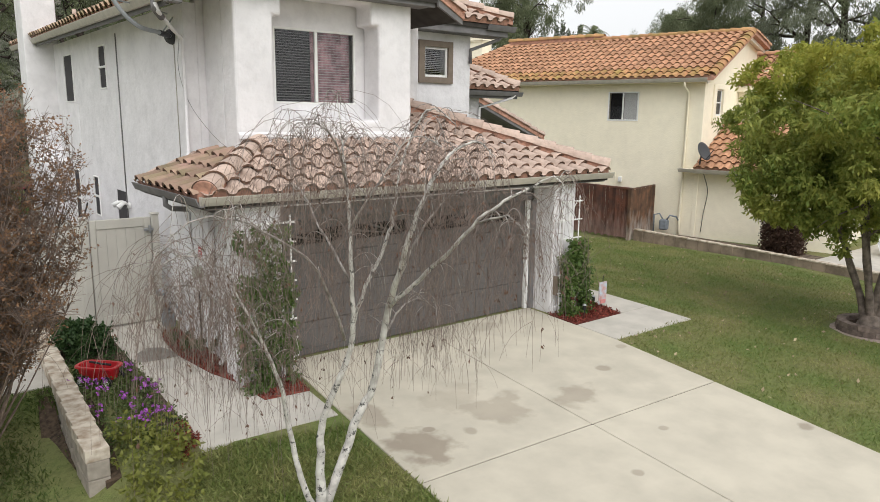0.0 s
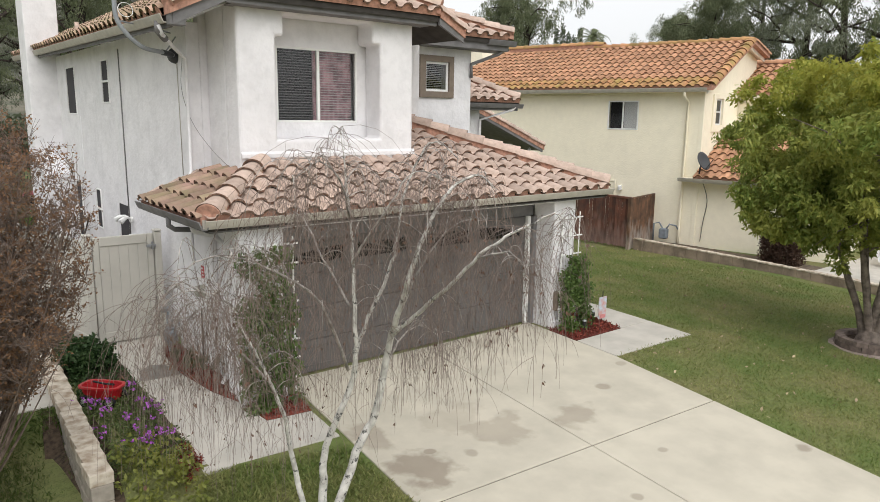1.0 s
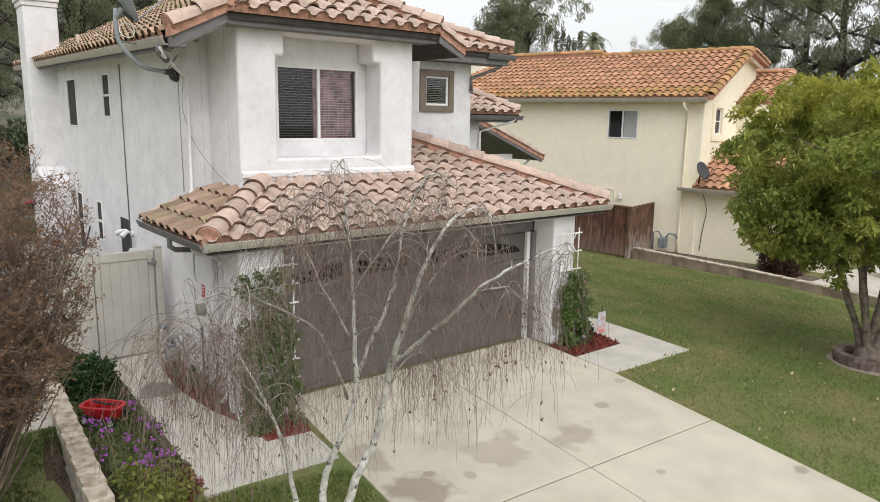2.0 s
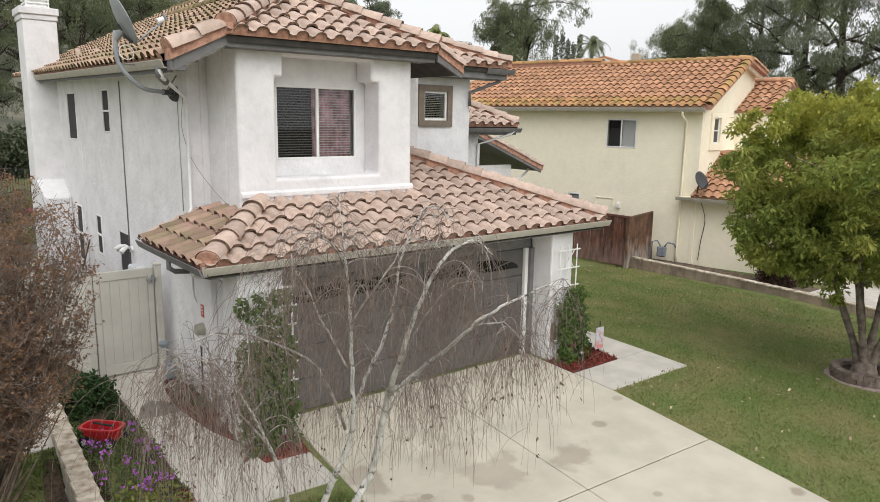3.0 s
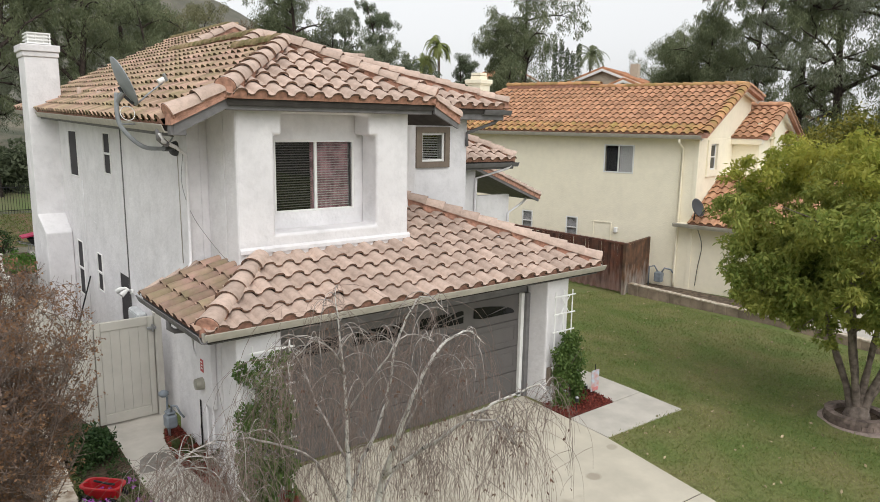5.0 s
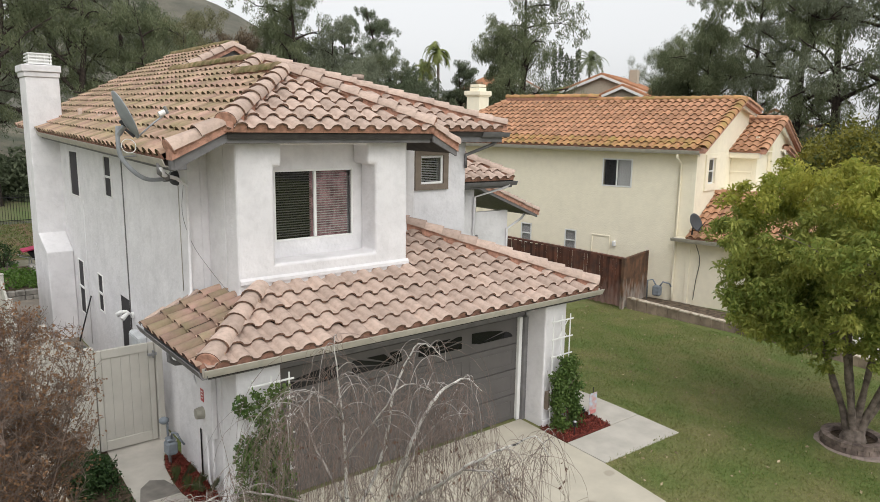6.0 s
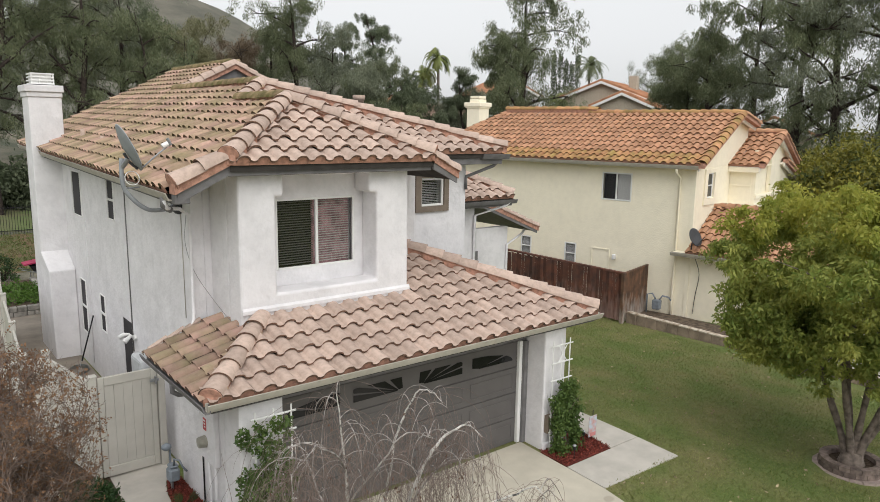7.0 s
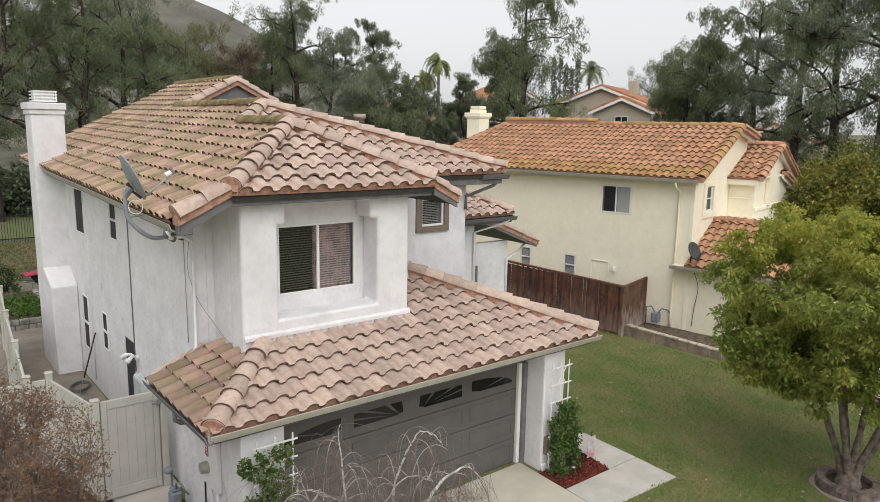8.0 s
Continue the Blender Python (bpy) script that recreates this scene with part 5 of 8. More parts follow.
slope_tiles(n_roof, (BPX + HWB + 0.05, BF, BEZ - 0.01), (0, 1, 0), (-1, 0, bs), [(0, 0), (1.8, 0), (1.8, bl), (0, bl)], TILE_N, separate=False, w=0.30, e=0.42, seed=59)
ridge_line(n_roof, (BPX, 15.2, BPZ + 0.09), (BPX, BF, BPZ + 0.09), TILE_N, seed=59)
ridge_line(n_roof, (BPX - HWB - 0.05, BF + 0.04, BEZ + 0.08), (BPX, BF + 0.04, BPZ + 0.08), TILE_N, step=0.42, seed=60)
ridge_line(n_roof, (BPX + HWB + 0.05, BF + 0.04, BEZ + 0.08), (BPX, BF + 0.04, BPZ + 0.08), TILE_N, step=0.42, seed=61)
for sg_ in (-1, 1):
    part("bargeboard", Shape().prism([(BPX + sg_ * (HWB + 0.05), BF + 0.10, BEZ - 0.04), (BPX, BF + 0.10, BPZ + 0.0), (BPX, BF + 0.10, BPZ - 0.17), (BPX + sg_ * (HWB + 0.05), BF + 0.10, BEZ - 0.21)], (0, 0.05, 0)).mesh("bargeboard", BARGE), nb)
# lower roof edge beyond the bay
part("wing_wall", Shape().prism([(32.02, BF + 0.42, 1.0), (34.6, BF + 0.42, 1.0), (34.6, BF + 0.42, 3.9), (32.02, BF + 0.42, 4.75)], (0, 0.2, 0)).mesh("wing_wall", CREAM), nb)
roof_deck(nb, [(30.6, BF + 0.15, 5.10), (34.8, BF + 0.15, 3.83), (34.8, 16, 3.83), (30.6, 16, 5.10)])
ridge_line(n_roof, (34.8, BF + 0.1, 3.93), (30.6, BF + 0.1, 5.20), TILE_N, step=0.42, seed=67)
part("bargeboard", Shape().prism([(30.6, BF + 0.12, 5.08), (34.8, BF + 0.12, 3.82), (34.8, BF + 0.12, 3.66), (30.6, BF + 0.12, 4.92)], (0, 0.05, 0)).mesh("bargeboard", BARGE), nb)
# single-storey hip roof at the front
nz2, nq = 1.98, 0.51
n_low = roof_deck(nb, [(23.05, 14.28, nz2 - 0.05), (23.05, 9.5, nz2 - 0.05), (25.85, 9.5, nz2 - 0.05 + 2.8 * nq), (25.85, 14.28, nz2 - 0.05 + 2.8 * nq)], name="porch_roof")
slope_tiles(n_low, (23.0, 14.28, nz2 + 0.02), (0, -1, 0), (1, 0, nq), [(0, 0), (4.7, 0), (4.7, 2.8 * math.hypot(1, nq)), (0, 2.8 * math.hypot(1, nq))], TILE_N, separate=False, w=0.30, e=0.42, seed=62)
roof_deck(nb, [(25.85, 9.5, nz2 - 0.06 + 2.8 * nq), (25.85, 14.28, nz2 - 0.06 + 2.8 * nq), (30.5, 14.28, nz2 + 0.2), (30.5, 9.5, nz2 + 0.2)])
ridge_line(n_low, (25.85, 9.5, nz2 + 2.8 * nq + 0.08), (25.85, 14.24, nz2 + 2.8 * nq + 0.08), TILE_N, seed=63)
gutter(nb, (23.05, 14.8, nz2 + 0.02), (23.05, 9.5, nz2 + 0.02), (-1, 0, 0), GUTTER_B, 0.12)
box("eave_return", nb, CREAM, 23.06, 14.283, nz2 - 0.12, NX - 0.003, 14.8, nz2 + 0.0)
box("porch_wall", nb, CREAM, 23.62, 9.7, -1.2, 23.82, NY - 0.003, 2.0)

# ---- fences ----
fence = thing("wooden_fence", (21, 18, 0), "tall weathered red-brown board fence", "fence")
bh = Shape().box(0, 0, 0, 0.024, 0.136, 1.75, 0.004).mesh("board", WOOD)
nbd = 46
for k in range(nbd):
    ob = hang(new("board", bh), fence)
    y = 15.3 + k * 0.14
    ob.matrix_basis = Matrix.Translation((21.0 - 0.008 * k + 0.004 * math.sin(k * 5.1), y, gz(21, y) + 0.08 + 0.02 * math.sin(k * 3.3))) @ Euler((0.004 * math.sin(k * 7.7), 0, 0)).to_matrix().to_4x4()
rail = Shape().box(20.95, 15.25, gz(21, 15.3) + 1.79, 21.09, 15.3 + nbd * 0.14, gz(21, 15.3) + 1.86, 0.006)
part("cap_rail", rail.mesh("cap_rail", WOOD), fence)
part("post", Shape().box(20.93, 15.16, gz(21, 15.2) - 0.1, 21.06, 15.29, gz(21, 15.2) + 1.85, 0.006).mesh("post", WOOD_T), fence)
wgate = thing("wooden_gate", (22.3, 15.3, -0.5), "weathered brown board gate, bleached at the foot", "gate")
bg = Shape().box(0, 0, 0, 0.136, 0.024, 1.78, 0.004).mesh("board", WOOD_T)
for k in range(16):
    ob = hang(new("board", bg), wgate)
    x = 21.1 + k * 0.139
    ob.matrix_basis = Matrix.Translation((x, 15.3 + 0.035 * k + 0.003 * math.sin(k * 4.1), -0.52 + 0.01 * math.sin(k * 2.7)))
part("cap_rail", Shape().prism([(21.08, 15.26, 1.27), (23.33, 15.83, 1.27), (23.33, 15.91, 1.27), (21.08, 15.36, 1.27)], (0, 0, 0.04)).mesh("cap_rail", WOOD_T), wgate)

kerb = thing("low_boundary_wall", (21.2, 8, -0.6), "low weathered concrete block boundary wall along the lawn", "wall")
for k in range(60):
    y0 = 15.2 - (k + 1) * 0.4
    xx = 21.2 + (0.075 * (15.2 - y0) if y0 > 11 else 0.315 + 0.02 * (11 - y0))
    zt = -0.15 - 0.012 * k
    part("block", Shape().box(xx, y0 + 0.002, zt - 0.6, xx + 0.2, y0 + 0.398, zt, 0.006).mesh("block", BLOCK_B), kerb)
    part("cap_block", Shape().box(xx - 0.012, y0 + 0.001, zt + 0.001, xx + 0.212, y0 + 0.399, zt + 0.045, 0.006).mesh("cap_block", CAPST), kerb)

bed("neighbour_side_soil", [(21.75, 16.2), (23.6, 16.2), (23.6, 4.0), (21.75, 4.0)], mat("dry_soil", (0.15, 0.115, 0.085), 0.95, var=0.25, scale=6, bump=0.5, bscale=40, bdist=0.03), "bare brown soil along the cream house", "soil", 0.03)


# ---- plants ----
def leaf_cloud(centres, size, aspect=0.45, droop=0.0, seed=1, vary=0.35, corners=4):
    """Four- or three-cornered leaves at the given places. droop 1: all hang straight down."""
    g = np.random.default_rng(seed)
    c = np.asarray(centres, dtype=float)
    n = len(c)
    a = g.normal(size=(n, 3))
    a /= np.linalg.norm(a, axis=1, keepdims=True)
    a = a * (1 - droop) + np.array([0, 0, -1.0]) * droop
    a /= np.linalg.norm(a, axis=1, keepdims=True)
    r = g.normal(size=(n, 3))
    b = np.cross(a, r)
    b /= np.linalg.norm(b, axis=1, keepdims=True) + 1e-9
    nn_ = np.cross(a, b)
    s = size * (1 + vary * g.uniform(-1, 1, size=(n, 1)))
    tip, mid = a * s, a * s * 0.45
    w = b * s * aspect * 0.5
    fold = nn_ * s * 0.08
    if corners == 3:
        return np.stack([c + w, c + tip, c - w], axis=1).reshape(-1, 3)
    v = np.stack([c, c + mid + w + fold, c + tip, c + mid - w + fold], axis=1)
    return v.reshape(-1, 3)


def blob_points(centres, radii, per, seed=1, flat=1.0):
    """Points scattered in clumps round the centres."""
    g = np.random.default_rng(seed)
    c = np.repeat(np.asarray(centres, float), per, axis=0)
    r = np.repeat(np.asarray(radii, float), per)[:, None]
    d = g.normal(size=c.shape)
    d /= np.linalg.norm(d, axis=1, keepdims=True)
    d *= r * g.uniform(0.15, 1.0, size=(len(c), 1)) ** 0.6
    d[:, 2] *= flat
    return c + d


def bend(p, d, length, n, droop, wob, rnd, up=0.0):
    """A limb that starts at p along d, wanders, and sags."""
    p, d = Vector(p), Vector(d).normalized()
    pts = [p.copy()]
    st = length / n
    for k in range(n):
        d = (d + Vector((rnd.uniform(-wob, wob), rnd.uniform(-wob, wob), rnd.uniform(-wob, wob) - droop * (k + 1) / n + up))).normalized()
        p = p + d * st
        pts.append(p.copy())
    return pts


def taper(r0, r1, n):
    return [r0 + (r1 - r0) * i / (n - 1) for i in range(n)]


def smooth_path(pts, k=4):
    """More points along a path, rounded (Catmull-Rom)."""
    P = [Vector(p) for p in pts]
    P = [P[0] * 2 - P[1]] + P + [P[-1] * 2 - P[-2]]
    out = []
    for i in range(1, len(P) - 2):
        for j in range(k):
            t = j / k
            a, b, c, d = P[i - 1], P[i], P[i + 1], P[i + 2]
            out.append(0.5 * ((2 * b) + (c - a) * t + (2 * a - 5 * b + 4 * c - d) * t * t + (3 * b - a - 3 * c + d) * t ** 3))
    return out + [P[-2]]


# weeping birch, leafless, three stems from one foot
birch = thing("birch_tree", (3.7, 6.1, gz(3.7, 6.1)), "leafless weeping birch with white bark and hanging twigs", "tree")
rb = random.Random(7)
B0 = (3.70, 6.12, -0.28)
STEMS = [
    ([B0, (3.48, 6.0, 0.085), (3.33, 6.0, 0.66), (3.23, 5.95, 1.21), (3.03, 5.9, 1.74), (2.90, 5.9, 2.02), (2.74, 5.9, 2.40)], 0.040, 0.006),
    ([B0, (3.66, 6.05, 0.35), (3.68, 6.0, 0.82), (3.87, 5.8, 1.55), (3.83, 5.7, 2.15), (3.81, 5.7, 2.78), (3.79, 5.75, 3.40), (3.74, 5.75, 3.85)], 0.052, 0.004),
    ([B0, (3.82, 6.1, 0.0), (4.08, 6.0, 0.77), (4.20, 5.92, 1.05), (4.254, 5.75, 1.83), (4.21, 5.5, 2.27), (4.20, 5.32, 2.65), (4.30, 5.22, 3.03), (4.48, 5.17, 3.34), (4.64, 5.12, 3.46), (4.80, 5.08, 3.49), (4.93, 5.0, 3.36)], 0.056, 0.004),
]
BOUGHS = [
    ([(3.81, 5.8, 1.64), (3.47, 5.6, 2.30), (3.26, 5.5, 2.54), (2.90, 5.4, 2.78), (2.50, 5.3, 2.97), (2.17, 5.3, 2.90), (1.95, 5.35, 2.60)], 0.019, 0.005),
    ([(3.85, 5.75, 1.75), (3.95, 5.75, 2.02), (4.207, 5.68, 2.56), (4.29, 5.68, 2.85), (4.35, 5.66, 3.26), (4.44, 5.6, 3.56), (4.54, 5.52, 3.77), (4.63, 5.40, 3.75), (4.69, 5.27, 3.62)], 0.026, 0.005),
    ([(4.24, 5.70, 1.93), (4.394, 5.4, 2.235), (4.398, 5.0, 2.553), (4.427, 4.65, 2.867), (4.533, 4.45, 3.04), (4.643, 4.32, 3.14), (4.784, 4.15, 3.25), (4.819, 4.02, 3.12)], 0.030, 0.005),
    ([(4.42, 4.68, 2.84), (4.474, 4.35, 2.93), (4.586, 4.2, 2.74)], 0.012, 0.004),
    ([(4.22, 5.55, 2.2), (4.50, 5.45, 2.75), (4.75, 5.3, 3.05), (4.98, 5.2, 3.05)], 0.016, 0.005),
    ([(2.74, 5.9, 2.40), (2.55, 5.95, 2.55), (2.30, 6.0, 2.55), (2.10, 6.05, 2.35)], 0.011, 0.005),
    ([(3.80, 5.72, 3.1), (3.45, 5.3, 3.5), (3.2, 5.2, 3.65), (2.95, 5.15, 3.5)], 0.012, 0.004),
    ([(3.81, 5.7, 2.7), (3.97, 5.35, 3.25), (4.15, 5.2, 3.55), (4.4, 5.1, 3.45)], 0.013, 0.004),
    ([(3.10, 5.92, 1.6), (2.85, 6.3, 2.0), (2.6, 6.5, 2.2), (2.3, 6.6, 2.1)], 0.014, 0.005),
    ([(4.21, 5.86, 1.4), (4.5, 5.95, 1.75), (4.8, 6.0, 1.85), (5.05, 6.0, 1.70)], 0.016, 0.005),
    ([(3.83, 5.7, 2.2), (3.72, 6.1, 2.7), (3.75, 6.5, 3.0), (3.9, 6.9, 2.95)], 0.015, 0.005),
]
grown = []
for pts, r0, r1 in STEMS:
    q = smooth_path(pts, 5)
    n = len(q)
    q = [p + Vector((rb.uniform(-1, 1), rb.uniform(-1, 1), 0)) * 0.008 for p in q]
    part("stem", Shape().tube(q, [(r0 + (r1 - r0) * (i / (n - 1)) ** 0.8) * (1.35 - 0.35 * min(1, i / 4)) for i in range(n)], 10).mesh("stem", BARK_W, True), birch, "white birch stem with dark scars")
    grown.append(q[n // 2:])
for pts, r0, r1 in BOUGHS:
    q = smooth_path(pts, 4)
    q = [p + Vector((rb.uniform(-1, 1), rb.uniform(-1, 1), rb.uniform(-1, 1))) * 0.012 for p in q]
    part("branch", Shape().tube(q, taper(r0 * 0.85, min(r1, 0.003), len(q)), 7).mesh("branch", BARK_W if r0 > 0.02 else TWIG_P, True), birch)
    grown.append(q)
arches, starts = Shape(), []
for q in grown:
    for k in range(13):
        p = q[rb.randrange(len(q) // 5, len(q))]
        a = rb.uniform(0, 2 * math.pi)
        L = rb.uniform(0.30, 0.85) * (0.5 if p.y < 5.1 else 1.0)
        pts = bend(p, (math.cos(a), math.sin(a), rb.uniform(0.5, 1.7)), L, 10, 0.95, 0.10, rb)
        arches.tube(pts, taper(0.0042, 0.0016, len(pts)), 4, False)
        starts += [(v, 0) for v in pts[3:]]
    starts += [(v, 0) for v in q[len(q) // 3:]]
part("fine_branch_mass", arches.mesh("fine_branch_mass", TWIG_P, True), birch, kind="stuff")
tw, seeds_at = Shape(), []
for k in range(1700):
    p, _ = starts[rb.randrange(len(starts))]
    a = rb.uniform(0, 2 * math.pi)
    L = rb.uniform(0.3, 1.25) * (1.3 if p.z > 2.2 else 0.9)
    L = min(L * (0.72 if p.y < 5.1 else 1.0), p.z - 0.3)
    if L < 0.15:
        continue
    pts = bend(p, (math.cos(a) * 0.6, math.sin(a) * 0.6, rb.uniform(-0.9, 0.2)), L, 8, 1.0, 0.07, rb)
    tw.tube(pts, taper(0.0020, 0.0010, len(pts)), 3, False)
    if rb.random() < 0.10:
        seeds_at += [tuple(pts[rb.randrange(3, len(pts))]) for _ in range(3)]
    for _ in range(2):
        if rb.random() < 0.6:
            i = rb.randrange(2, 7)
            sub = bend(pts[i], (rb.uniform(-1, 1), rb.uniform(-1, 1), -0.5), L * rb.uniform(0.2, 0.5), 4, 0.6, 0.06, rb)
            tw.tube(sub, taper(0.0016, 0.0009, 5), 3, False)
part("twig_mass", tw.mesh("twig_mass", TWIG, True), birch, "thin brown hanging twigs", kind="stuff")
part("dry_leaves", quads("dry_leaves", leaf_cloud(blob_points(seeds_at, [0.015] * len(seeds_at), 2, 3), 0.032, 0.45, 0.6, 4), 4, LEAF_B), birch, "few dried brown leaves", kind="stuff")

# round-headed street tree on the lawn
TX, TY = 15.40, 5.37
tz = gz(TX, TY)
st = thing("street_tree", (TX, TY, tz), "multi-stemmed tree with a dense round green crown", "tree")
rt_ = random.Random(21)
tips = []
trunk_s = [((-0.10, 0.20), (-0.30, 0.70)), ((0.08, 0.12), (0.45, 0.45)), ((-0.14, 0.02), (-0.75, 0.10)), ((-0.02, -0.05), (0.0, -0.20)), ((0.04, -0.18), (0.30, -0.60)), ((0.14, -0.20), (0.75, -0.85))]
for (bx, by), (tx_, ty_) in trunk_s:
    pts = smooth_path([(TX + bx * 0.35, TY + by * 0.35, tz - 0.05), (TX + bx * 0.85, TY + by * 0.85, tz + 0.6), (TX + bx + 0.4 * tx_, TY + by + 0.4 * ty_, tz + 1.5), (TX + bx + 0.8 * tx_, TY + by + 0.8 * ty_, tz + 2.4), (TX + bx + tx_, TY + by + ty_, tz + 3.6)], 4)
    part("trunk", Shape().tube(pts, [0.088 - 0.058 * i / (len(pts) - 1) + 0.008 * math.sin(i * 1.7 + bx * 40) for i in range(len(pts))], 9).mesh("trunk", BARK, True), st)
    tips += pts[10:]
part("root_flare", Shape().tube([(TX, TY, tz - 0.1), (TX, TY, tz + 0.1), (TX, TY, tz + 0.38)], [0.36, 0.27, 0.17], 12).mesh("root_flare", BARK, True), st)
lim = Shape()
for k in range(46):
    p = tips[rt_.randrange(len(tips))]
    a = rt_.uniform(0, 2 * math.pi)
    pts = bend(p, (math.cos(a), math.sin(a), rt_.uniform(0.1, 0.9)), rt_.uniform(0.9, 1.9), 6, 0.15, 0.2, rt_)
    lim.tube(pts, taper(0.026, 0.006, 7), 5, False)
part("limb_mass", lim.mesh("limb_mass", BARK, True), st, kind="stuff")
gg = np.random.default_rng(5)


def crown(n, centre, rad, seed, lump=0.22, low=-0.75):
    """Clump centres over an uneven ball, thick at the outside."""
    g = np.random.default_rng(seed)
    d = g.normal(size=(n * 3, 3))
    d /= np.linalg.norm(d, axis=1, keepdims=True)
    d = d[d[:, 2] > low][:n]
    wob = np.array([1 + lump * noise.noise(Vector(v) * 2.3 + Vector((seed, 0, 0))) * 1.6 for v in d])
    rr = (0.55 + 0.45 * g.uniform(0, 1, len(d)) ** 0.45) * wob
    return np.asarray(centre) + d * rr[:, None] * np.asarray(rad)


CC = (TX + 0.34, TY + 0.14, tz + 3.78)
cl = crown(900, CC, (2.66, 2.66, 2.08), 31, 0.24, -0.97)
inner = crown(150, CC, (1.5, 1.5, 1.2), 32, 0.2, -0.9)
lobe = crown(150, (CC[0] - 1.35, CC[1] + 1.08, CC[2] - 0.75), (1.15, 1.15, 0.85), 33, 0.25, -0.95)
cl = np.concatenate([cl, inner, lobe])
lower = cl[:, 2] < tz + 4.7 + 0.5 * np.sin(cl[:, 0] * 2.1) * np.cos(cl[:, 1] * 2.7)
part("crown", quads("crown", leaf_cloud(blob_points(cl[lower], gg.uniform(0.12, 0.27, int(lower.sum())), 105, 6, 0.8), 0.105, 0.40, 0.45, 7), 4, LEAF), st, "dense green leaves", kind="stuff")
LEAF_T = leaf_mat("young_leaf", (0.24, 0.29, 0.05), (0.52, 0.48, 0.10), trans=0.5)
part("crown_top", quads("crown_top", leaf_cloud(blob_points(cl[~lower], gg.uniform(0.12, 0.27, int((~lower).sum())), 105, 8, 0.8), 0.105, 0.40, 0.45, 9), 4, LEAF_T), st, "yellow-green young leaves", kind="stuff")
ring = thing("tree_ring", (TX, TY, tz), "ring of rough grey stones round the tree foot", "edging")
RINGM = mat("rough_grey_stone", (0.18, 0.14, 0.12), 0.95, var=0.2, scale=8, bump=0.6, bscale=30, pieces=0.2)
PINKST = mat("pink_grey_concrete", (0.36, 0.29, 0.26), 0.9, var=0.1, scale=8, pieces=0.1)
for row, (rad, zz, hh, m_) in enumerate(((0.70, -0.10, 0.15, PINKST), (0.60, 0.055, 0.10, RINGM), (0.59, 0.158, 0.09, RINGM))):
    nst = 18
    for k in range(nst):
        a0, a1 = 2 * math.pi * (k + 0.5 * (row % 2)) / nst, 2 * math.pi * (k + 0.5 * (row % 2) + 0.95) / nst
        ri, ro = rad - 0.16, rad
        v = [(TX + r * math.cos(a), TY + r * math.sin(a), tz + zz + z) for z in (0, hh) for r, a in ((ri, a0), (ro, a0), (ro, a1), (ri, a1))]
        part("stone", Shape().add(v, [(0, 1, 2, 3), (4, 5, 6, 7), (0, 1, 5, 4), (1, 2, 6, 5), (2, 3, 7, 6), (3, 0, 4, 7)]).mesh("stone", m_), ring, bevel=0.0)
part("soil", Shape().tube([(TX, TY, tz - 0.1), (TX, TY, tz + 0.15)], 0.46, 20).mesh("soil", SOIL), ring)


# bare brown shrub beside the low wall
SX, SY, SZ = 0.72, 8.75, gz(0.72, 8.75)
shrub = thing("brown_shrub", (SX, SY, SZ), "large twiggy shrub with dry rust-brown leaves", "shrub")
rs = random.Random(33)
sb, stp = Shape(), []
held = lambda p: ((p.x - 0.80) / 1.50) ** 2 + ((p.y - 8.75) / 1.50) ** 2 + ((p.z - 2.55) / 1.80) ** 2 < 1.0 + 0.25 * noise.noise(p * 1.7)
for k in range(175):
    a = rs.uniform(0, 2 * math.pi)
    sp = 0.05 + 0.44 * rs.random() ** 0.8
    pts = [p for p in bend((SX + 0.12 * math.cos(a), SY + 0.12 * math.sin(a), SZ), (math.cos(a) * sp, math.sin(a) * sp, 1.0), rs.uniform(3.6, 4.8), 13, -0.02, 0.08, rs) if held(p) or p.z < 1.0]
    sb.tube(pts, taper(0.020, 0.003, len(pts)), 5, False)
    for j in range(36):
        i = rs.randrange(3, len(pts))
        b2 = rs.uniform(0, 2 * math.pi)
        q = [p for p in bend(pts[i], (math.cos(b2), math.sin(b2), rs.uniform(0.1, 1.6)), rs.uniform(0.25, 0.65), 5, 0.0, 0.13, rs) if held(p)]
        if len(q) < 3:
            continue
        sb.tube(q, taper(0.0052, 0.0018, len(q)), 3, False)
        for j2 in range(6):
            q2 = bend(q[rs.randrange(1, len(q))], (rs.uniform(-1, 1), rs.uniform(-1, 1), rs.uniform(-0.1, 1.2)), rs.uniform(0.10, 0.26), 3, 0.0, 0.15, rs)
            sb.tube(q2, taper(0.0030, 0.0014, 4), 3, False)
            if rs.random() < 0.4:
                stp += [tuple(v) for v in q2[1:]]
part("branch_mass", sb.mesh("branch_mass", mat("shrub_twig", (0.22, 0.165, 0.135), 0.85, var=0.2, scale=10, bump=0), True), shrub, kind="stuff")
rs.shuffle(stp)
stp = stp[:34000]
part("dry_leaves", quads("dry_leaves", leaf_cloud(blob_points(stp, [0.03] * len(stp), 3, 11), 0.032, 0.6, 0.1, 12), 4, leaf_mat("rust_leaf", (0.17, 0.09, 0.05), (0.33, 0.19, 0.105), trans=0.3)), shrub, "dry rust-brown leaves", kind="stuff")


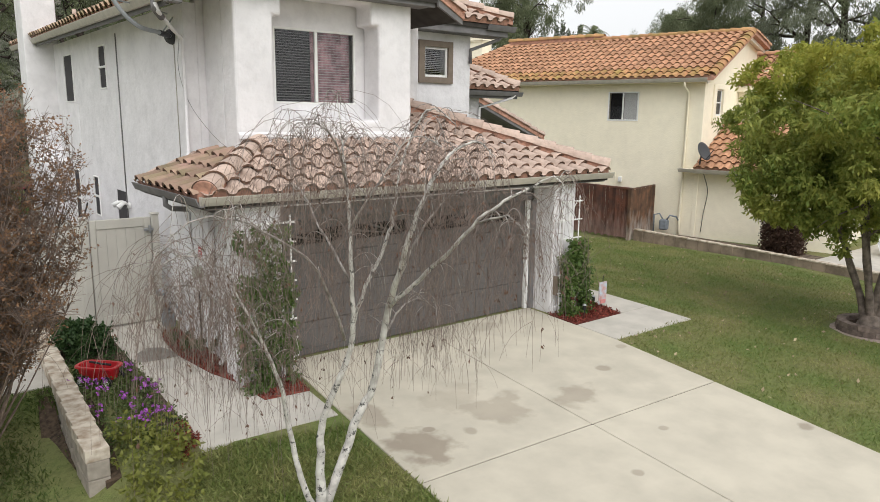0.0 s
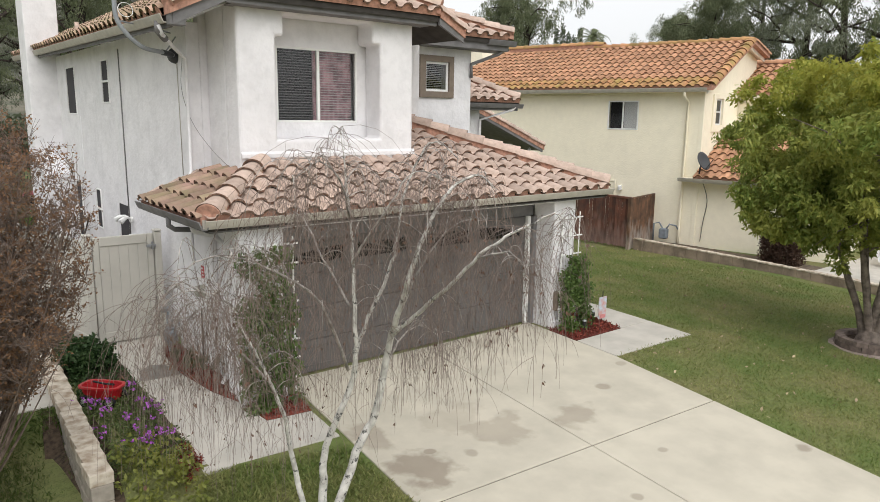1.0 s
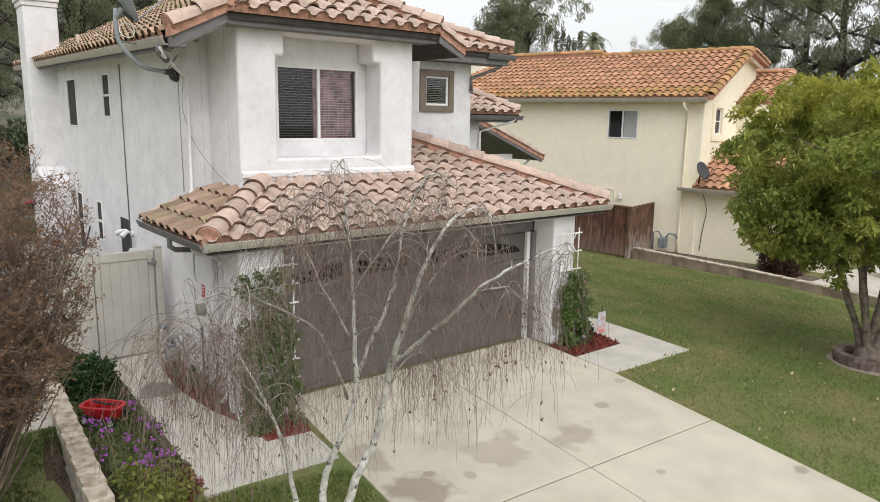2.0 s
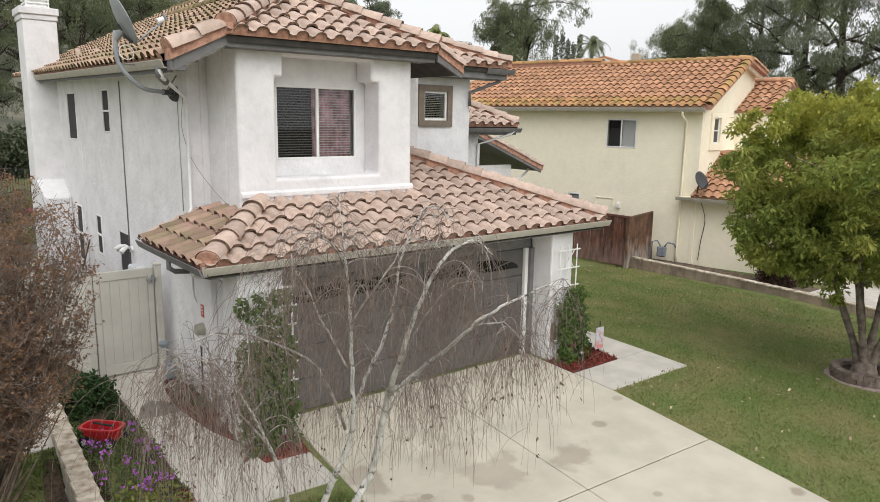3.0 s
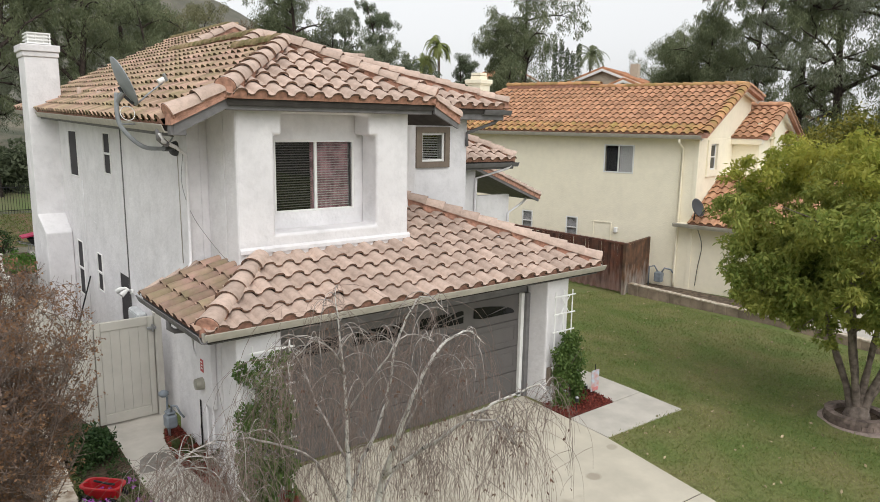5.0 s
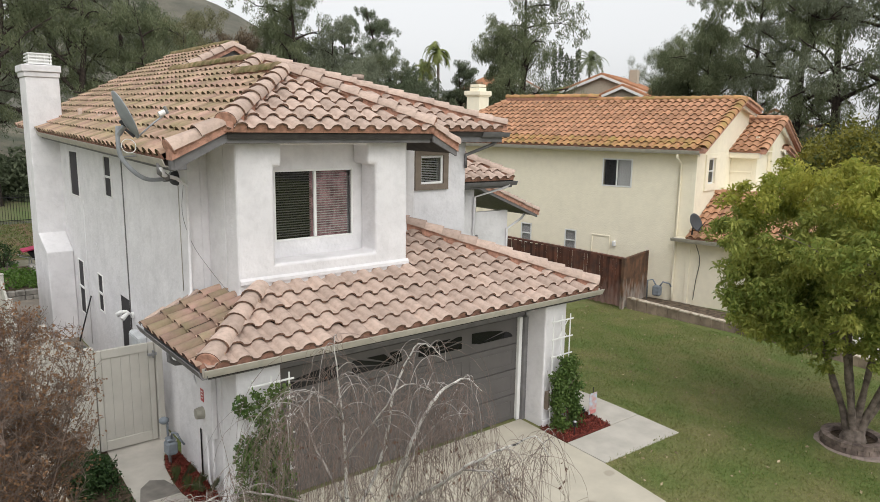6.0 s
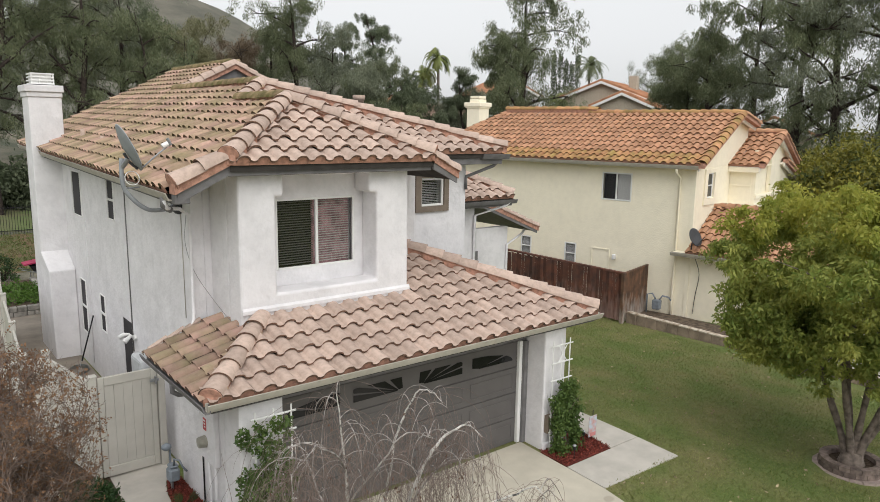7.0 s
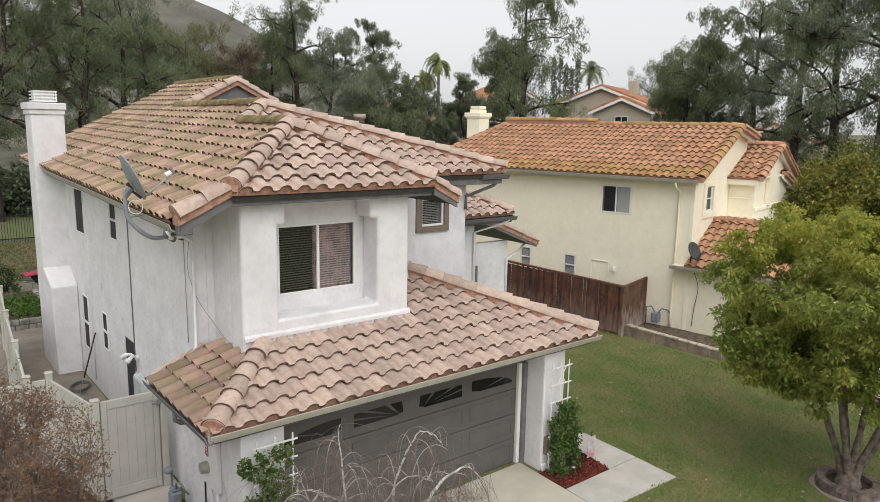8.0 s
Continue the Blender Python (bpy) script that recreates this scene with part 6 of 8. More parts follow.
# background trees
def far_tree(loc, height, spread, seed, leaf=LEAF_E, bark=BARK_D, clumps=260, per=60, size=0.28, droop=0.55, bare=0.3, label="tall eucalyptus with grey-green drooping leaves", asp=0.28, lean=0.0):
    """A tall open-crowned tree: leaning trunk, a few limbs, leaves in hanging clumps."""
    r = random.Random(seed)
    x, y, z = loc
    t = thing("eucalyptus_tree", loc, label, "tree", "trees behind the houses")
    top = Vector((x + lean * height, y + r.uniform(-0.06, 0.06) * height, z + height * 0.9))
    tr = smooth_path([(x, y, z - 0.3), (x + lean * 0.2 * height + r.uniform(-0.02, 0.02) * height, y, z + height * 0.3), (x + lean * 0.6 * height + r.uniform(-0.04, 0.04) * height, y + r.uniform(-0.03, 0.03) * height, z + height * 0.6), top], 4)
    s = Shape().tube(tr, taper(0.018 * height + 0.06, 0.02, len(tr)), 7, False)
    part("trunk", s.mesh("trunk", bark, True), t)
    ls, cs, rad = Shape(), [], []
    nl = max(8, int(height * 0.85))
    m_ = max(2, clumps // (nl * 5))
    for k in range(nl):
        f = bare + (1 - bare) * (k + r.random()) / nl
        p = tr[min(len(tr) - 1, int(f * (len(tr) - 1)))]
        a = r.uniform(0, 2 * math.pi)
        L = spread * (1.15 - 0.65 * f) * r.uniform(0.7, 1.2)
        q = bend(p, (math.cos(a), math.sin(a), r.uniform(0.35, 1.1)), L, 6, 0.12, 0.22, r)
        r0 = 0.011 * height * (1.1 - f) + 0.03
        ls.tube(q, taper(r0, 0.02, 7), 5, False)
        for j in range(5):
            i0 = r.randrange(2, 7)
            b = r.uniform(0, 2 * math.pi)
            q2 = bend(q[i0], (math.cos(b), math.sin(b), r.uniform(-0.1, 0.9)), spread * r.uniform(0.14, 0.34), 4, 0.1, 0.25, r)
            ls.tube(q2, taper(0.4 * r0 + 0.012, 0.01, 5), 4, False)
            c0 = q2[-1]
            o = 0.11 * spread
            for i in range(m_):
                cs.append((c0.x + r.gauss(0, o), c0.y + r.gauss(0, o), c0.z + r.gauss(0, o * 0.8) - 0.08 * spread * r.random()))
                rad.append(r.uniform(0.5, 1.0) * 0.10 * spread + 0.12)
    part("limb_mass", ls.mesh("limb_mass", bark, True), t, kind="stuff")
    part("crown", quads("crown", leaf_cloud(blob_points(cs, rad, per, seed, 1.2), size, asp, droop, seed + 1, corners=3), 3, leaf), t, kind="stuff")
    return t


def polar(az, dist):
    return 0.5 + dist * math.sin(radians(az)), 0.3 + dist * math.cos(radians(az))


def at_ground(az, dist, dz=0.0):
    x, y = polar(az, dist)
    return (x, y, gz(x, y) + dz)


LEAF_E2 = leaf_mat("grey_leaf", (0.175, 0.20, 0.135), (0.30, 0.32, 0.225), trans=0.4)
LEAF_D = leaf_mat("dark_green_leaf", (0.085, 0.11, 0.062), (0.165, 0.19, 0.11), trans=0.25)
LEAF_O = leaf_mat("olive_leaf", (0.14, 0.15, 0.075), (0.26, 0.24, 0.13), trans=0.3)
LEAF_R = leaf_mat("reddish_leaf", (0.13, 0.09, 0.055), (0.22, 0.17, 0.11), trans=0.3)
# azimuth, distance, height, spread, leaves, clumps, bare share of the trunk
TREES = [
    (2.5, 62, 20, 6.0, LEAF_E, 300, 0.3), (6.5, 56, 21, 5.5, LEAF_E, 280, 0.34), (9.5, 70, 22, 6.5, LEAF_E2, 340, 0.25), (12, 58, 20, 5.5, LEAF_E, 300, 0.3), (14.5, 66, 20.5, 6.0, LEAF_E2, 320, 0.25), (17, 60, 16.2, 5.4, LEAF_E, 320, 0.18),
    (4.5, 78, 20, 6.5, LEAF_D, 320, 0.12), (10.5, 84, 20, 6.5, LEAF_D, 320, 0.12), (15.8, 80, 19, 6.0, LEAF_D, 320, 0.1),
    (18.6, 74, 15.5, 5.4, LEAF_O, 380, 0.08), (21.0, 78, 16.0, 5.2, LEAF_O, 380, 0.08), (23.2, 80, 16.0, 5.0, LEAF_R, 360, 0.08), (25.2, 76, 18.5, 5.0, LEAF_E, 400, 0.10), (27.4, 72, 22.5, 5.6, LEAF_E, 520, 0.10), (29.6, 72, 16.5, 4.8, LEAF_E2, 420, 0.08),
    (31.4, 80, 18.5, 2.6, LEAF_D, 170, 0.2), (33.6, 82, 20.5, 3.6, LEAF_D, 300, 0.2), (31.8, 66, 12.5, 4.6, LEAF_E2, 380, 0.08), (34.1, 68, 13.5, 4.6, LEAF_E, 380, 0.08), (35.9, 70, 12.0, 4.2, LEAF_D, 320, 0.10), (37.6, 66, 8.0, 3.4, LEAF_D, 240, 0.1),
    (36.9, 76, 11.5, 4.0, LEAF_D, 300, 0.1), (39.3, 80, 9.5, 3.8, LEAF_E2, 280, 0.1), (35.2, 62, 9.0, 3.6, LEAF_E, 260, 0.1),
    (41.0, 78, 13.5, 3.4, LEAF_D, 280, 0.15), (42.6, 76, 11.5, 3.8, LEAF_E2, 300, 0.12), (43.8, 70, 16.5, 3.4, LEAF_E, 220, 0.3), (56.0, 104, 19.5, 6.4, LEAF_E, 480, 0.06), (57.2, 66, 14.8, 4.8, LEAF_E, 620, 0.10), (59.6, 62, 15.8, 5.0, LEAF_E, 560, 0.14),
    (62.4, 64, 20.5, 3.8, LEAF_E, 130, 0.40), (65.0, 58, 22, 4.8, LEAF_E2, 280, 0.32), (67.8, 54, 22, 5.4, LEAF_E, 360, 0.2), (70.4, 52, 21, 5.4, LEAF_E2, 360, 0.18), (73.0, 50, 20, 5.6, LEAF_E, 340, 0.2), (76.5, 52, 20, 6.0, LEAF_E, 300, 0.3),
]
for i, (az, dist, hh, sp, lf, nc_, br) in enumerate(TREES):
    far_tree(at_ground(az, dist), hh, sp, 100 + i, lf, clumps=nc_, per=110, size=0.21, lean=0.06 * math.sin(i * 2.3), bare=br)
# tall open tree behind the ridge
far_tree(at_ground(45.4, 66), 21.5, 5.4, 140, LEAF_E, clumps=480, per=100, size=0.22, bare=0.30, lean=0.02, label="tall open eucalyptus with thin grey-green crown")

# ---- yard scrub and hedges ----
def hedge(name, loc, size, n, leafm, label, seed, leaf=0.16, per=26):
    t = thing(name, loc, label, "shrub")
    c = crown(n, (loc[0], loc[1], loc[2] + size[2] * 0.35), size, seed, 0.3, -0.55)
    part("leaves", quads("leaves", leaf_cloud(blob_points(c, [0.22 * size[0] ** 0.5] * len(c), per, seed), leaf, 0.45, 0.25, seed + 1), 4, leafm), t, kind="stuff")
    w = Shape()
    rr = random.Random(seed)
    for k in range(9):
        a = rr.uniform(0, 6.28)
        q = bend(loc, (math.cos(a) * 0.6, math.sin(a) * 0.6, 1), size[2] * 0.9, 5, 0.0, 0.15, rr)
        w.tube(q, taper(0.04, 0.01, 6), 5, False)
    part("stems", w.mesh("stems", BARK_D, True), t, kind="stuff")
    return t


for i, (az, dist, s_, lf) in enumerate(((30, 74, (6, 5, 3.0), LEAF_E2), (33, 70, (6, 4, 2.6), LEAF_D), (36.5, 72, (6, 4, 2.4), LEAF_D), (39.5, 74, (6, 4, 2.6), LEAF_D), (43.5, 74, (5, 4, 3.6), LEAF_H), (47.5, 78, (5, 4, 4.0), LEAF_O), (51.5, 74, (4, 4, 3.0), LEAF_H), (41.6, 66, (4, 4, 3.6), LEAF_H), (38.6, 66, (5, 4, 3.2), LEAF_H), (25, 74, (7, 5, 3.2), LEAF_D), (20, 66, (7, 5, 2.6), LEAF_D), (14, 62, (7, 4, 2.2), LEAF_D), (8, 62, (7, 4, 2.2), LEAF_D), (3, 60, (7, 4, 2.4), LEAF_D))):
    hedge("hedge", at_ground(az, dist), s_, 300, lf, "dark clipped scrub on the slope", 200 + i, 0.40, 26)
for i, (az, dist, s_) in enumerate(((66.5, 36, (3.4, 3.0, 3.4)), (70.0, 34, (3.2, 3.0, 3.6)), (74, 36, (3.4, 3.0, 3.4)), (68.5, 42, (4, 3.0, 4.2)))):
    hedge("yellow_green_shrub", at_ground(az, dist, 1.2), s_, 420, leaf_mat("yellowing_leaf", (0.04, 0.065, 0.018), (0.32, 0.28, 0.04)) if i == 0 else bpy.data.materials["yellowing_leaf"], "large green shrub with yellowing leaves", 230 + i, 0.20, 34)
rh = thing("red_hedge", (23.6, 11.2, -0.6), "box-clipped dark red hedge before the cream wall", "hedge")
grh = np.random.default_rng(240)
rp = np.stack([grh.uniform(22.75, 23.5, 9000), grh.uniform(10.2, 11.45, 9000), grh.uniform(-0.6, 0.62, 9000)], axis=1)
part("leaves", quads("leaves", leaf_cloud(rp, 0.08, 0.6, 0.1, 241), 4, leaf_mat("dark_red_leaf", (0.055, 0.03, 0.022), (0.12, 0.075, 0.05))), rh, kind="stuff")
for k in range(6):
    xk, yk = 22.95 + 0.3 * (k % 2), 10.4 + 0.17 * k
    part("stem", Shape().tube([(xk, yk, -0.7), (xk + 0.05, yk, 0.0), (xk, yk + 0.05, 0.5)], [0.02, 0.015, 0.008], 5).mesh("stem", BARK_D, True), rh)


# ---- side gate and vinyl fence ----
vf = thing("vinyl_fence", (2.81, 15.2, 0), "beige vinyl privacy fence with square posts", "fence")


def vpost(parent, x, y, h=1.95, w=0.12):
    p = part("post", Shape().box(x - w / 2, y - w / 2, -0.05, x + w / 2, y + w / 2, h, 0.01).mesh("post", VINYL), parent)
    part("post_cap", Shape().box(x - w / 2 - 0.012, y - w / 2 - 0.012, h + 0.001, x + w / 2 + 0.012, y + w / 2 + 0.012, h + 0.04, 0.012).mesh("post_cap", VINYL), p)
    return p


def vpanel(parent, x0, y0, x1, y1, h=1.85):
    """Tongued boards between two rails."""
    d = Vector((x1 - x0, y1 - y0, 0))
    L = d.length
    m = Matrix.Translation((x0, y0, 0)) @ Matrix.Rotation(math.atan2(d.y, d.x), 4, "Z")
    for z0, z1 in ((0.05, 0.19), (h - 0.13, h)):
        part("rail", Shape().box(0, -0.025, z0, L, 0.025, z1, 0.006, m).mesh("rail", VINYL), parent)
    n = max(1, round(L / 0.155))
    for k in range(n):
        part("board", Shape().box(L * k / n + 0.003, -0.012, 0.19, L * (k + 1) / n - 0.003, 0.012, h - 0.13, 0.004, m).mesh("board", VINYL), parent)


for x, y in ((3.15, 13.1), (4.30, 13.1), (2.79, 15.12), (2.41, 15.12), (2.60, 17.80), (2.82, 20.85), (3.10, 24.1)):
    vpost(vf, x, y)
vpanel(vf, 3.14, 13.17, 2.80, 15.05)
vpanel(vf, 2.41, 15.19, 2.60, 17.73, 1.8)
vpanel(vf, 2.60, 17.87, 2.82, 20.78, 1.8)
vpanel(vf, 2.82, 20.92, 3.10, 24.03, 1.8)
vpanel(vf, -2.5, 15.12, 2.34, 15.12)
vpanel(vf, 2.48, 15.12, 2.72, 15.12)
vg = thing("vinyl_gate", (3.7, 13.1, 0), "closed beige vinyl garden gate with a metal latch", "gate")
for a in ((3.23, 0.06, 3.33, 1.92), (4.12, 0.06, 4.22, 1.92), (3.332, 0.06, 4.118, 0.24), (3.332, 1.76, 4.118, 1.92)):
    part("gate_rail", Shape().box(a[0], 13.07, a[1], a[2], 13.13, a[3], 0.008).mesh("gate_rail", VINYL), vg)
for k in range(5):
    part("board", Shape().box(3.335 + k * 0.1565, 13.088, 0.242, 3.4895 + k * 0.1565, 13.112, 1.758, 0.003).mesh("board", VINYL), vg)
part("latch", Shape().box(4.10, 13.02, 1.68, 4.26, 13.068, 1.73, 0.006).box(4.18, 13.0, 1.64, 4.21, 13.05, 1.78, 0.006).mesh("latch", METAL), vg, "metal gate latch")

# ---- red toy wagon in the flower bed ----
wg = thing("toy_wagon", (2.66, 10.48, 0), "red plastic toy wagon in the flower bed", "wagon")
wm = Matrix.Translation((2.66, 10.48, 0.0)) @ Matrix.Rotation(radians(-47), 4, "Z") @ Matrix.Scale(0.88, 4)
rings = [(0.27, 0.13, 0.11), (0.31, 0.165, 0.29), (0.345, 0.195, 0.295), (0.345, 0.195, 0.325), (0.30, 0.155, 0.325), (0.25, 0.115, 0.14)]
rows = []
for a, b, z in rings:
    row = []
    for k in range(25):
        t = 2 * math.pi * k / 24
        c, s_ = math.cos(t), math.sin(t)
        row.append(wm @ Vector((a * abs(c) ** 0.5 * (1 if c > 0 else -1), b * abs(s_) ** 0.5 * (1 if s_ > 0 else -1), z)))
    rows.append(row)
tub = loft(rows)
tub.f += [tuple(range(24)), tuple(range(5 * 25, 5 * 25 + 24))]
part("tub", tub.mesh("tub", REDP), wg, "red moulded tub")
for sx in (-0.2, 0.22):
    for sy in (-0.165, 0.165):
        w = Shape().tube([wm @ Vector((sx, sy - 0.025, 0.085)), wm @ Vector((sx, sy + 0.025, 0.085))], 0.085, 18)
        wh = part("wheel", w.mesh("wheel", DARK), wg, "black wheel with a white hub")
        sgn = -1 if sy < 0 else 1
        part("hub", Shape().tube([wm @ Vector((sx, sy + sgn * 0.02, 0.085)), wm @ Vector((sx, sy + sgn * 0.032, 0.085))], 0.05, 14).mesh("hub", WHITE), wh)
part("pull_handle", Shape().tube([wm @ Vector((-0.15, 0.0, 0.36)), wm @ Vector((0.05, -0.01, 0.34)), wm @ Vector((0.22, -0.02, 0.34))], 0.016, 8).mesh("pull_handle", DARK, True), wg, "black pull handle folded inside")


# ---- low plants ----
def cover(name, pts_fn, n, seed, material, label, size=0.05, per=10, rad=0.09, category="plants", h=0.12):
    g = np.random.default_rng(seed)
    c = []
    while len(c) < n:
        x, y = pts_fn(g)
        c.append((x, y, gz(x, y) + 0.03 + h * g.random()))
    return tagged(new(name, quads(name, leaf_cloud(blob_points(c, [rad] * n, per, seed), size, 0.5, -0.25, seed + 1), 4, material)), label, category, kind="stuff")


def bedfn(y0, y1):
    def fn(g):
        y = g.uniform(y0, y1)
        return g.uniform(2.18 + 0.0575 * (y - 8), 3.14 + 0.025 * (y - 8)), y
    return fn


cover("flower_bed_plants", bedfn(8.3, 10.7), 330, 61, leaf_mat("ground_cover_leaf", (0.05, 0.085, 0.025), (0.14, 0.17, 0.055), trans=0.2), "low green flowering ground cover", 0.045, 14, 0.08, h=0.08)
cover("flower_bed_plants", bedfn(10.4, 13.0), 220, 62, LEAF_V, "sparse low green plants in the bed", 0.05, 10, 0.07, h=0.06)
LEAF_W = leaf_mat("weed_leaf", (0.12, 0.15, 0.03), (0.26, 0.26, 0.06))
cover("weeds", lambda g: (g.uniform(2.2, 3.0), g.uniform(7.3, 8.6)), 120, 63, LEAF_W, "yellow-green weeds at the end of the bed", 0.07, 12, 0.10, h=0.25)
gfl = np.random.default_rng(64)
fc = []
for k in range(30):
    x, y = bedfn(8.5, 10.6)(gfl)
    for j in range(int(gfl.integers(2, 8))):
        fx, fy = x + gfl.normal(0, 0.06), y + gfl.normal(0, 0.06)
        fc.append((fx, fy, gz(fx, fy) + 0.14 + 0.06 * gfl.random()))
tagged(new("purple_flowers", quads("purple_flowers", leaf_cloud(blob_points(fc, [0.014] * len(fc), 6, 65), 0.030, 0.9, -0.3, 66), 4, FLOWER)), "small purple flowers over the ground cover", "flowers", kind="stuff")
gb = thing("green_bush", (2.78, 12.15, 0), "low dark green leafy bush beside the gate", "bush")
cb = crown(150, (2.80, 12.05, 0.20), (0.39, 0.44, 0.29), 67, 0.3, -0.4)
part("leaves", quads("leaves", leaf_cloud(blob_points(cb, [0.09] * len(cb), 22, 68), 0.065, 0.55, 0.1, 69), 4, LEAF_V), gb, kind="stuff")
for k, (fx, fy) in enumerate(((4.08, 10.75), (4.1, 10.35), (4.02, 11.1))):
    fp = thing("fan_palm_seedling", (fx, fy, 0), "small green fan-leaved plant in the mulch", "plant")
    rf = random.Random(70 + k)
    vs = []
    for j in range(7):
        a = rf.uniform(0, 6.28)
        base = Vector((fx, fy, 0.02))
        dirv = Vector((math.cos(a) * 0.5, math.sin(a) * 0.5, 0.9)).normalized()
        hub_p = base + dirv * rf.uniform(0.16, 0.3)
        side = dirv.orthogonal().normalized()
        for i in range(9):
            ang = (i - 4) * 0.3
            d = (dirv * math.cos(ang) + side * math.sin(ang)).normalized()
            w_ = d.cross(side.cross(dirv)).normalized() * 0.008
            e = hub_p + d * 0.2 - Vector((0, 0, 0.03))
            vs += [hub_p - w_, hub_p + d * 0.1 + w_ * 1.5, e, hub_p + d * 0.1 - w_ * 1.5]
    part("fronds", quads("fronds", np.array([tuple(v) for v in vs]), 4, LEAF_H), fp, kind="stuff")


# bark chips on the mulch
def chips(name, fn, n, seed):
    g = np.random.default_rng(seed)
    c = []
    for k in range(n):
        x, y = fn(g)
        c.append((x, y, gz(x, y) + 0.03 + 0.012 * g.random()))
    return tagged(new(name, quads(name, leaf_cloud(c, 0.055, 0.4, 0.0, seed), 4, MULCH)), "red bark chips", "mulch", kind="stuff")


def in_poly(poly):
    xs, ys = [p[0] for p in poly], [p[1] for p in poly]

    def fn(g):
        while True:
            x, y = g.uniform(min(xs), max(xs)), g.uniform(min(ys), max(ys))
            if inside(poly, x, y):
                return x, y
    return fn


chips("bark_chips", in_poly([(10.40, 8.53), (11.68, 8.53), (11.84, 9.88), (11.10, 9.88), (11.1, 9.2), (10.40, 9.2)]), 2600, 71)
chips("bark_chips", in_poly([(4.30, 8.70), (4.90, 8.64), (4.96, 9.18), (4.24, 9.22)]), 900, 72)
chips("bark_chips", in_poly([(4.20, 9.5), (4.35, 9.84), (4.35, 12.35), (4.12, 12.35), (3.99, 11.9), (3.93, 11.25), (3.93, 10.95), (4.04, 9.95)]), 2400, 74)
chips("bark_chips", in_poly([(2.85, 7.75), (3.18, 8.05), (3.2, 8.7), (3.0, 8.6)]), 400, 73)


# grass blades over the lawns
def grass(name, fn, n, seed, material, label, size=0.075):
    g = np.random.default_rng(seed)
    c = []
    while len(c) < n:
        x, y = fn(g)
        c.append((x, y, gz(x, y) - 0.005))
    v = leaf_cloud(c, size, 0.16, -0.72, seed + 1, 0.5)
    return tagged(new(name, quads(name, v, 4, material)), label, "grass", kind="stuff")


GRASS = leaf_mat("grass_blade", (0.115, 0.18, 0.036), (0.36, 0.335, 0.14), trans=0.3)
ldrv = lambda y: DR(y) + 0.04 if y < 7.62 else (12.62 if y < 10.8 else 11.9)


def lawn_fn(g):
    while True:
        y = 1.0 + 15.0 * g.random() ** 1.25
        x = g.uniform(8.2, 21.1)
        if x > ldrv(y) and math.hypot(x - TX, y - TY) > 0.82:
            return x, y


grass("grass", lawn_fn, 190000, 81, GRASS, "short green lawn grass", 0.06)
fpoly = in_poly([(2.4, 3.5), (4.70, 4.2), (4.78, 7.45), (3.1, 7.85), (2.95, 7.6), (2.2, 7.2)])
grass("grass", fpoly, 34000, 82, GRASS, "patchy front lawn grass round the birch")
# darker copy of the blades: this garden's shade is put into their colour
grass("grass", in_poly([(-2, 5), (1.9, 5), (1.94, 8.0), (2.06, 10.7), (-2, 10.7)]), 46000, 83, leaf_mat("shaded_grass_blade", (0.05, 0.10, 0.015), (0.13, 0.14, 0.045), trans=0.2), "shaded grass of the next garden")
# fallen leaves and litter
gl = np.random.default_rng(84)
lc = []
for k in range(520):
    x, y = lawn_fn(gl)
    lc.append((x, y, gz(x, y) + 0.035))
tagged(new("fallen_leaves", quads("fallen_leaves", leaf_cloud(lc, 0.07, 0.6, 0.0, 85), 4, mat("pale_dry_leaf", (0.42, 0.34, 0.22), 0.9, var=0.2, bump=0))), "pale fallen leaves on the grass", "leaves", kind="stuff")


# ---- trellises and climbers ----
def trellis(x0, x1, y, z0, z1, rungs, label, diag):
    t = thing("trellis", ((x0 + x1) / 2, y, z0), label, "trellis")
    for x in (x0 + 0.07, (x0 + x1) / 2, x1 - 0.07):
        part("upright", Shape().box(x - 0.012, y - 0.008, z0, x + 0.012, y + 0.008, z1, 0.003).mesh("upright", WHITE), t)
    for k in range(rungs):
        z = z1 - 0.10 - k * (z1 - z0 - 0.15) / rungs
        part("rung", Shape().box(x0, y - 0.026, z - 0.013, x1, y - 0.0085, z + 0.013, 0.003).mesh("rung", WHITE), t)
    if diag:
        for s_ in (-1, 1):
            xm = (x0 + x1) / 2
            dz = (z1 - z0 - 0.15) / rungs
            m = Matrix.Translation((xm, y - 0.032, z1 - 0.10 - dz / 2)) @ Matrix.Rotation(s_ * math.atan2((x1 - x0) / 2 - 0.06, dz), 4, "Y")
            part("brace", Shape().box(-0.009, -0.005, -dz * 0.6, 0.009, 0.005, dz * 0.6, 0.002, m).mesh("brace", WHITE), t)
    return t


trellis(4.30, 5.00, 9.10, 0.0, 2.36, 8, "white wooden trellis grown over with ivy", False)
trellis(10.48, 11.10, 9.12, 0.0, 2.26, 6, "white wooden trellis, its foot grown over", True)


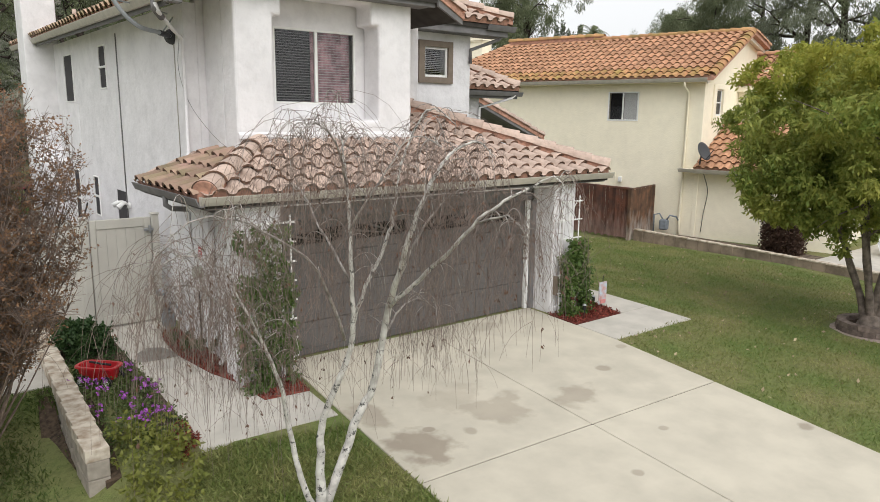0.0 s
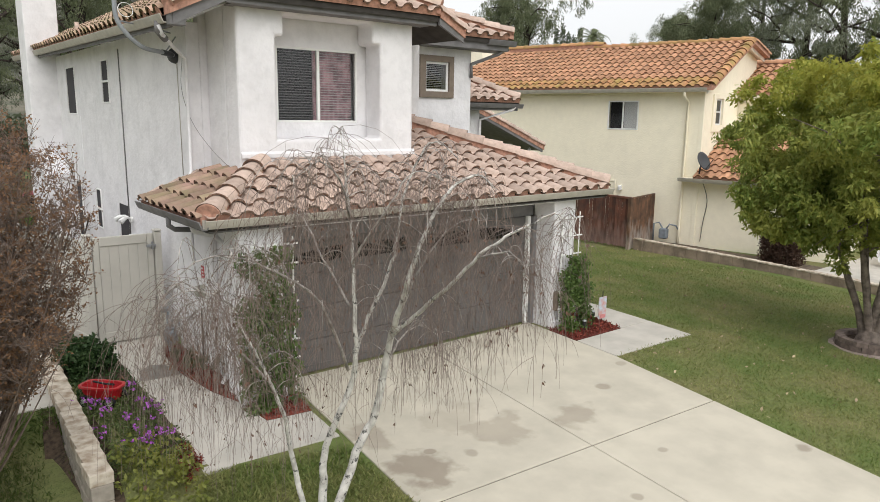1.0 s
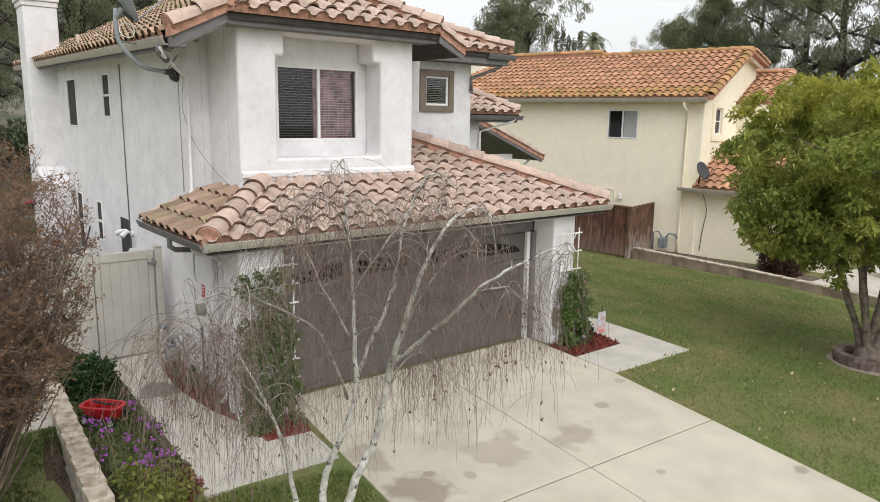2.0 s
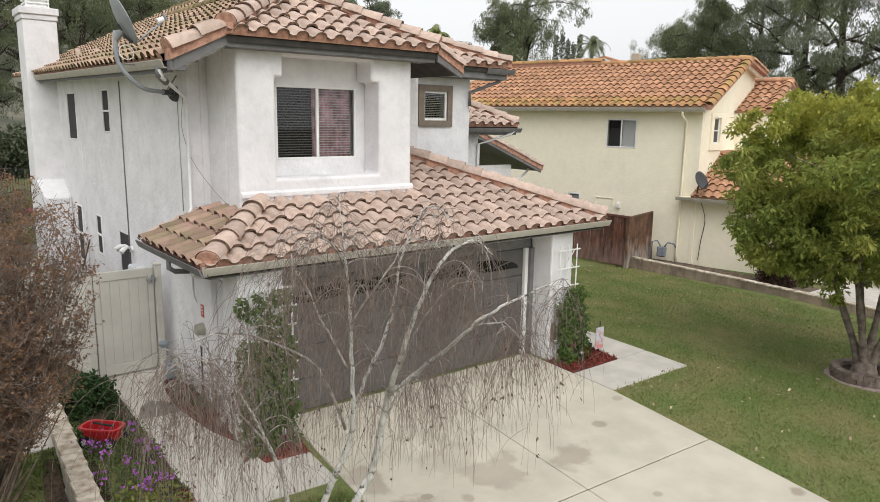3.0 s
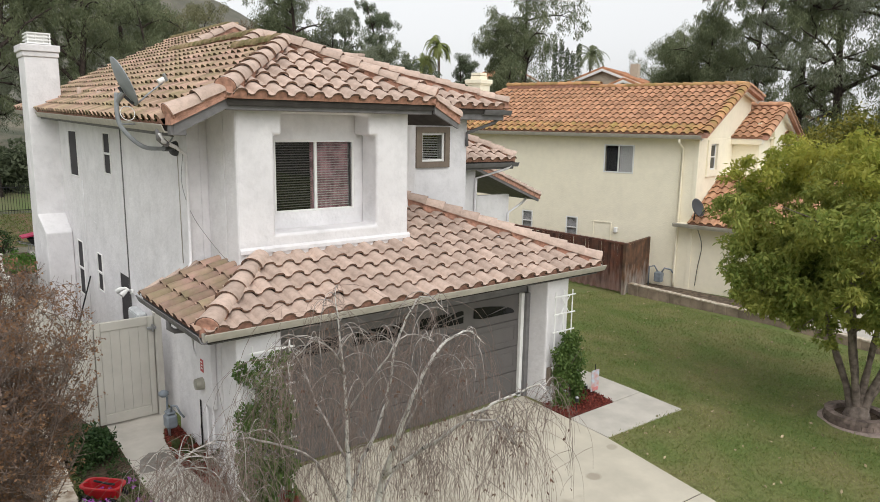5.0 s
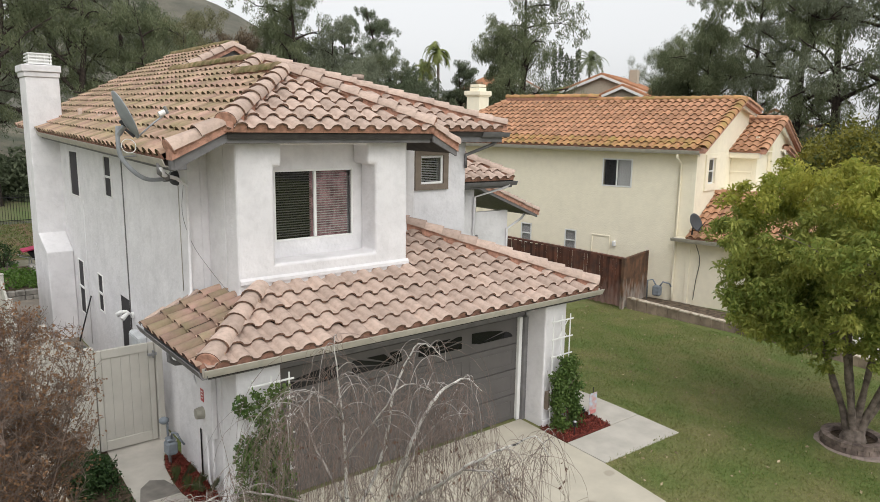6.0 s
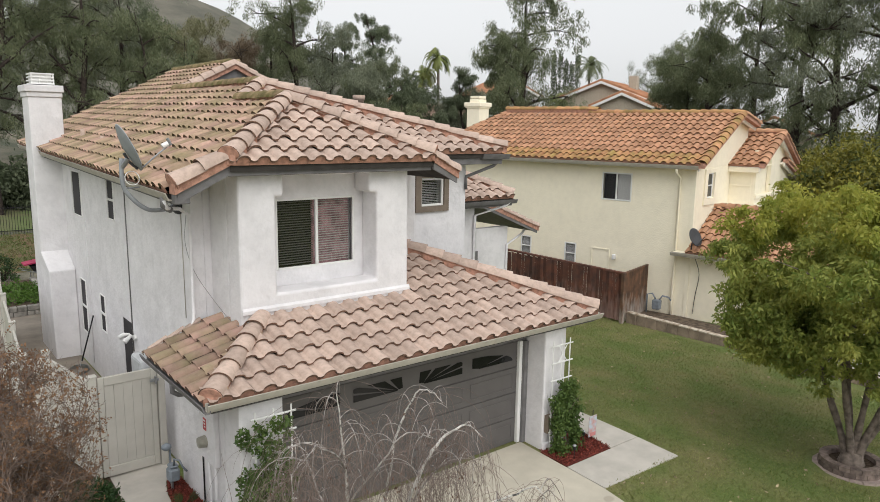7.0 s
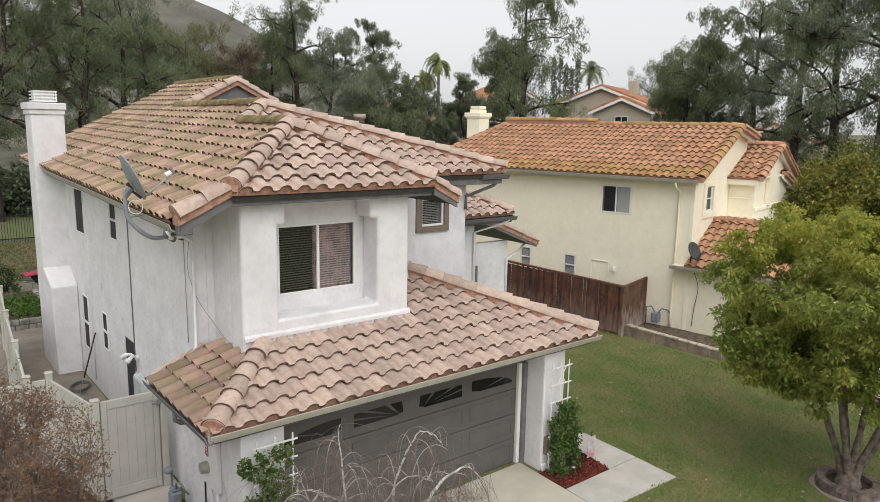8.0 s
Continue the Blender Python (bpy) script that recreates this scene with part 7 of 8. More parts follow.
def climber(x0, x1, z0, z1, y, n, seed, label, bulge=0.16, thin=0.0):
    t = thing("climbing_vine", ((x0 + x1) / 2, y, 0), label, "vine")
    g = np.random.default_rng(seed)
    c = []
    while len(c) < n:
        x, z = g.uniform(x0, x1), z0 + (z1 - z0) * g.random() ** (1.0 + thin)
        f = (z - z0) / (z1 - z0)
        if noise.noise(Vector((x * 3.1 + seed, z * 2.6, 0))) < -0.28 + 0.5 * f * thin * 0.5:
            continue
        c.append((x, y - bulge * (1 - 0.6 * f) * g.random(), z))
    part("leaves", quads("leaves", leaf_cloud(blob_points(c, [0.06] * n, 8, seed), 0.06, 0.65, 0.35, seed + 1), 4, leaf_mat("climber_leaf", (0.05, 0.10, 0.024), (0.14, 0.20, 0.05), trans=0.3)), t, kind="stuff")
    r = random.Random(seed)
    s = Shape()
    for k in range(16):
        s.tube(bend((r.uniform(x0 + 0.1, x1 - 0.1), y - 0.02, 0.0), (r.uniform(-0.2, 0.2), 0, 1), r.uniform(0.5, 0.95) * z1, 9, 0, 0.12, r), taper(0.008, 0.002, 10), 4, False)
    part("stems", s.mesh("stems", TWIG, True), t, kind="stuff")


climber(4.08, 4.90, 0.0, 2.22, 9.06, 780, 91, "dark green ivy climbing a white trellis", 0.20, 0.6)
climber(10.48, 11.18, 0.0, 1.42, 9.06, 620, 92, "dense green climber at the foot of a trellis", 0.30, 0.0)

# ---- meters and pipes on the garage side wall ----
ep = thing("electric_meter_panel", (4.3, 10.75, 1.4), "pale grey electric meter panel with a red notice", "meter")
part("panel_body", Shape().box(4.27, 10.42, 1.0, 4.358, 11.05, 2.36, 0.01).mesh("panel_body", STUCCO), ep)
part("notice", Shape().box(4.262, 10.74, 1.52, 4.2695, 10.86, 1.72).mesh("notice", REDP), ep, "small red warning notice")
for k, (a, b) in enumerate(((1.67, 1.69), (1.62, 1.64), (1.57, 1.59))):
    part("notice_bar", Shape().box(4.259, 10.76, a, 4.2615, 10.84 - 0.015 * k, b).mesh("notice_bar", WHITE), ep)
part("meter_dial", Shape().tube([(4.272, 10.80, 1.33), (4.21, 10.80, 1.33), (4.15, 10.80, 1.33), (4.145, 10.80, 1.33)], [0.10, 0.095, 0.085, 0.06], 18).mesh("meter_dial", mat("beige_meter", (0.33, 0.32, 0.27), 0.4)), ep, "round beige meter dial")
part("conduit", Shape().tube([(4.31, 10.52, 1.0), (4.31, 10.52, 0.2), (4.31, 10.64, 0.10), (4.31, 10.76, 0.2), (4.31, 10.78, 1.0)], 0.02, 8).mesh("conduit", STUCCO, True), ep)
part("conduit", Shape().tube([(4.34, 11.14, 2.48), (4.34, 11.14, 0.1)], 0.013, 6).mesh("conduit", DARK, True), ep, "thin dark cable")
pipe("downspout", house, STUCCO, [(3.72, 9.6, 2.55), (3.76, 9.66, 2.46), (4.18, 9.98, 2.30), (4.30, 10.02, 2.18), (4.30, 10.02, 0.25), (4.18, 9.96, 0.10)], 0.038, label="white downspout at the garage corner")
pipe("downspout_elbow", house, GREYTRIM, [(3.64, 10.3, 2.58), (3.64, 10.3, 2.46), (3.72, 10.3, 2.40), (4.1, 10.3, 2.36), (4.34, 10.3, 2.33)], 0.038, label="dark gutter outlet elbow")
pipe("wall_cable", house, STUCCO, [(4.345, 11.4, 2.28), (4.345, 11.4, 1.75), (4.345, 11.25, 1.62), (4.345, 11.15, 1.6)], 0.014)
gm_ = thing("gas_meter", (3.75, 11.25, 0), "grey-blue gas meter with pipes beside the wall", "meter")
part("meter_body", Shape().box(3.64, 11.10, 0.42, 3.86, 11.36, 0.72, 0.04).mesh("meter_body", METER), gm_)
part("meter_top", Shape().box(3.66, 11.12, 0.725, 3.84, 11.34, 0.80, 0.03).mesh("meter_top", METER), gm_)
part("riser", Shape().tube([(3.76, 11.42, 0.0), (3.76, 11.42, 0.9), (3.76, 11.40, 1.05)], 0.022, 8).mesh("riser", METER, True), gm_)
part("regulator", Shape().tube([(3.70, 11.42, 1.06), (3.70, 11.42, 1.10), (3.70, 11.42, 1.16), (3.70, 11.42, 1.20)], [0.06, 0.10, 0.10, 0.04], 14).mesh("regulator", METER, True), gm_)
part("outlet_pipe", Shape().tube([(3.75, 11.15, 0.80), (3.75, 11.12, 0.95), (3.80, 10.95, 0.98), (3.84, 10.9, 0.85), (3.92, 10.9, 0.72)], 0.022, 8).mesh("outlet_pipe", METER, True), gm_)
part("bracket", Shape().box(3.70, 11.2, 0.0, 3.74, 11.24, 0.42).mesh("bracket", METAL), gm_)
gm_.location = Vector(gm_.location) + Vector((0.36, 0.78, -0.14))
gm_.scale = (0.85, 0.85, 0.8)

# ---- fittings of the long side wall ----
sd = thing("satellite_dish", (4.5, 11.7, 4.94), "grey satellite dish on a bent wall arm", "satellite dish")
arm = smooth_path([(4.50, 12.25, 4.93), (4.22, 11.95, 4.945), (3.92, 11.74, 4.965), (3.76, 11.70, 5.04), (3.63, 11.69, 5.16), (3.52, 11.68, 5.31), (3.485, 11.67, 5.45), (3.48, 11.66, 5.62), (3.49, 11.66, 5.79)], 4)
part("mast", Shape().tube(arm, 0.034, 10).mesh("mast", DISH, True), sd, "bent grey mast")
part("sleeve", Shape().tube([arm[1], arm[4]], 0.044, 10).mesh("sleeve", DISH_D), sd, "dark steel sleeve")
part("wall_foot", Shape().tube([(4.535, 12.29, 4.93), (4.50, 12.26, 4.93), (4.46, 12.21, 4.93)], [0.13, 0.12, 0.06], 14).mesh("wall_foot", DISH_D), sd)
part("brace", Shape().tube([(3.52, 11.68, 5.33), (4.05, 12.05, 5.33), (4.52, 12.45, 5.30)], 0.012, 6).mesh("brace", DISH), sd)
part("brace", Shape().tube([(4.30, 12.05, 4.96), (4.52, 12.2, 5.22)], 0.012, 6).mesh("brace", DISH), sd)
dn = Vector((0.91, -0.02, 0.42)).normalized()
du = dn.cross(Vector((0, 0, 1))).normalized()
dv = du.cross(dn).normalized()
dc = Vector((3.54, 11.60, 5.93))
rows = []
for r in (0.0, 0.12, 0.22, 0.31, 0.38, 0.386, 0.37, 0.23, 0.0):
    back = len(rows) > 4
    row = []
    for k in range(25):
        a = 2 * math.pi * k / 24
        off = 0.45 * r * r - (0.014 if back else 0.0)
        row.append(dc + du * (r * 0.80 * math.cos(a)) + dv * (r * math.sin(a)) + dn * off)
    rows.append(row)
part("reflector", loft(rows).mesh("reflector", DISH, True), sd, "shallow grey reflector")
foot = dc - dv * 0.37 + dn * 0.04
head = foot + dn * 0.595 + dv * 0.16
part("bracket", Shape().tube([dc - dv * 0.34 + dn * 0.02, dc - dv * 0.20 - dn * 0.04, dc - dv * 0.04 - dn * 0.05], 0.022, 6).mesh("bracket", DISH_D), sd, "dark steel bracket")
part("clamp_block", Shape().tube([Vector((3.49, 11.66, 5.66)), dc - dv * 0.14 - dn * 0.03], 0.045, 8).mesh("clamp_block", METAL), sd)
part("feed_arm", Shape().tube([foot, foot + dn * 0.30 + dv * 0.09, head], 0.013, 8).mesh("feed_arm", DISH, True), sd)
part("receiver", Shape().tube([head - dn * 0.13 + dv * 0.02, head - dn * 0.03 + dv * 0.02], 0.042, 12).mesh("receiver", WHITE), sd, "white receiver head")
part("receiver_bracket", Shape().tube([head - dv * 0.02, head + dv * 0.10], 0.026, 8).mesh("receiver_bracket", METAL), sd)
lp = [Vector((3.62 + 0.105 * math.cos(a), 11.63 + 0.03 * math.sin(a), 5.49 + 0.105 * math.sin(a))) for a in [k * 0.42 for k in range(17)]]
part("cable_loop", Shape().tube(lp, 0.007, 5, False).mesh("cable_loop", WHITE, True), sd, "white cable loop")
pipe("downspout", house, STUCCO, [(3.80, 10.75, 5.22), (3.84, 10.75, 5.10), (4.30, 11.6, 4.98), (4.50, 11.74, 4.85), (4.50, 11.74, 3.1), (4.40, 11.60, 2.98)], 0.03, label="white downspout at the house corner")
pipe("gutter_outlet", house, GREYTRIM, [(3.80, 10.78, 5.27), (3.80, 10.78, 5.14), (3.95, 10.95, 5.05)], 0.05)
pipe("wall_cable", house, GUTTER_B, [(4.532, 12.25, 4.9), (4.532, 12.22, 3.0)], 0.007)
pipe("wall_cable", house, GREYTRIM, [(4.532, 15.65, 5.25), (4.53, 15.62, 1.5)], 0.014, label="dark cable down the wall")
pipe("wall_cable", house, STUCCO, [(4.532, 19.3, 3.9), (4.532, 19.38, 0.2)], 0.010)
drop = smooth_path([(4.47, 11.80, 4.86), (4.42, 11.76, 4.4), (4.55, 11.75, 3.9), (4.72, 11.5, 3.50), (4.80, 10.95, 3.22), (4.83, 10.5, 3.16)], 4)
pipe("wall_cable", house, GREYTRIM, drop, 0.004)
box("vent_cover", house, STUCCO, 4.525, 18.2, 2.82, 4.538, 18.36, 2.98, 0.004)
fll = thing("flood_light", (4.4, 15.45, 1.85), "white twin-head flood light on the wall", "lamp")
part("junction_box", Shape().tube([(4.538, 15.45, 1.85), (4.49, 15.45, 1.85)], 0.06, 14).mesh("junction_box", WHITE), fll)
for s_, y in ((-1, 15.30), (1, 15.62)):
    part("lamp_head", Shape().tube([(4.48, 15.45 + s_ * 0.03, 1.87), (4.42, (15.45 + y) / 2, 1.92), (4.34, y, 1.90), (4.26, y + s_ * 0.03, 1.84)], [0.02, 0.03, 0.045, 0.056], 12).mesh("lamp_head", WHITE, True), fll)
PALE_BOX = mat("pale_grey_box_paint", (0.55, 0.57, 0.58), 0.5, var=0.05, bump=0)
eb = thing("junction_cabinet", (4.5, 15.2, 1.3), "grey wall-mounted utility cabinet", "cabinet")
part("cabinet_body", Shape().box(4.36, 14.55, 0.95, 4.537, 15.22, 1.60, 0.03).mesh("cabinet_body", PALE_BOX), eb)
part("cabinet_door", Shape().box(4.346, 14.60, 1.0, 4.359, 15.17, 1.55, 0.005).mesh("cabinet_door", PALE_BOX), eb)
sv = thing("shovel", (4.05, 18.9, 0.0), "long-handled shovel leaning on the wall", "shovel")
part("handle", Shape().tube([(4.50, 19.0, 1.55), (4.15, 18.92, 0.45)], 0.018, 8).mesh("handle", DARK, True), sv)
part("blade", Shape().prism([(4.10, 18.80, 0.46), (4.16, 19.04, 0.46), (4.06, 19.04, 0.12), (4.03, 18.92, 0.03), (4.00, 18.80, 0.12)], (0.012, 0, 0.004)).mesh("blade", METAL), sv)
hs_ = thing("garden_hose", (4.2, 19.5, 0.03), "coiled grey garden hose on the paving", "hose")
hp = []
for k in range(120):
    a = k * 0.35
    r = 0.24 + 0.04 * math.sin(k * 0.7)
    hp.append((4.15 + r * math.cos(a), 19.4 + r * 1.3 * math.sin(a), 0.035 + 0.0007 * k))
part("coil", Shape().tube(hp, 0.012, 6).mesh("coil", mat("grey_hose", (0.16, 0.17, 0.16), 0.5), True), hs_)
gbx = thing("green_storage_bin", (3.5, 17.1, 0), "green plastic storage bin with a lid", "bin")
part("bin_body", Shape().box(3.22, 16.85, 0.0, 3.82, 17.3, 0.40, 0.03).mesh("bin_body", WOOD_T), gbx)
part("lid", Shape().box(3.19, 16.82, 0.402, 3.85, 17.33, 0.50, 0.03).mesh("lid", GREENP), gbx, "green lid")
# vent pipes on the side slope
for k, (vx, vy, hh) in enumerate(((4.72, 19.8, 0.30), (4.72, 17.9, 0.16), (4.69, 16.2, 0.16))):
    pipe("roof_vent", house, TILE, [(vx, vy, uh(vx) - 0.05), (vx, vy, uh(vx) + 0.03 + hh)], 0.05, label="small roof vent pipe")
pipe("roof_vent", house, TILE, [(10.39, 15.9, 6.2), (10.39, 15.9, 6.98), (10.39, 15.9, 6.99), (10.39, 15.9, 7.10)], [0.13, 0.13, 0.16, 0.16], label="square terracotta flue")

# ---- mulch corner: garden notice and solar lights ----
sg = thing("garden_notice", (11.68, 8.97, -0.05), "small printed garden notice on a stake", "sign")
part("board", Shape().box(11.56, 8.96, 0.05, 11.80, 8.975, 0.50, 0.004).mesh("board", mat("pale_blue_print", (0.45, 0.58, 0.66), 0.6, col2=(0.55, 0.25, 0.2), scale=7, bump=0)), sg)
part("caption_strip", Shape().box(11.605, 8.954, 0.06, 11.775, 8.9595, 0.14).mesh("caption_strip", mat("pink_print", (0.62, 0.25, 0.24), 0.6, bump=0)), sg)
part("stake", Shape().box(11.685, 8.976, -0.1, 11.70, 8.986, 0.62, 0).mesh("stake", DARK), sg)
sgm = mat("solar_black", (0.02, 0.02, 0.02), 0.35, bump=0)
for x, y in ((11.38, 8.95), (10.72, 8.62)):
    sl = thing("solar_light", (x, y, -0.05), "small black solar garden light", "lamp", "garden lights in the mulch")
    part("stake", Shape().tube([(x, y, -0.08), (x, y, 0.16)], 0.008, 6).mesh("stake", sgm), sl)
    part("lantern", Shape().tube([(x, y, 0.16), (x, y, 0.17), (x, y, 0.24), (x, y, 0.245)], [0.03, 0.035, 0.035, 0.045], 12).mesh("lantern", sgm), sl)
    part("cap", Shape().tube([(x, y, 0.246), (x, y, 0.27)], [0.045, 0.02], 12).mesh("cap", METAL), sl)
rfl = thing("red_flower", (11.2, 9.2, -0.05), "small red flowering plant in the mulch", "flower")
part("petals", quads("petals", leaf_cloud(blob_points([(11.2, 9.17, 0.14), (11.15, 9.2, 0.10), (11.25, 9.23, 0.11)], [0.07] * 3, 40, 95), 0.04, 0.8, 0, 96), 4, REDP), rfl, kind="stuff")

# ---- things at the cream house ----
ngm = thing("gas_meter", (23.3, 14.9, -0.5), "grey-blue gas meter at the cream wall", "meter")
part("meter_body", Shape().box(23.15, 15.15, -0.30, 23.4, 15.45, 0.08, 0.04).mesh("meter_body", METER), ngm)
part("riser", Shape().tube([(23.3, 15.7, -0.5), (23.3, 15.7, 0.22), (23.3, 15.5, 0.28), (23.28, 15.35, 0.08)], 0.03, 8).mesh("riser", METER, True), ngm)
part("outlet_pipe", Shape().tube([(23.28, 15.2, 0.08), (23.28, 15.1, 0.25), (23.4, 14.9, 0.2), (23.58, 14.85, 0.0)], 0.03, 8).mesh("outlet_pipe", METER, True), ngm)
nd = thing("satellite_dish", (23.1, 14.0, 2.1), "dark grey satellite dish at the roof edge", "satellite dish")
nc_ = Vector((22.95, 13.95, 2.62))
nn1 = Vector((-0.25, -0.85, 0.42)).normalized()
nu1 = nn1.cross(Vector((0, 0, 1))).normalized()
nv1 = nu1.cross(nn1).normalized()
rows = [[nc_ + nu1 * (r * 0.9 * math.cos(2 * math.pi * k / 24)) + nv1 * (r * math.sin(2 * math.pi * k / 24)) + nn1 * (0.4 * r * r - b) for k in range(25)] for r, b in ((0, 0), (0.15, 0), (0.27, 0), (0.34, 0), (0.335, 0.02), (0.0, 0.02))]
part("reflector", loft(rows).mesh("reflector", DISH_D, True), nd)
part("mast", Shape().tube([nc_ - nn1 * 0.02, nc_ + Vector((0.05, 0.1, -0.25)), (23.08, 14.1, 1.95)], 0.03, 8).mesh("mast", DISH_D, True), nd)
part("feed_arm", Shape().tube([nc_ - nv1 * 0.3, nc_ - nv1 * 0.1 + nn1 * 0.4], 0.014, 6).mesh("feed_arm", DISH_D), nd)
pipe("wall_cable", nb, DARK, smooth_path([(23.1, 13.95, 1.9), (23.55, 13.9, 1.2), (23.58, 14.0, 0.4), (23.58, 14.05, -0.3)], 4), 0.012)
wl_ = thing("wall_lamp", (23.5, 17.7, 1.3), "small white wall lamp", "lamp")
part("lamp_body", Shape().box(23.44, 17.20, 1.32, 23.598, 17.32, 1.52, 0.02).mesh("lamp_body", WHITE), wl_)
box("corner_strip", nb, CREAM, NX - 0.02, NY - 0.02, NZ, NX + 0.12, NY + 0.12, 5.0)

# neighbour's drive and a parked white car behind the tree
bed("neighbour_driveway", [(21.9, 9.65), (40, 9.65), (40, -4.0), (21.9, -4.0)], WALKC, "pale concrete driveway of the next house", "driveway", 0.036)
box("garage_wall", nb, CREAM, 23.825, 9.7, -1.2, 31.0, 9.9, 2.2)
for e_ in (nb, ngm, nd, wl_):
    turned(e_)
CARP = mat("white_car_paint", (0.78, 0.78, 0.78), 0.25, var=0.01, bump=0, spec=0.5)
car = thing("parked_car", (26.2, 6.6, -0.62), "white saloon car parked on the neighbour's driveway", "car")
CXX, CZ0 = 26.2, -0.62
prof = [(4.4, 0.25), (4.35, 0.55), (4.6, 0.78), (5.5, 0.92), (6.1, 1.36), (7.4, 1.40), (8.2, 1.02), (8.75, 0.95), (8.85, 0.5), (8.75, 0.25)]
rows = []
for k, (dx, dz) in enumerate(((-0.86, 0.0), (-0.90, 0.0), (-0.62, 0.04), (0.62, 0.04), (0.90, 0.0), (0.86, 0.0))):
    rows.append([(CXX + (dx * (0.80 if z > 1.1 and abs(dx) > 0.7 else 1.0)), y, CZ0 + z + (dz if z > 0.7 else 0)) for y, z in prof])
cb_ = loft(rows)
cb_.f += [tuple(range(len(prof))), tuple(range(6 * len(prof) - 1, 5 * len(prof) - 1, -1))]
bod = part("body", cb_.mesh("body", CARP), car, "glossy white painted body", bevel=0.03)
for sx in (-1, 1):
    part("side_window", Shape().prism([(CXX + sx * 0.89, 5.75, CZ0 + 0.98), (CXX + sx * 0.75, 6.2, CZ0 + 1.32), (CXX + sx * 0.75, 7.35, CZ0 + 1.35), (CXX + sx * 0.89, 7.95, CZ0 + 1.02)], (sx * 0.012, 0, 0)).mesh("side_window", GLASS_D), car)
    for wy in (5.2, 7.9):
        wt = part("wheel", Shape().tube([(CXX + sx * 0.72, wy, CZ0 + 0.31), (CXX + sx * 0.92, wy, CZ0 + 0.31)], 0.31, 20).mesh("wheel", DARK), car)
        part("rim", Shape().tube([(CXX + sx * 0.915, wy, CZ0 + 0.31), (CXX + sx * 0.93, wy, CZ0 + 0.31)], 0.2, 16).mesh("rim", METAL), wt)
part("windscreen", Shape().prism([(CXX - 0.62, 5.55, CZ0 + 0.97), (CXX + 0.62, 5.55, CZ0 + 0.97), (CXX + 0.55, 6.05, CZ0 + 1.39), (CXX - 0.55, 6.05, CZ0 + 1.39)], (0, -0.015, 0.015)).mesh("windscreen", GLASS_D), car)


# ---- back garden ----
irf = thing("iron_fence", (3, 46, 0), "black iron picket fence across the back garden", "fence")
pk = Shape().tube([(0, 0, 0), (0, 0, 1.65)], 0.012, 5).mesh("picket", IRON)
for k in range(90):
    ob = hang(new("picket", pk), irf)
    ob.matrix_basis = Matrix.Translation((-3 + k * 0.14, 46, gz(0, 46)))
for z in (0.18, 1.48):
    part("rail", Shape().box(-3, 45.98, z, 9.6, 46.02, z + 0.04, 0.004).mesh("rail", IRON), irf)
rbed = thing("raised_stone_bed", (4.2, 28.5, 0), "raised garden bed walled with grey flagstones", "planter")
FLAG = mat("grey_flagstone", (0.25, 0.235, 0.21), 0.9, var=0.2, scale=5, bump=0.5, bscale=20, pieces=0.2)
rn = random.Random(5)
for row in range(2):
    x = 2.9
    while x < 4.85:
        w = rn.uniform(0.22, 0.45)
        part("stone", Shape().box(x, 26.2 + rn.uniform(-0.01, 0.01), row * 0.17, x + w - 0.015, 26.42, row * 0.17 + 0.165, 0.02).mesh("stone", FLAG), rbed)
        x += w
for k in range(12):
    part("stone", Shape().box(4.86, 26.2 + k * 0.4, 0, 5.08, 26.59 + k * 0.4, 0.36, 0.02).mesh("stone", FLAG), rbed)
part("soil", Shape().box(2.9, 26.43, 0.0, 4.85, 31, 0.28).mesh("soil", SOIL), rbed)
gv_ = np.random.default_rng(97)
vp = [(gv_.uniform(3.0, 4.8), gv_.uniform(26.6, 30.0), 0.36) for k in range(160)]
part("vegetable_mass", quads("vegetable_mass", leaf_cloud(blob_points(vp, [0.16] * 160, 14, 98), 0.12, 0.5, -0.2, 99), 4, leaf_mat("vegetable_leaf", (0.06, 0.13, 0.02), (0.12, 0.2, 0.04))), rbed, "low green vegetables", kind="stuff")
wb = thing("wheelbarrow", (5.4, 33.5, 0), "wheelbarrow with a dark tray and pink cover", "wheelbarrow")
tr_ = [[(5.1, 33.2, 0.75), (5.95, 33.2, 0.75), (5.95, 33.8, 0.75), (5.1, 33.8, 0.75), (5.1, 33.2, 0.75)], [(5.3, 33.3, 0.42), (5.8, 33.3, 0.42), (5.8, 33.7, 0.42), (5.3, 33.7, 0.42), (5.3, 33.3, 0.42)]]
tb = loft(tr_)
tb.f.append((5, 6, 7, 8))
part("tray", tb.mesh("tray", DARK), wb)
part("cover", Shape().prism([(4.9, 33.15, 0.78), (5.6, 33.15, 0.90), (5.6, 33.85, 0.90), (4.9, 33.85, 0.78)], (0, 0, 0.05)).mesh("cover", mat("pink_plastic", (0.40, 0.04, 0.10), 0.5)), wb, "pink plastic cover")
for y in (33.25, 33.75):
    part("handle", Shape().tube([(4.8, y, 0.62), (5.5, y, 0.42), (6.1, 33.5, 0.22)], 0.02, 6).mesh("handle", METAL), wb)
    part("leg", Shape().tube([(5.2, y, 0.5), (5.15, y, 0.0)], 0.016, 6).mesh("leg", METAL), wb)
part("wheel", Shape().tube([(6.1, 33.45, 0.2), (6.1, 33.55, 0.2)], 0.2, 16).mesh("wheel", DARK), wb)
wb.location = Vector(wb.location) + Vector((-0.15, -2.0, 0))
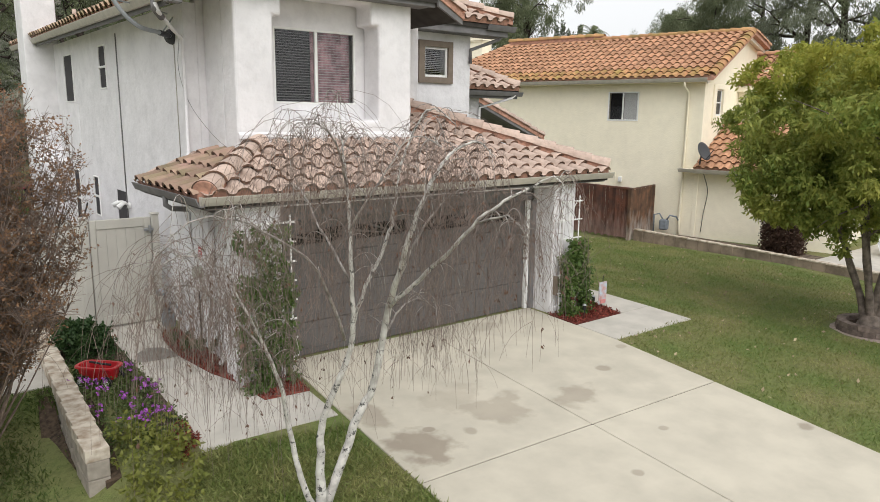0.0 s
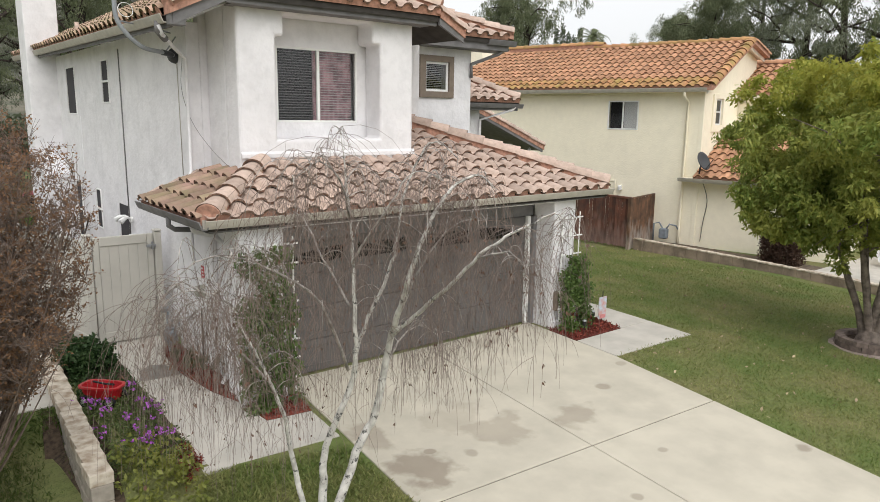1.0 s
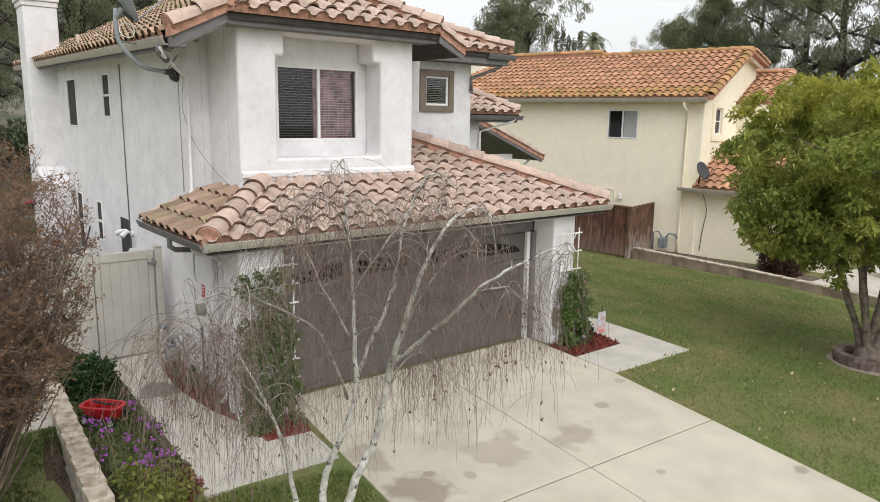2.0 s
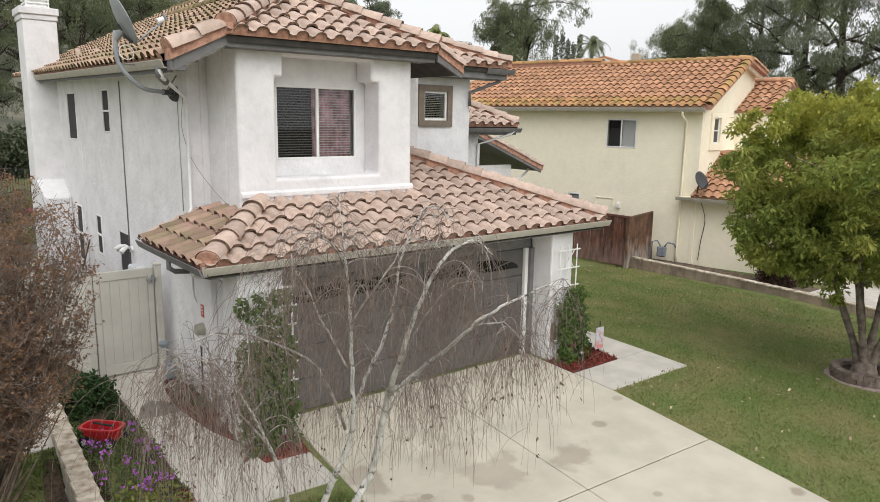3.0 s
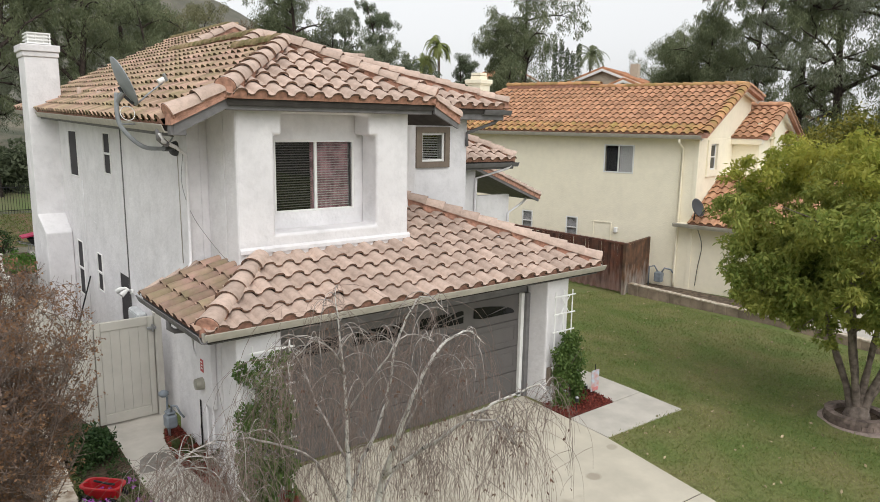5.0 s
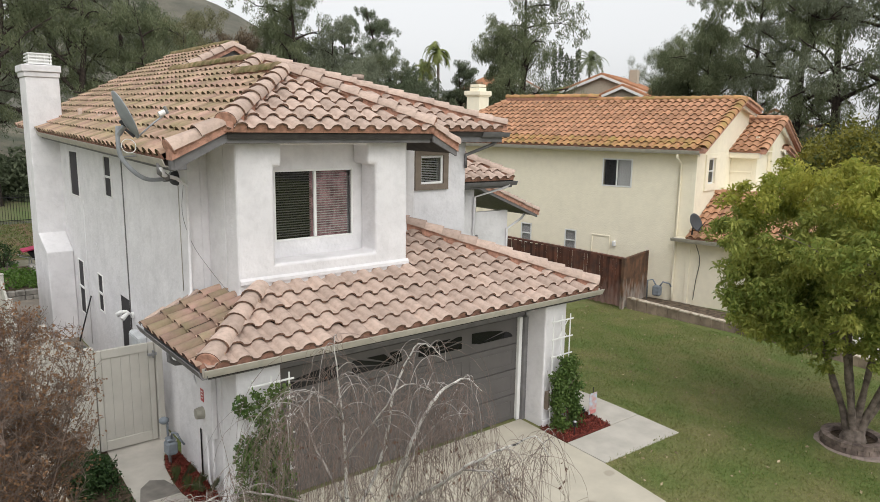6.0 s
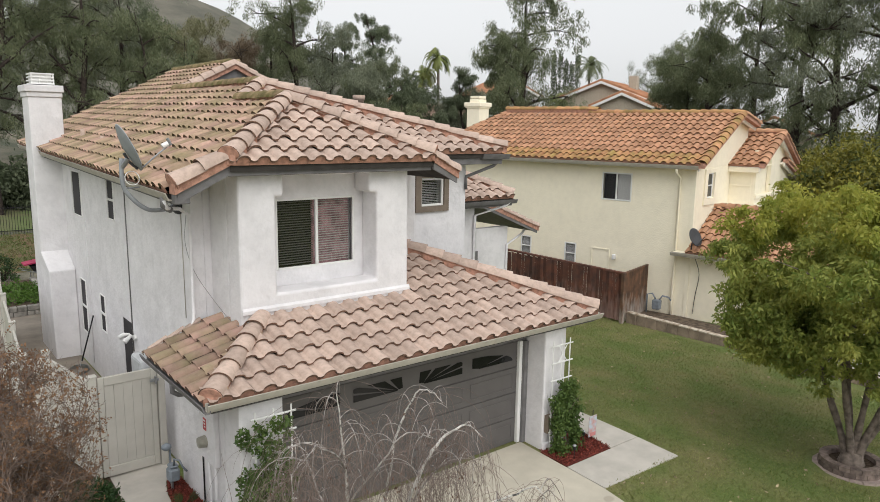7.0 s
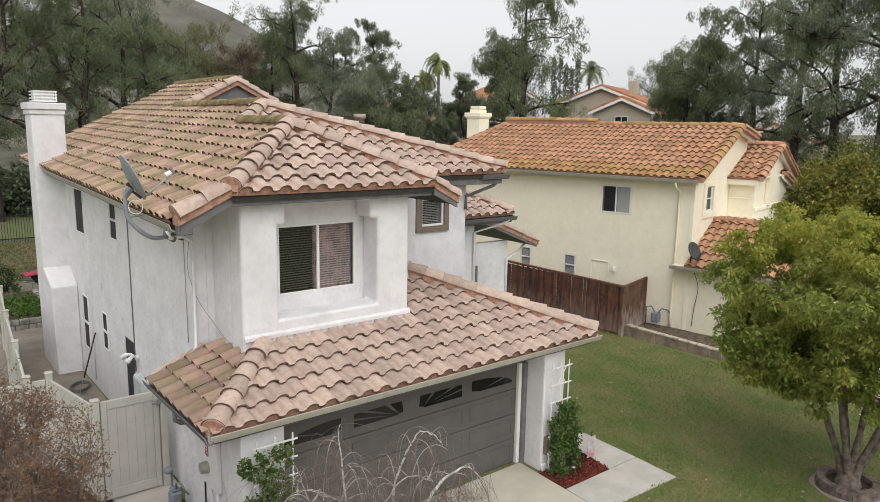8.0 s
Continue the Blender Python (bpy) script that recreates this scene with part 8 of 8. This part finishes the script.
tagged(new("back_yard_earth", Shape().add([(2.4, 34, 0.012), (12, 34, 0.012), (12, 45.8, 0.012), (-3, 45.8, 0.012), (-3, 34, 0.012)], [(0, 1, 2, 3, 4)]).mesh("back_yard_earth", mat("reddish_earth", (0.17, 0.10, 0.065), 0.95, scale=0.8, bump=0.5, bscale=12, col2=(0.08, 0.10, 0.035)))), "reddish bare earth of the back garden", "earth", kind="structure")
tagged(new("park_grass", Shape().add([(-20, 47, 0.02), (16, 47, 0.02), (18, 59, 0.02), (-20, 59, 0.02)], [(0, 1, 2, 3)]).mesh("park_grass", mat("bright_lawn", (0.10, 0.14, 0.045), 0.95, scale=0.35, bump=0.4, bscale=20, col2=(0.13, 0.125, 0.065)))), "bright green grass beyond the back fence", "grass", kind="structure")


grass("rough_grass", in_poly([(2.6, 34.2), (9, 34.2), (9, 45.6), (-2, 45.6), (-2, 34.2)]), 16000, 401, leaf_mat("rough_grass_blade", (0.07, 0.12, 0.025), (0.19, 0.17, 0.07), trans=0.2), "rough patchy grass in the back garden", 0.17)
hedge("garden_bush", (4.2, 32.6, 0), (0.55, 0.5, 0.8), 90, LEAF_V, "small dark green bush by the raised bed", 402, 0.09, 20)


# ---- houses, palms and cypresses on the slope behind ----
def far_house(az, dist, z0, w, d, h, rise, turn, wallm, roofm, label, windows=2):
    x, y = polar(az, dist)
    m = Matrix.Translation((x, y, z0)) @ Matrix.Rotation(radians(turn), 4, "Z")
    t = thing("distant_house", (x, y, z0), label, "house", "houses on the slope")
    part("wall", Shape().box(-w / 2, -d / 2, -4, w / 2, d / 2, h, 0, m).mesh("wall", wallm), t)
    part("gable", Shape().prism([m @ Vector((-w / 2, -d / 2, h)), m @ Vector((w / 2, -d / 2, h)), m @ Vector((0, -d / 2, h + rise * 0.94))], m.to_3x3() @ Vector((0, d, 0))).mesh("gable", wallm), t)
    o = 0.5
    k = rise / (w / 2)
    for s_ in (-1, 1):
        a = [m @ Vector((s_ * (w / 2 + o), -d / 2 - o, h - k * o)), m @ Vector((0, -d / 2 - o, h + rise)), m @ Vector((0, d / 2 + o, h + rise)), m @ Vector((s_ * (w / 2 + o), d / 2 + o, h - k * o))]
        rf = part("roof", Shape().prism(a, (0, 0, 0.18)).mesh("roof", roofm), t)
        run = Shape()
        n = int((d + 2 * o) / 0.35)
        for j in range(n):
            f = (j + 0.5) / n
            p, q = a[0].lerp(a[3], f), a[1].lerp(a[2], f)
            run.tube([p + Vector((0, 0, 0.2)), q + Vector((0, 0, 0.2))], 0.09, 5, False)
        part("tile_row", run.mesh("tile_row", roofm, True), rf, kind="stuff")
        part("bargeboard", Shape().prism([a[0] - Vector((0, 0, 0.3)), a[1] - Vector((0, 0, 0.3)), a[1], a[0]], m.to_3x3() @ Vector((0, -0.08, 0))).mesh("bargeboard", WHITE), t)
    for j in range(windows):
        u = (j + 0.5) / windows * w * 0.8 - w * 0.4
        fr_ = part("window", Shape().box(u - 0.75, -d / 2 - 0.06, h - 1.9, u + 0.75, -d / 2 - 0.01, h - 0.6, 0, m).mesh("window", WHITE), t)
        for s_ in (-1, 1):
            part("pane", Shape().box(u + (0.04 if s_ > 0 else -0.68), -d / 2 - 0.08, h - 1.82, u + (0.68 if s_ > 0 else -0.04), -d / 2 - 0.062, h - 0.68, 0, m).mesh("pane", GLASS_D), fr_)
    return t, m


TILE_F = mat("distant_orange_tile", (0.42, 0.21, 0.12), 0.9, var=0.15, scale=1.5, bump=0)
TILE_B = mat("distant_brown_tile", (0.27, 0.19, 0.14), 0.9, var=0.15, scale=1.5, bump=0)
STUCCO_F = mat("distant_beige_stucco", (0.46, 0.40, 0.32), 0.9, var=0.04, bump=0)
fh, fm = far_house(52.2, 94, 6.3, 10, 10, 3.9, 1.9, -68, STUCCO_F, TILE_F, "beige house with orange tile roof on the slope", 1)
part("chimney", Shape().box(1.6, 1.0, 4.0, 2.6, 2.2, 6.8, 0.05, fm).mesh("chimney", STUCCO_F), fh)
far_house(53.4, 88, 5.7, 6.5, 8, 3.4, 1.4, -64, STUCCO_F, TILE_F, "beige house with a small gable on the slope", 1)
far_house(43.2, 100, 6.0, 8, 10, 4.6, 1.9, -20, STUCCO, TILE_F, "white house with orange tile roof half hidden by trees", 2)
far_house(39.0, 96, 4.0, 13, 9, 3.4, 1.8, 40, STUCCO_F, TILE_B, "house with a weathered brown tile roof", 2)
far_house(34.5, 98, 4.5, 9, 8, 4.2, 1.6, 10, STUCCO_F, TILE_F, "beige house glimpsed between trees", 1)
far_house(63.5, 78, -0.5, 7, 9, 6.5, 1.6, -60, STUCCO_F, TILE_F, "pale house glimpsed through the trees", 2)
far_house(20.0, 112, 6.0, 9, 8, 4.2, 1.6, -20, STUCCO_F, TILE_F, "house glimpsed far behind the trees", 1)


def palm(az, dist, h, seed, size=2.6, leafm=LEAF_Y, droop=0.7):
    x, y = polar(az, dist)
    z = gz(x, y)
    r = random.Random(seed)
    t = thing("palm_tree", (x, y, z), "tall palm with arching yellow-green fronds", "palm", "palms on the slope")
    part("trunk", Shape().tube([(x, y, z - 0.3), (x + 0.1, y, z + h * 0.5), (x, y, z + h)], [0.26, 0.18, 0.15], 8).mesh("trunk", BARK, True), t)
    vs = []
    for k in range(26):
        a, e = r.uniform(0, 6.28), r.uniform(-0.5, 1.3)
        pts = bend((x, y, z + h), (math.cos(a) * math.cos(e), math.sin(a) * math.cos(e), math.sin(e)), size * r.uniform(0.8, 1.1), 9, droop, 0.03, r)
        for i in range(1, 10):
            d = (pts[i] - pts[i - 1]).normalized()
            s_ = d.cross(Vector((0, 0, 1)))
            if s_.length < 0.05:
                continue
            s_.normalize()
            for g_ in (0.0, 0.5):
                b = pts[i - 1].lerp(pts[i], g_)
                for sg_ in (-1, 1):
                    e_ = b + s_ * sg_ * size * 0.17 + d * 0.3 - Vector((0, 0, 0.22))
                    w_ = d * 0.07
                    vs += [b - w_, b + w_, e_, e_ - w_ * 0.2]
    part("fronds", quads("fronds", np.array([tuple(v) for v in vs]), 4, leafm), t, kind="stuff")


palm(38.5, 88, 14.2, 301, 2.6)
palm(37.3, 90, 12.2, 302, 2.6)
palm(50.3, 108, 15.0, 303, 3.2, LEAF_E, 0.5)
palm(48.2, 92, 9.6, 304, 3.0)
palm(54.0, 100, 6.5, 305, 3.0)


def cypress(az, dist, h, seed):
    x, y = polar(az, dist)
    z = gz(x, y)
    t = thing("cypress_tree", (x, y, z), "slim dark green cypress on the slope", "tree", "row of cypresses")
    part("trunk", Shape().tube([(x, y, z - 0.2), (x, y, z + h * 0.8)], [0.15, 0.03], 6).mesh("trunk", BARK_D, True), t)
    g = np.random.default_rng(seed)
    f = g.random(260)
    rr = 0.5 * (1 - f) ** 0.7 * np.minimum(1, f * 8) + 0.05
    a = g.uniform(0, 6.28, 260)
    c = np.stack([x + rr * np.cos(a), y + rr * np.sin(a), z + 0.4 + f * h], axis=1)
    part("crown", quads("crown", leaf_cloud(blob_points(c, [0.22] * 260, 10, seed), 0.3, 0.4, -0.6, seed), 4, LEAF_D), t, kind="stuff")


for k in range(5):
    cypress(47.6 + 0.45 * k, 112, 15.6 + 0.8 * math.sin(k * 1.7), 320 + k)
